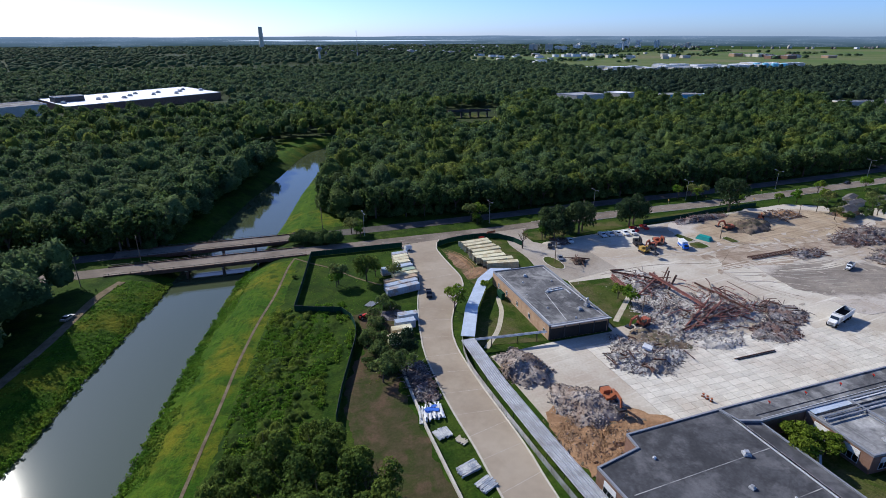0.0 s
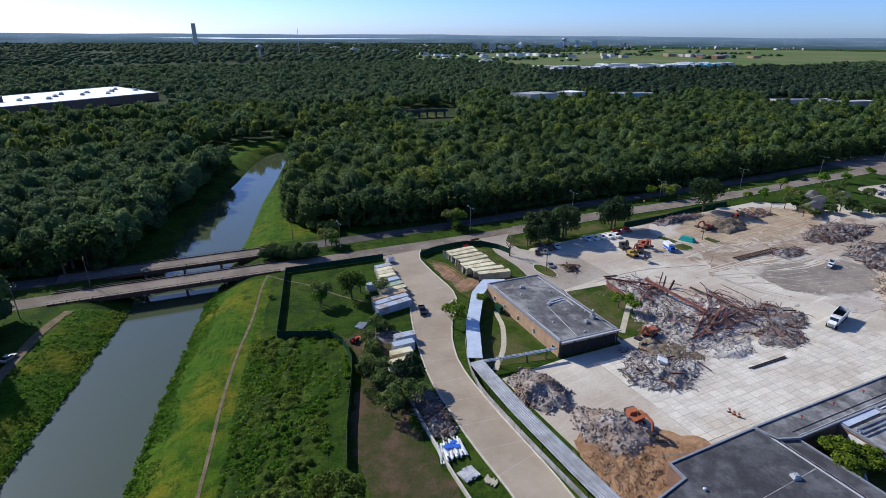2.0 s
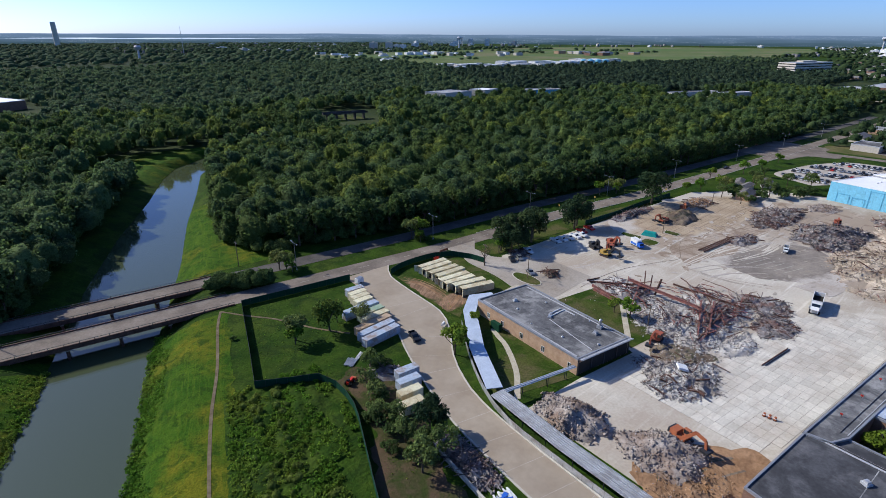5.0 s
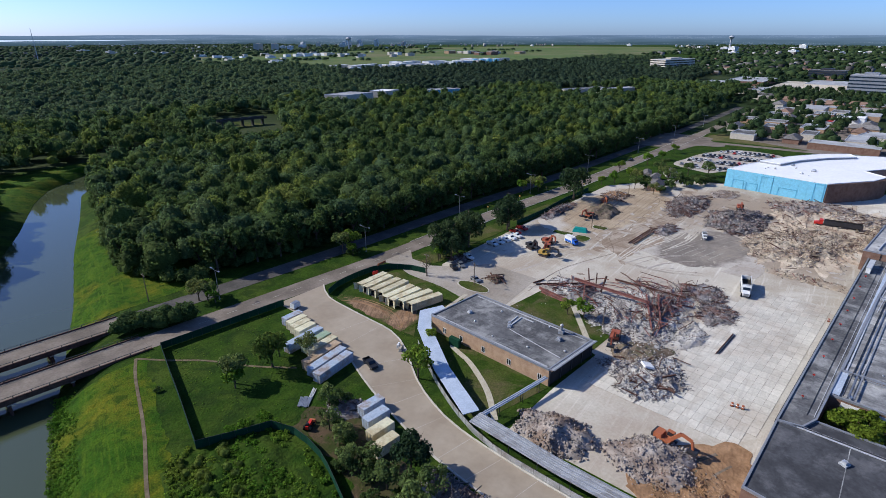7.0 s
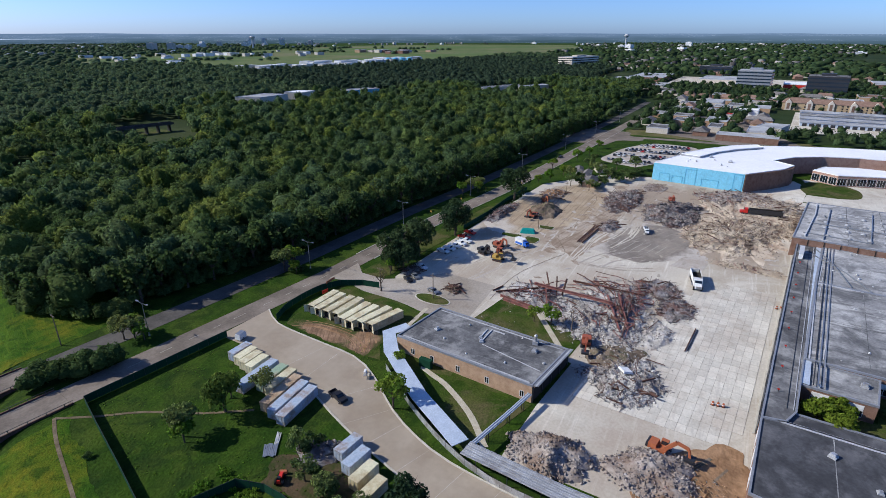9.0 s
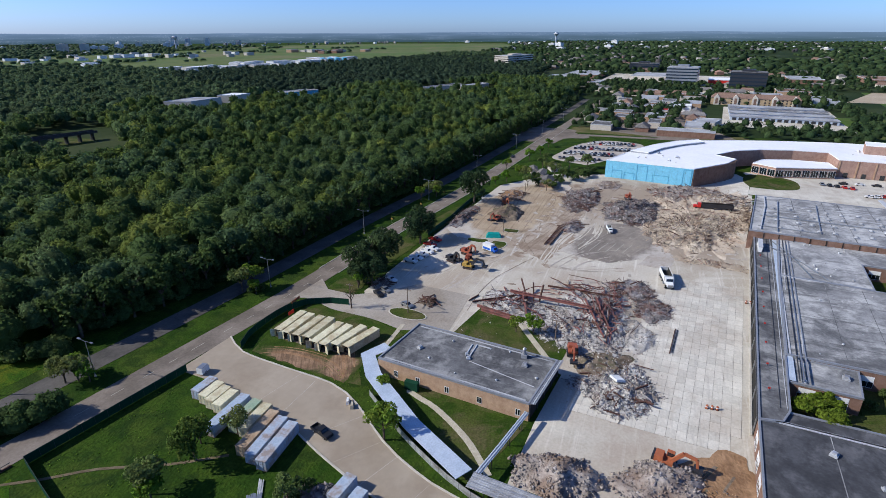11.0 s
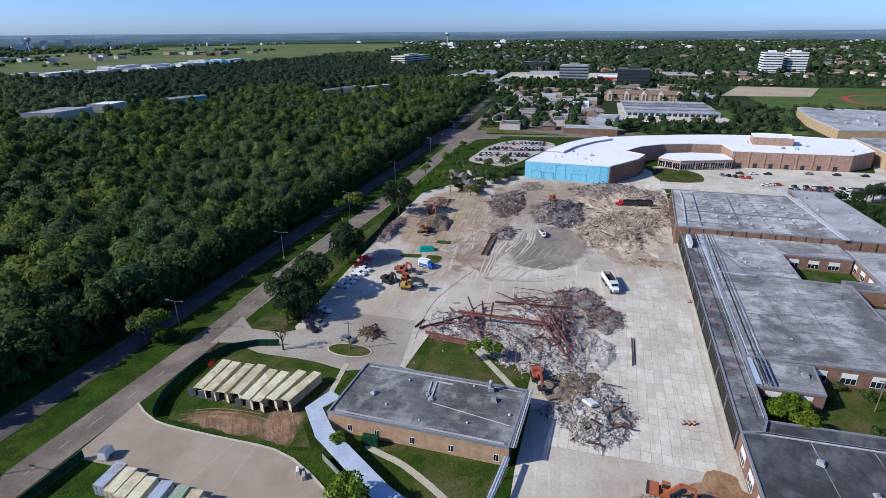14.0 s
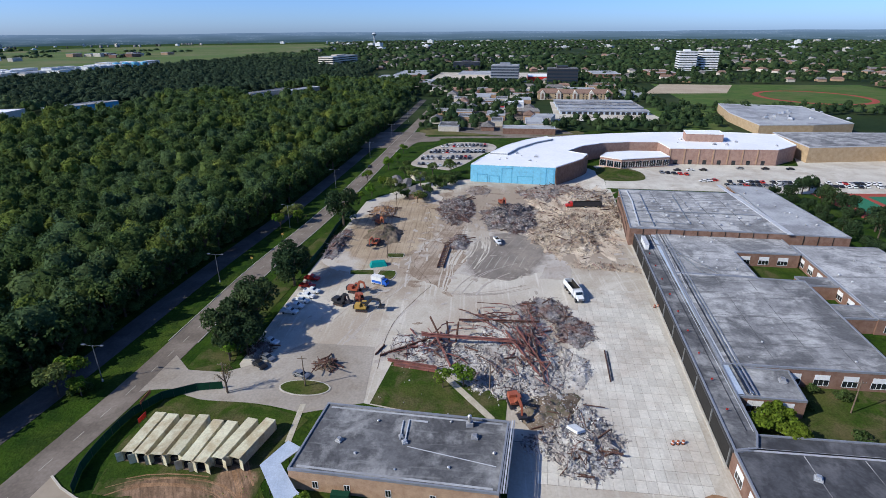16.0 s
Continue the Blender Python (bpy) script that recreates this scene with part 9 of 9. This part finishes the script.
plant("tall_weeds", bushes, shrub_kinds, LEAFM, "dense dark shrubby weeds in the strip", "weeds", rng, 0.12, 0.48)
low = [clump_crown(rng, rng.uniform(0.6, 1.0), rng.uniform(0.4, 0.8), 2, 11, 0.2) for _ in range(6)]
low = [(v + np.array([0, 0, 0.2]), f) for v, f in low]
bank_weeds = []
for _ in range(7000):
    side = 1 if rng.random() < 0.55 else -1
    y = rng.uniform(58, 204)
    d = rng.uniform(0.3, 5.5) if side > 0 else rng.uniform(0.3, 15)
    x = np.interp(y, RIVER_Y, RIVER_X) + side * (np.interp(y, RIVER_Y, RIVER_W) + d)
    if noise.noise((x * 0.16, y * 0.09, 12)) > -0.35 + (0.07 * d if side > 0 else 0.02 * d):
        bank_weeds.append((x, y, float(land(x, y))))
plant("bank_weeds", bank_weeds, low, WEED, "rank green weeds on the river banks", "weeds", rng, 0.4, 1.1)
blade = [clump_crown(rng, 0.5, 0.5, 1, 7, 0.22) for _ in range(5)]
blade = [(v + np.array([0, 0, 0.12]), f) for v, f in blade]
rough = []
for _ in range(1800):
    x, y = rng.uniform(10, 58), rng.uniform(104, 201)
    if inside(x, y, [(21, 202), (56, 199), (50, 190), (46, 178), (36, 158), (37, 140), (30, 112), (14, 112), (24, 136), (24, 152), (11, 160)]) and noise.noise((x * 0.2, y * 0.2, 7)) > -0.1:
        rough.append((x, y, 0.05))
plant("rough_grass", rough, blade, WEED, "tufted rough grass inside the fence", "grass", rng, 0.25, 0.55)
rough = []
for _ in range(1500):
    x, y = rng.uniform(49, 82), rng.uniform(60, 196)
    if inside(x, y, [(72, 194), (70.5, 178), (70, 164), (64, 151.5), (56, 139), (51, 126), (49.8, 104), (49.8, 62), (50.4, 62), (51, 118), (60, 136), (72, 153), (80, 161), (80, 166), (72, 176)]):
        rough.append((x, y, 0.05))
plant("rough_grass", rough, blade, WEED, "rough grass strip beside the covered walk", "grass", rng, 0.2, 0.5)


# ---- the old floor slab, panel by panel ----
pc = random.Random(3)
SL = [(80.5, 109.5), (98, 107.5), (140, 97), (172, 90), (172, 66.4), (92.5, 70.3), (84, 72)]
base = Shape().box(-1.505, -1.015, 0, 1.505, 1.015, 0.05).mesh("panel", PANEL)
cells = []
for i in range(44):
    for j in range(23):
        u, v = 1.55 + 3.1 * i, 1.05 + 2.1 * j
        x, y = 84 + u + 0.0 * v, 111.5 - v - 0.047 * u
        if all(inside(x + a, y + b, SL) for a in (-1.6, 1.6) for b in (-1.1, 1.1)):
            cells.append((x, y))
cells.sort()
under = Shape()
for x, y in cells:
    under.box(-1.56, -1.06, -0.1, 1.56, 1.06, 0.07, pose(x, y, 0, 0, 0, -2.7))
slab = structure("floor_slab", under, JOINT, "old floor slab with a grid of joints", "floor")
for x, y in cells[:300]:
    ob = new("panel", base)
    ob.parent = slab
    ob.matrix_basis = pose(x, y, 0.06 + pc.uniform(0, 0.012), 0, 0, -2.7)
rest = Shape()
for x, y in cells[300:]:
    rest.box(-1.505, -1.015, 0, 1.505, 1.015, 0.05, pose(x, y, 0.06 + pc.uniform(0, 0.012), 0, 0, -2.7))
if rest.v:
    tagged(part("panels", rest, PANEL, slab), kind="stuff")
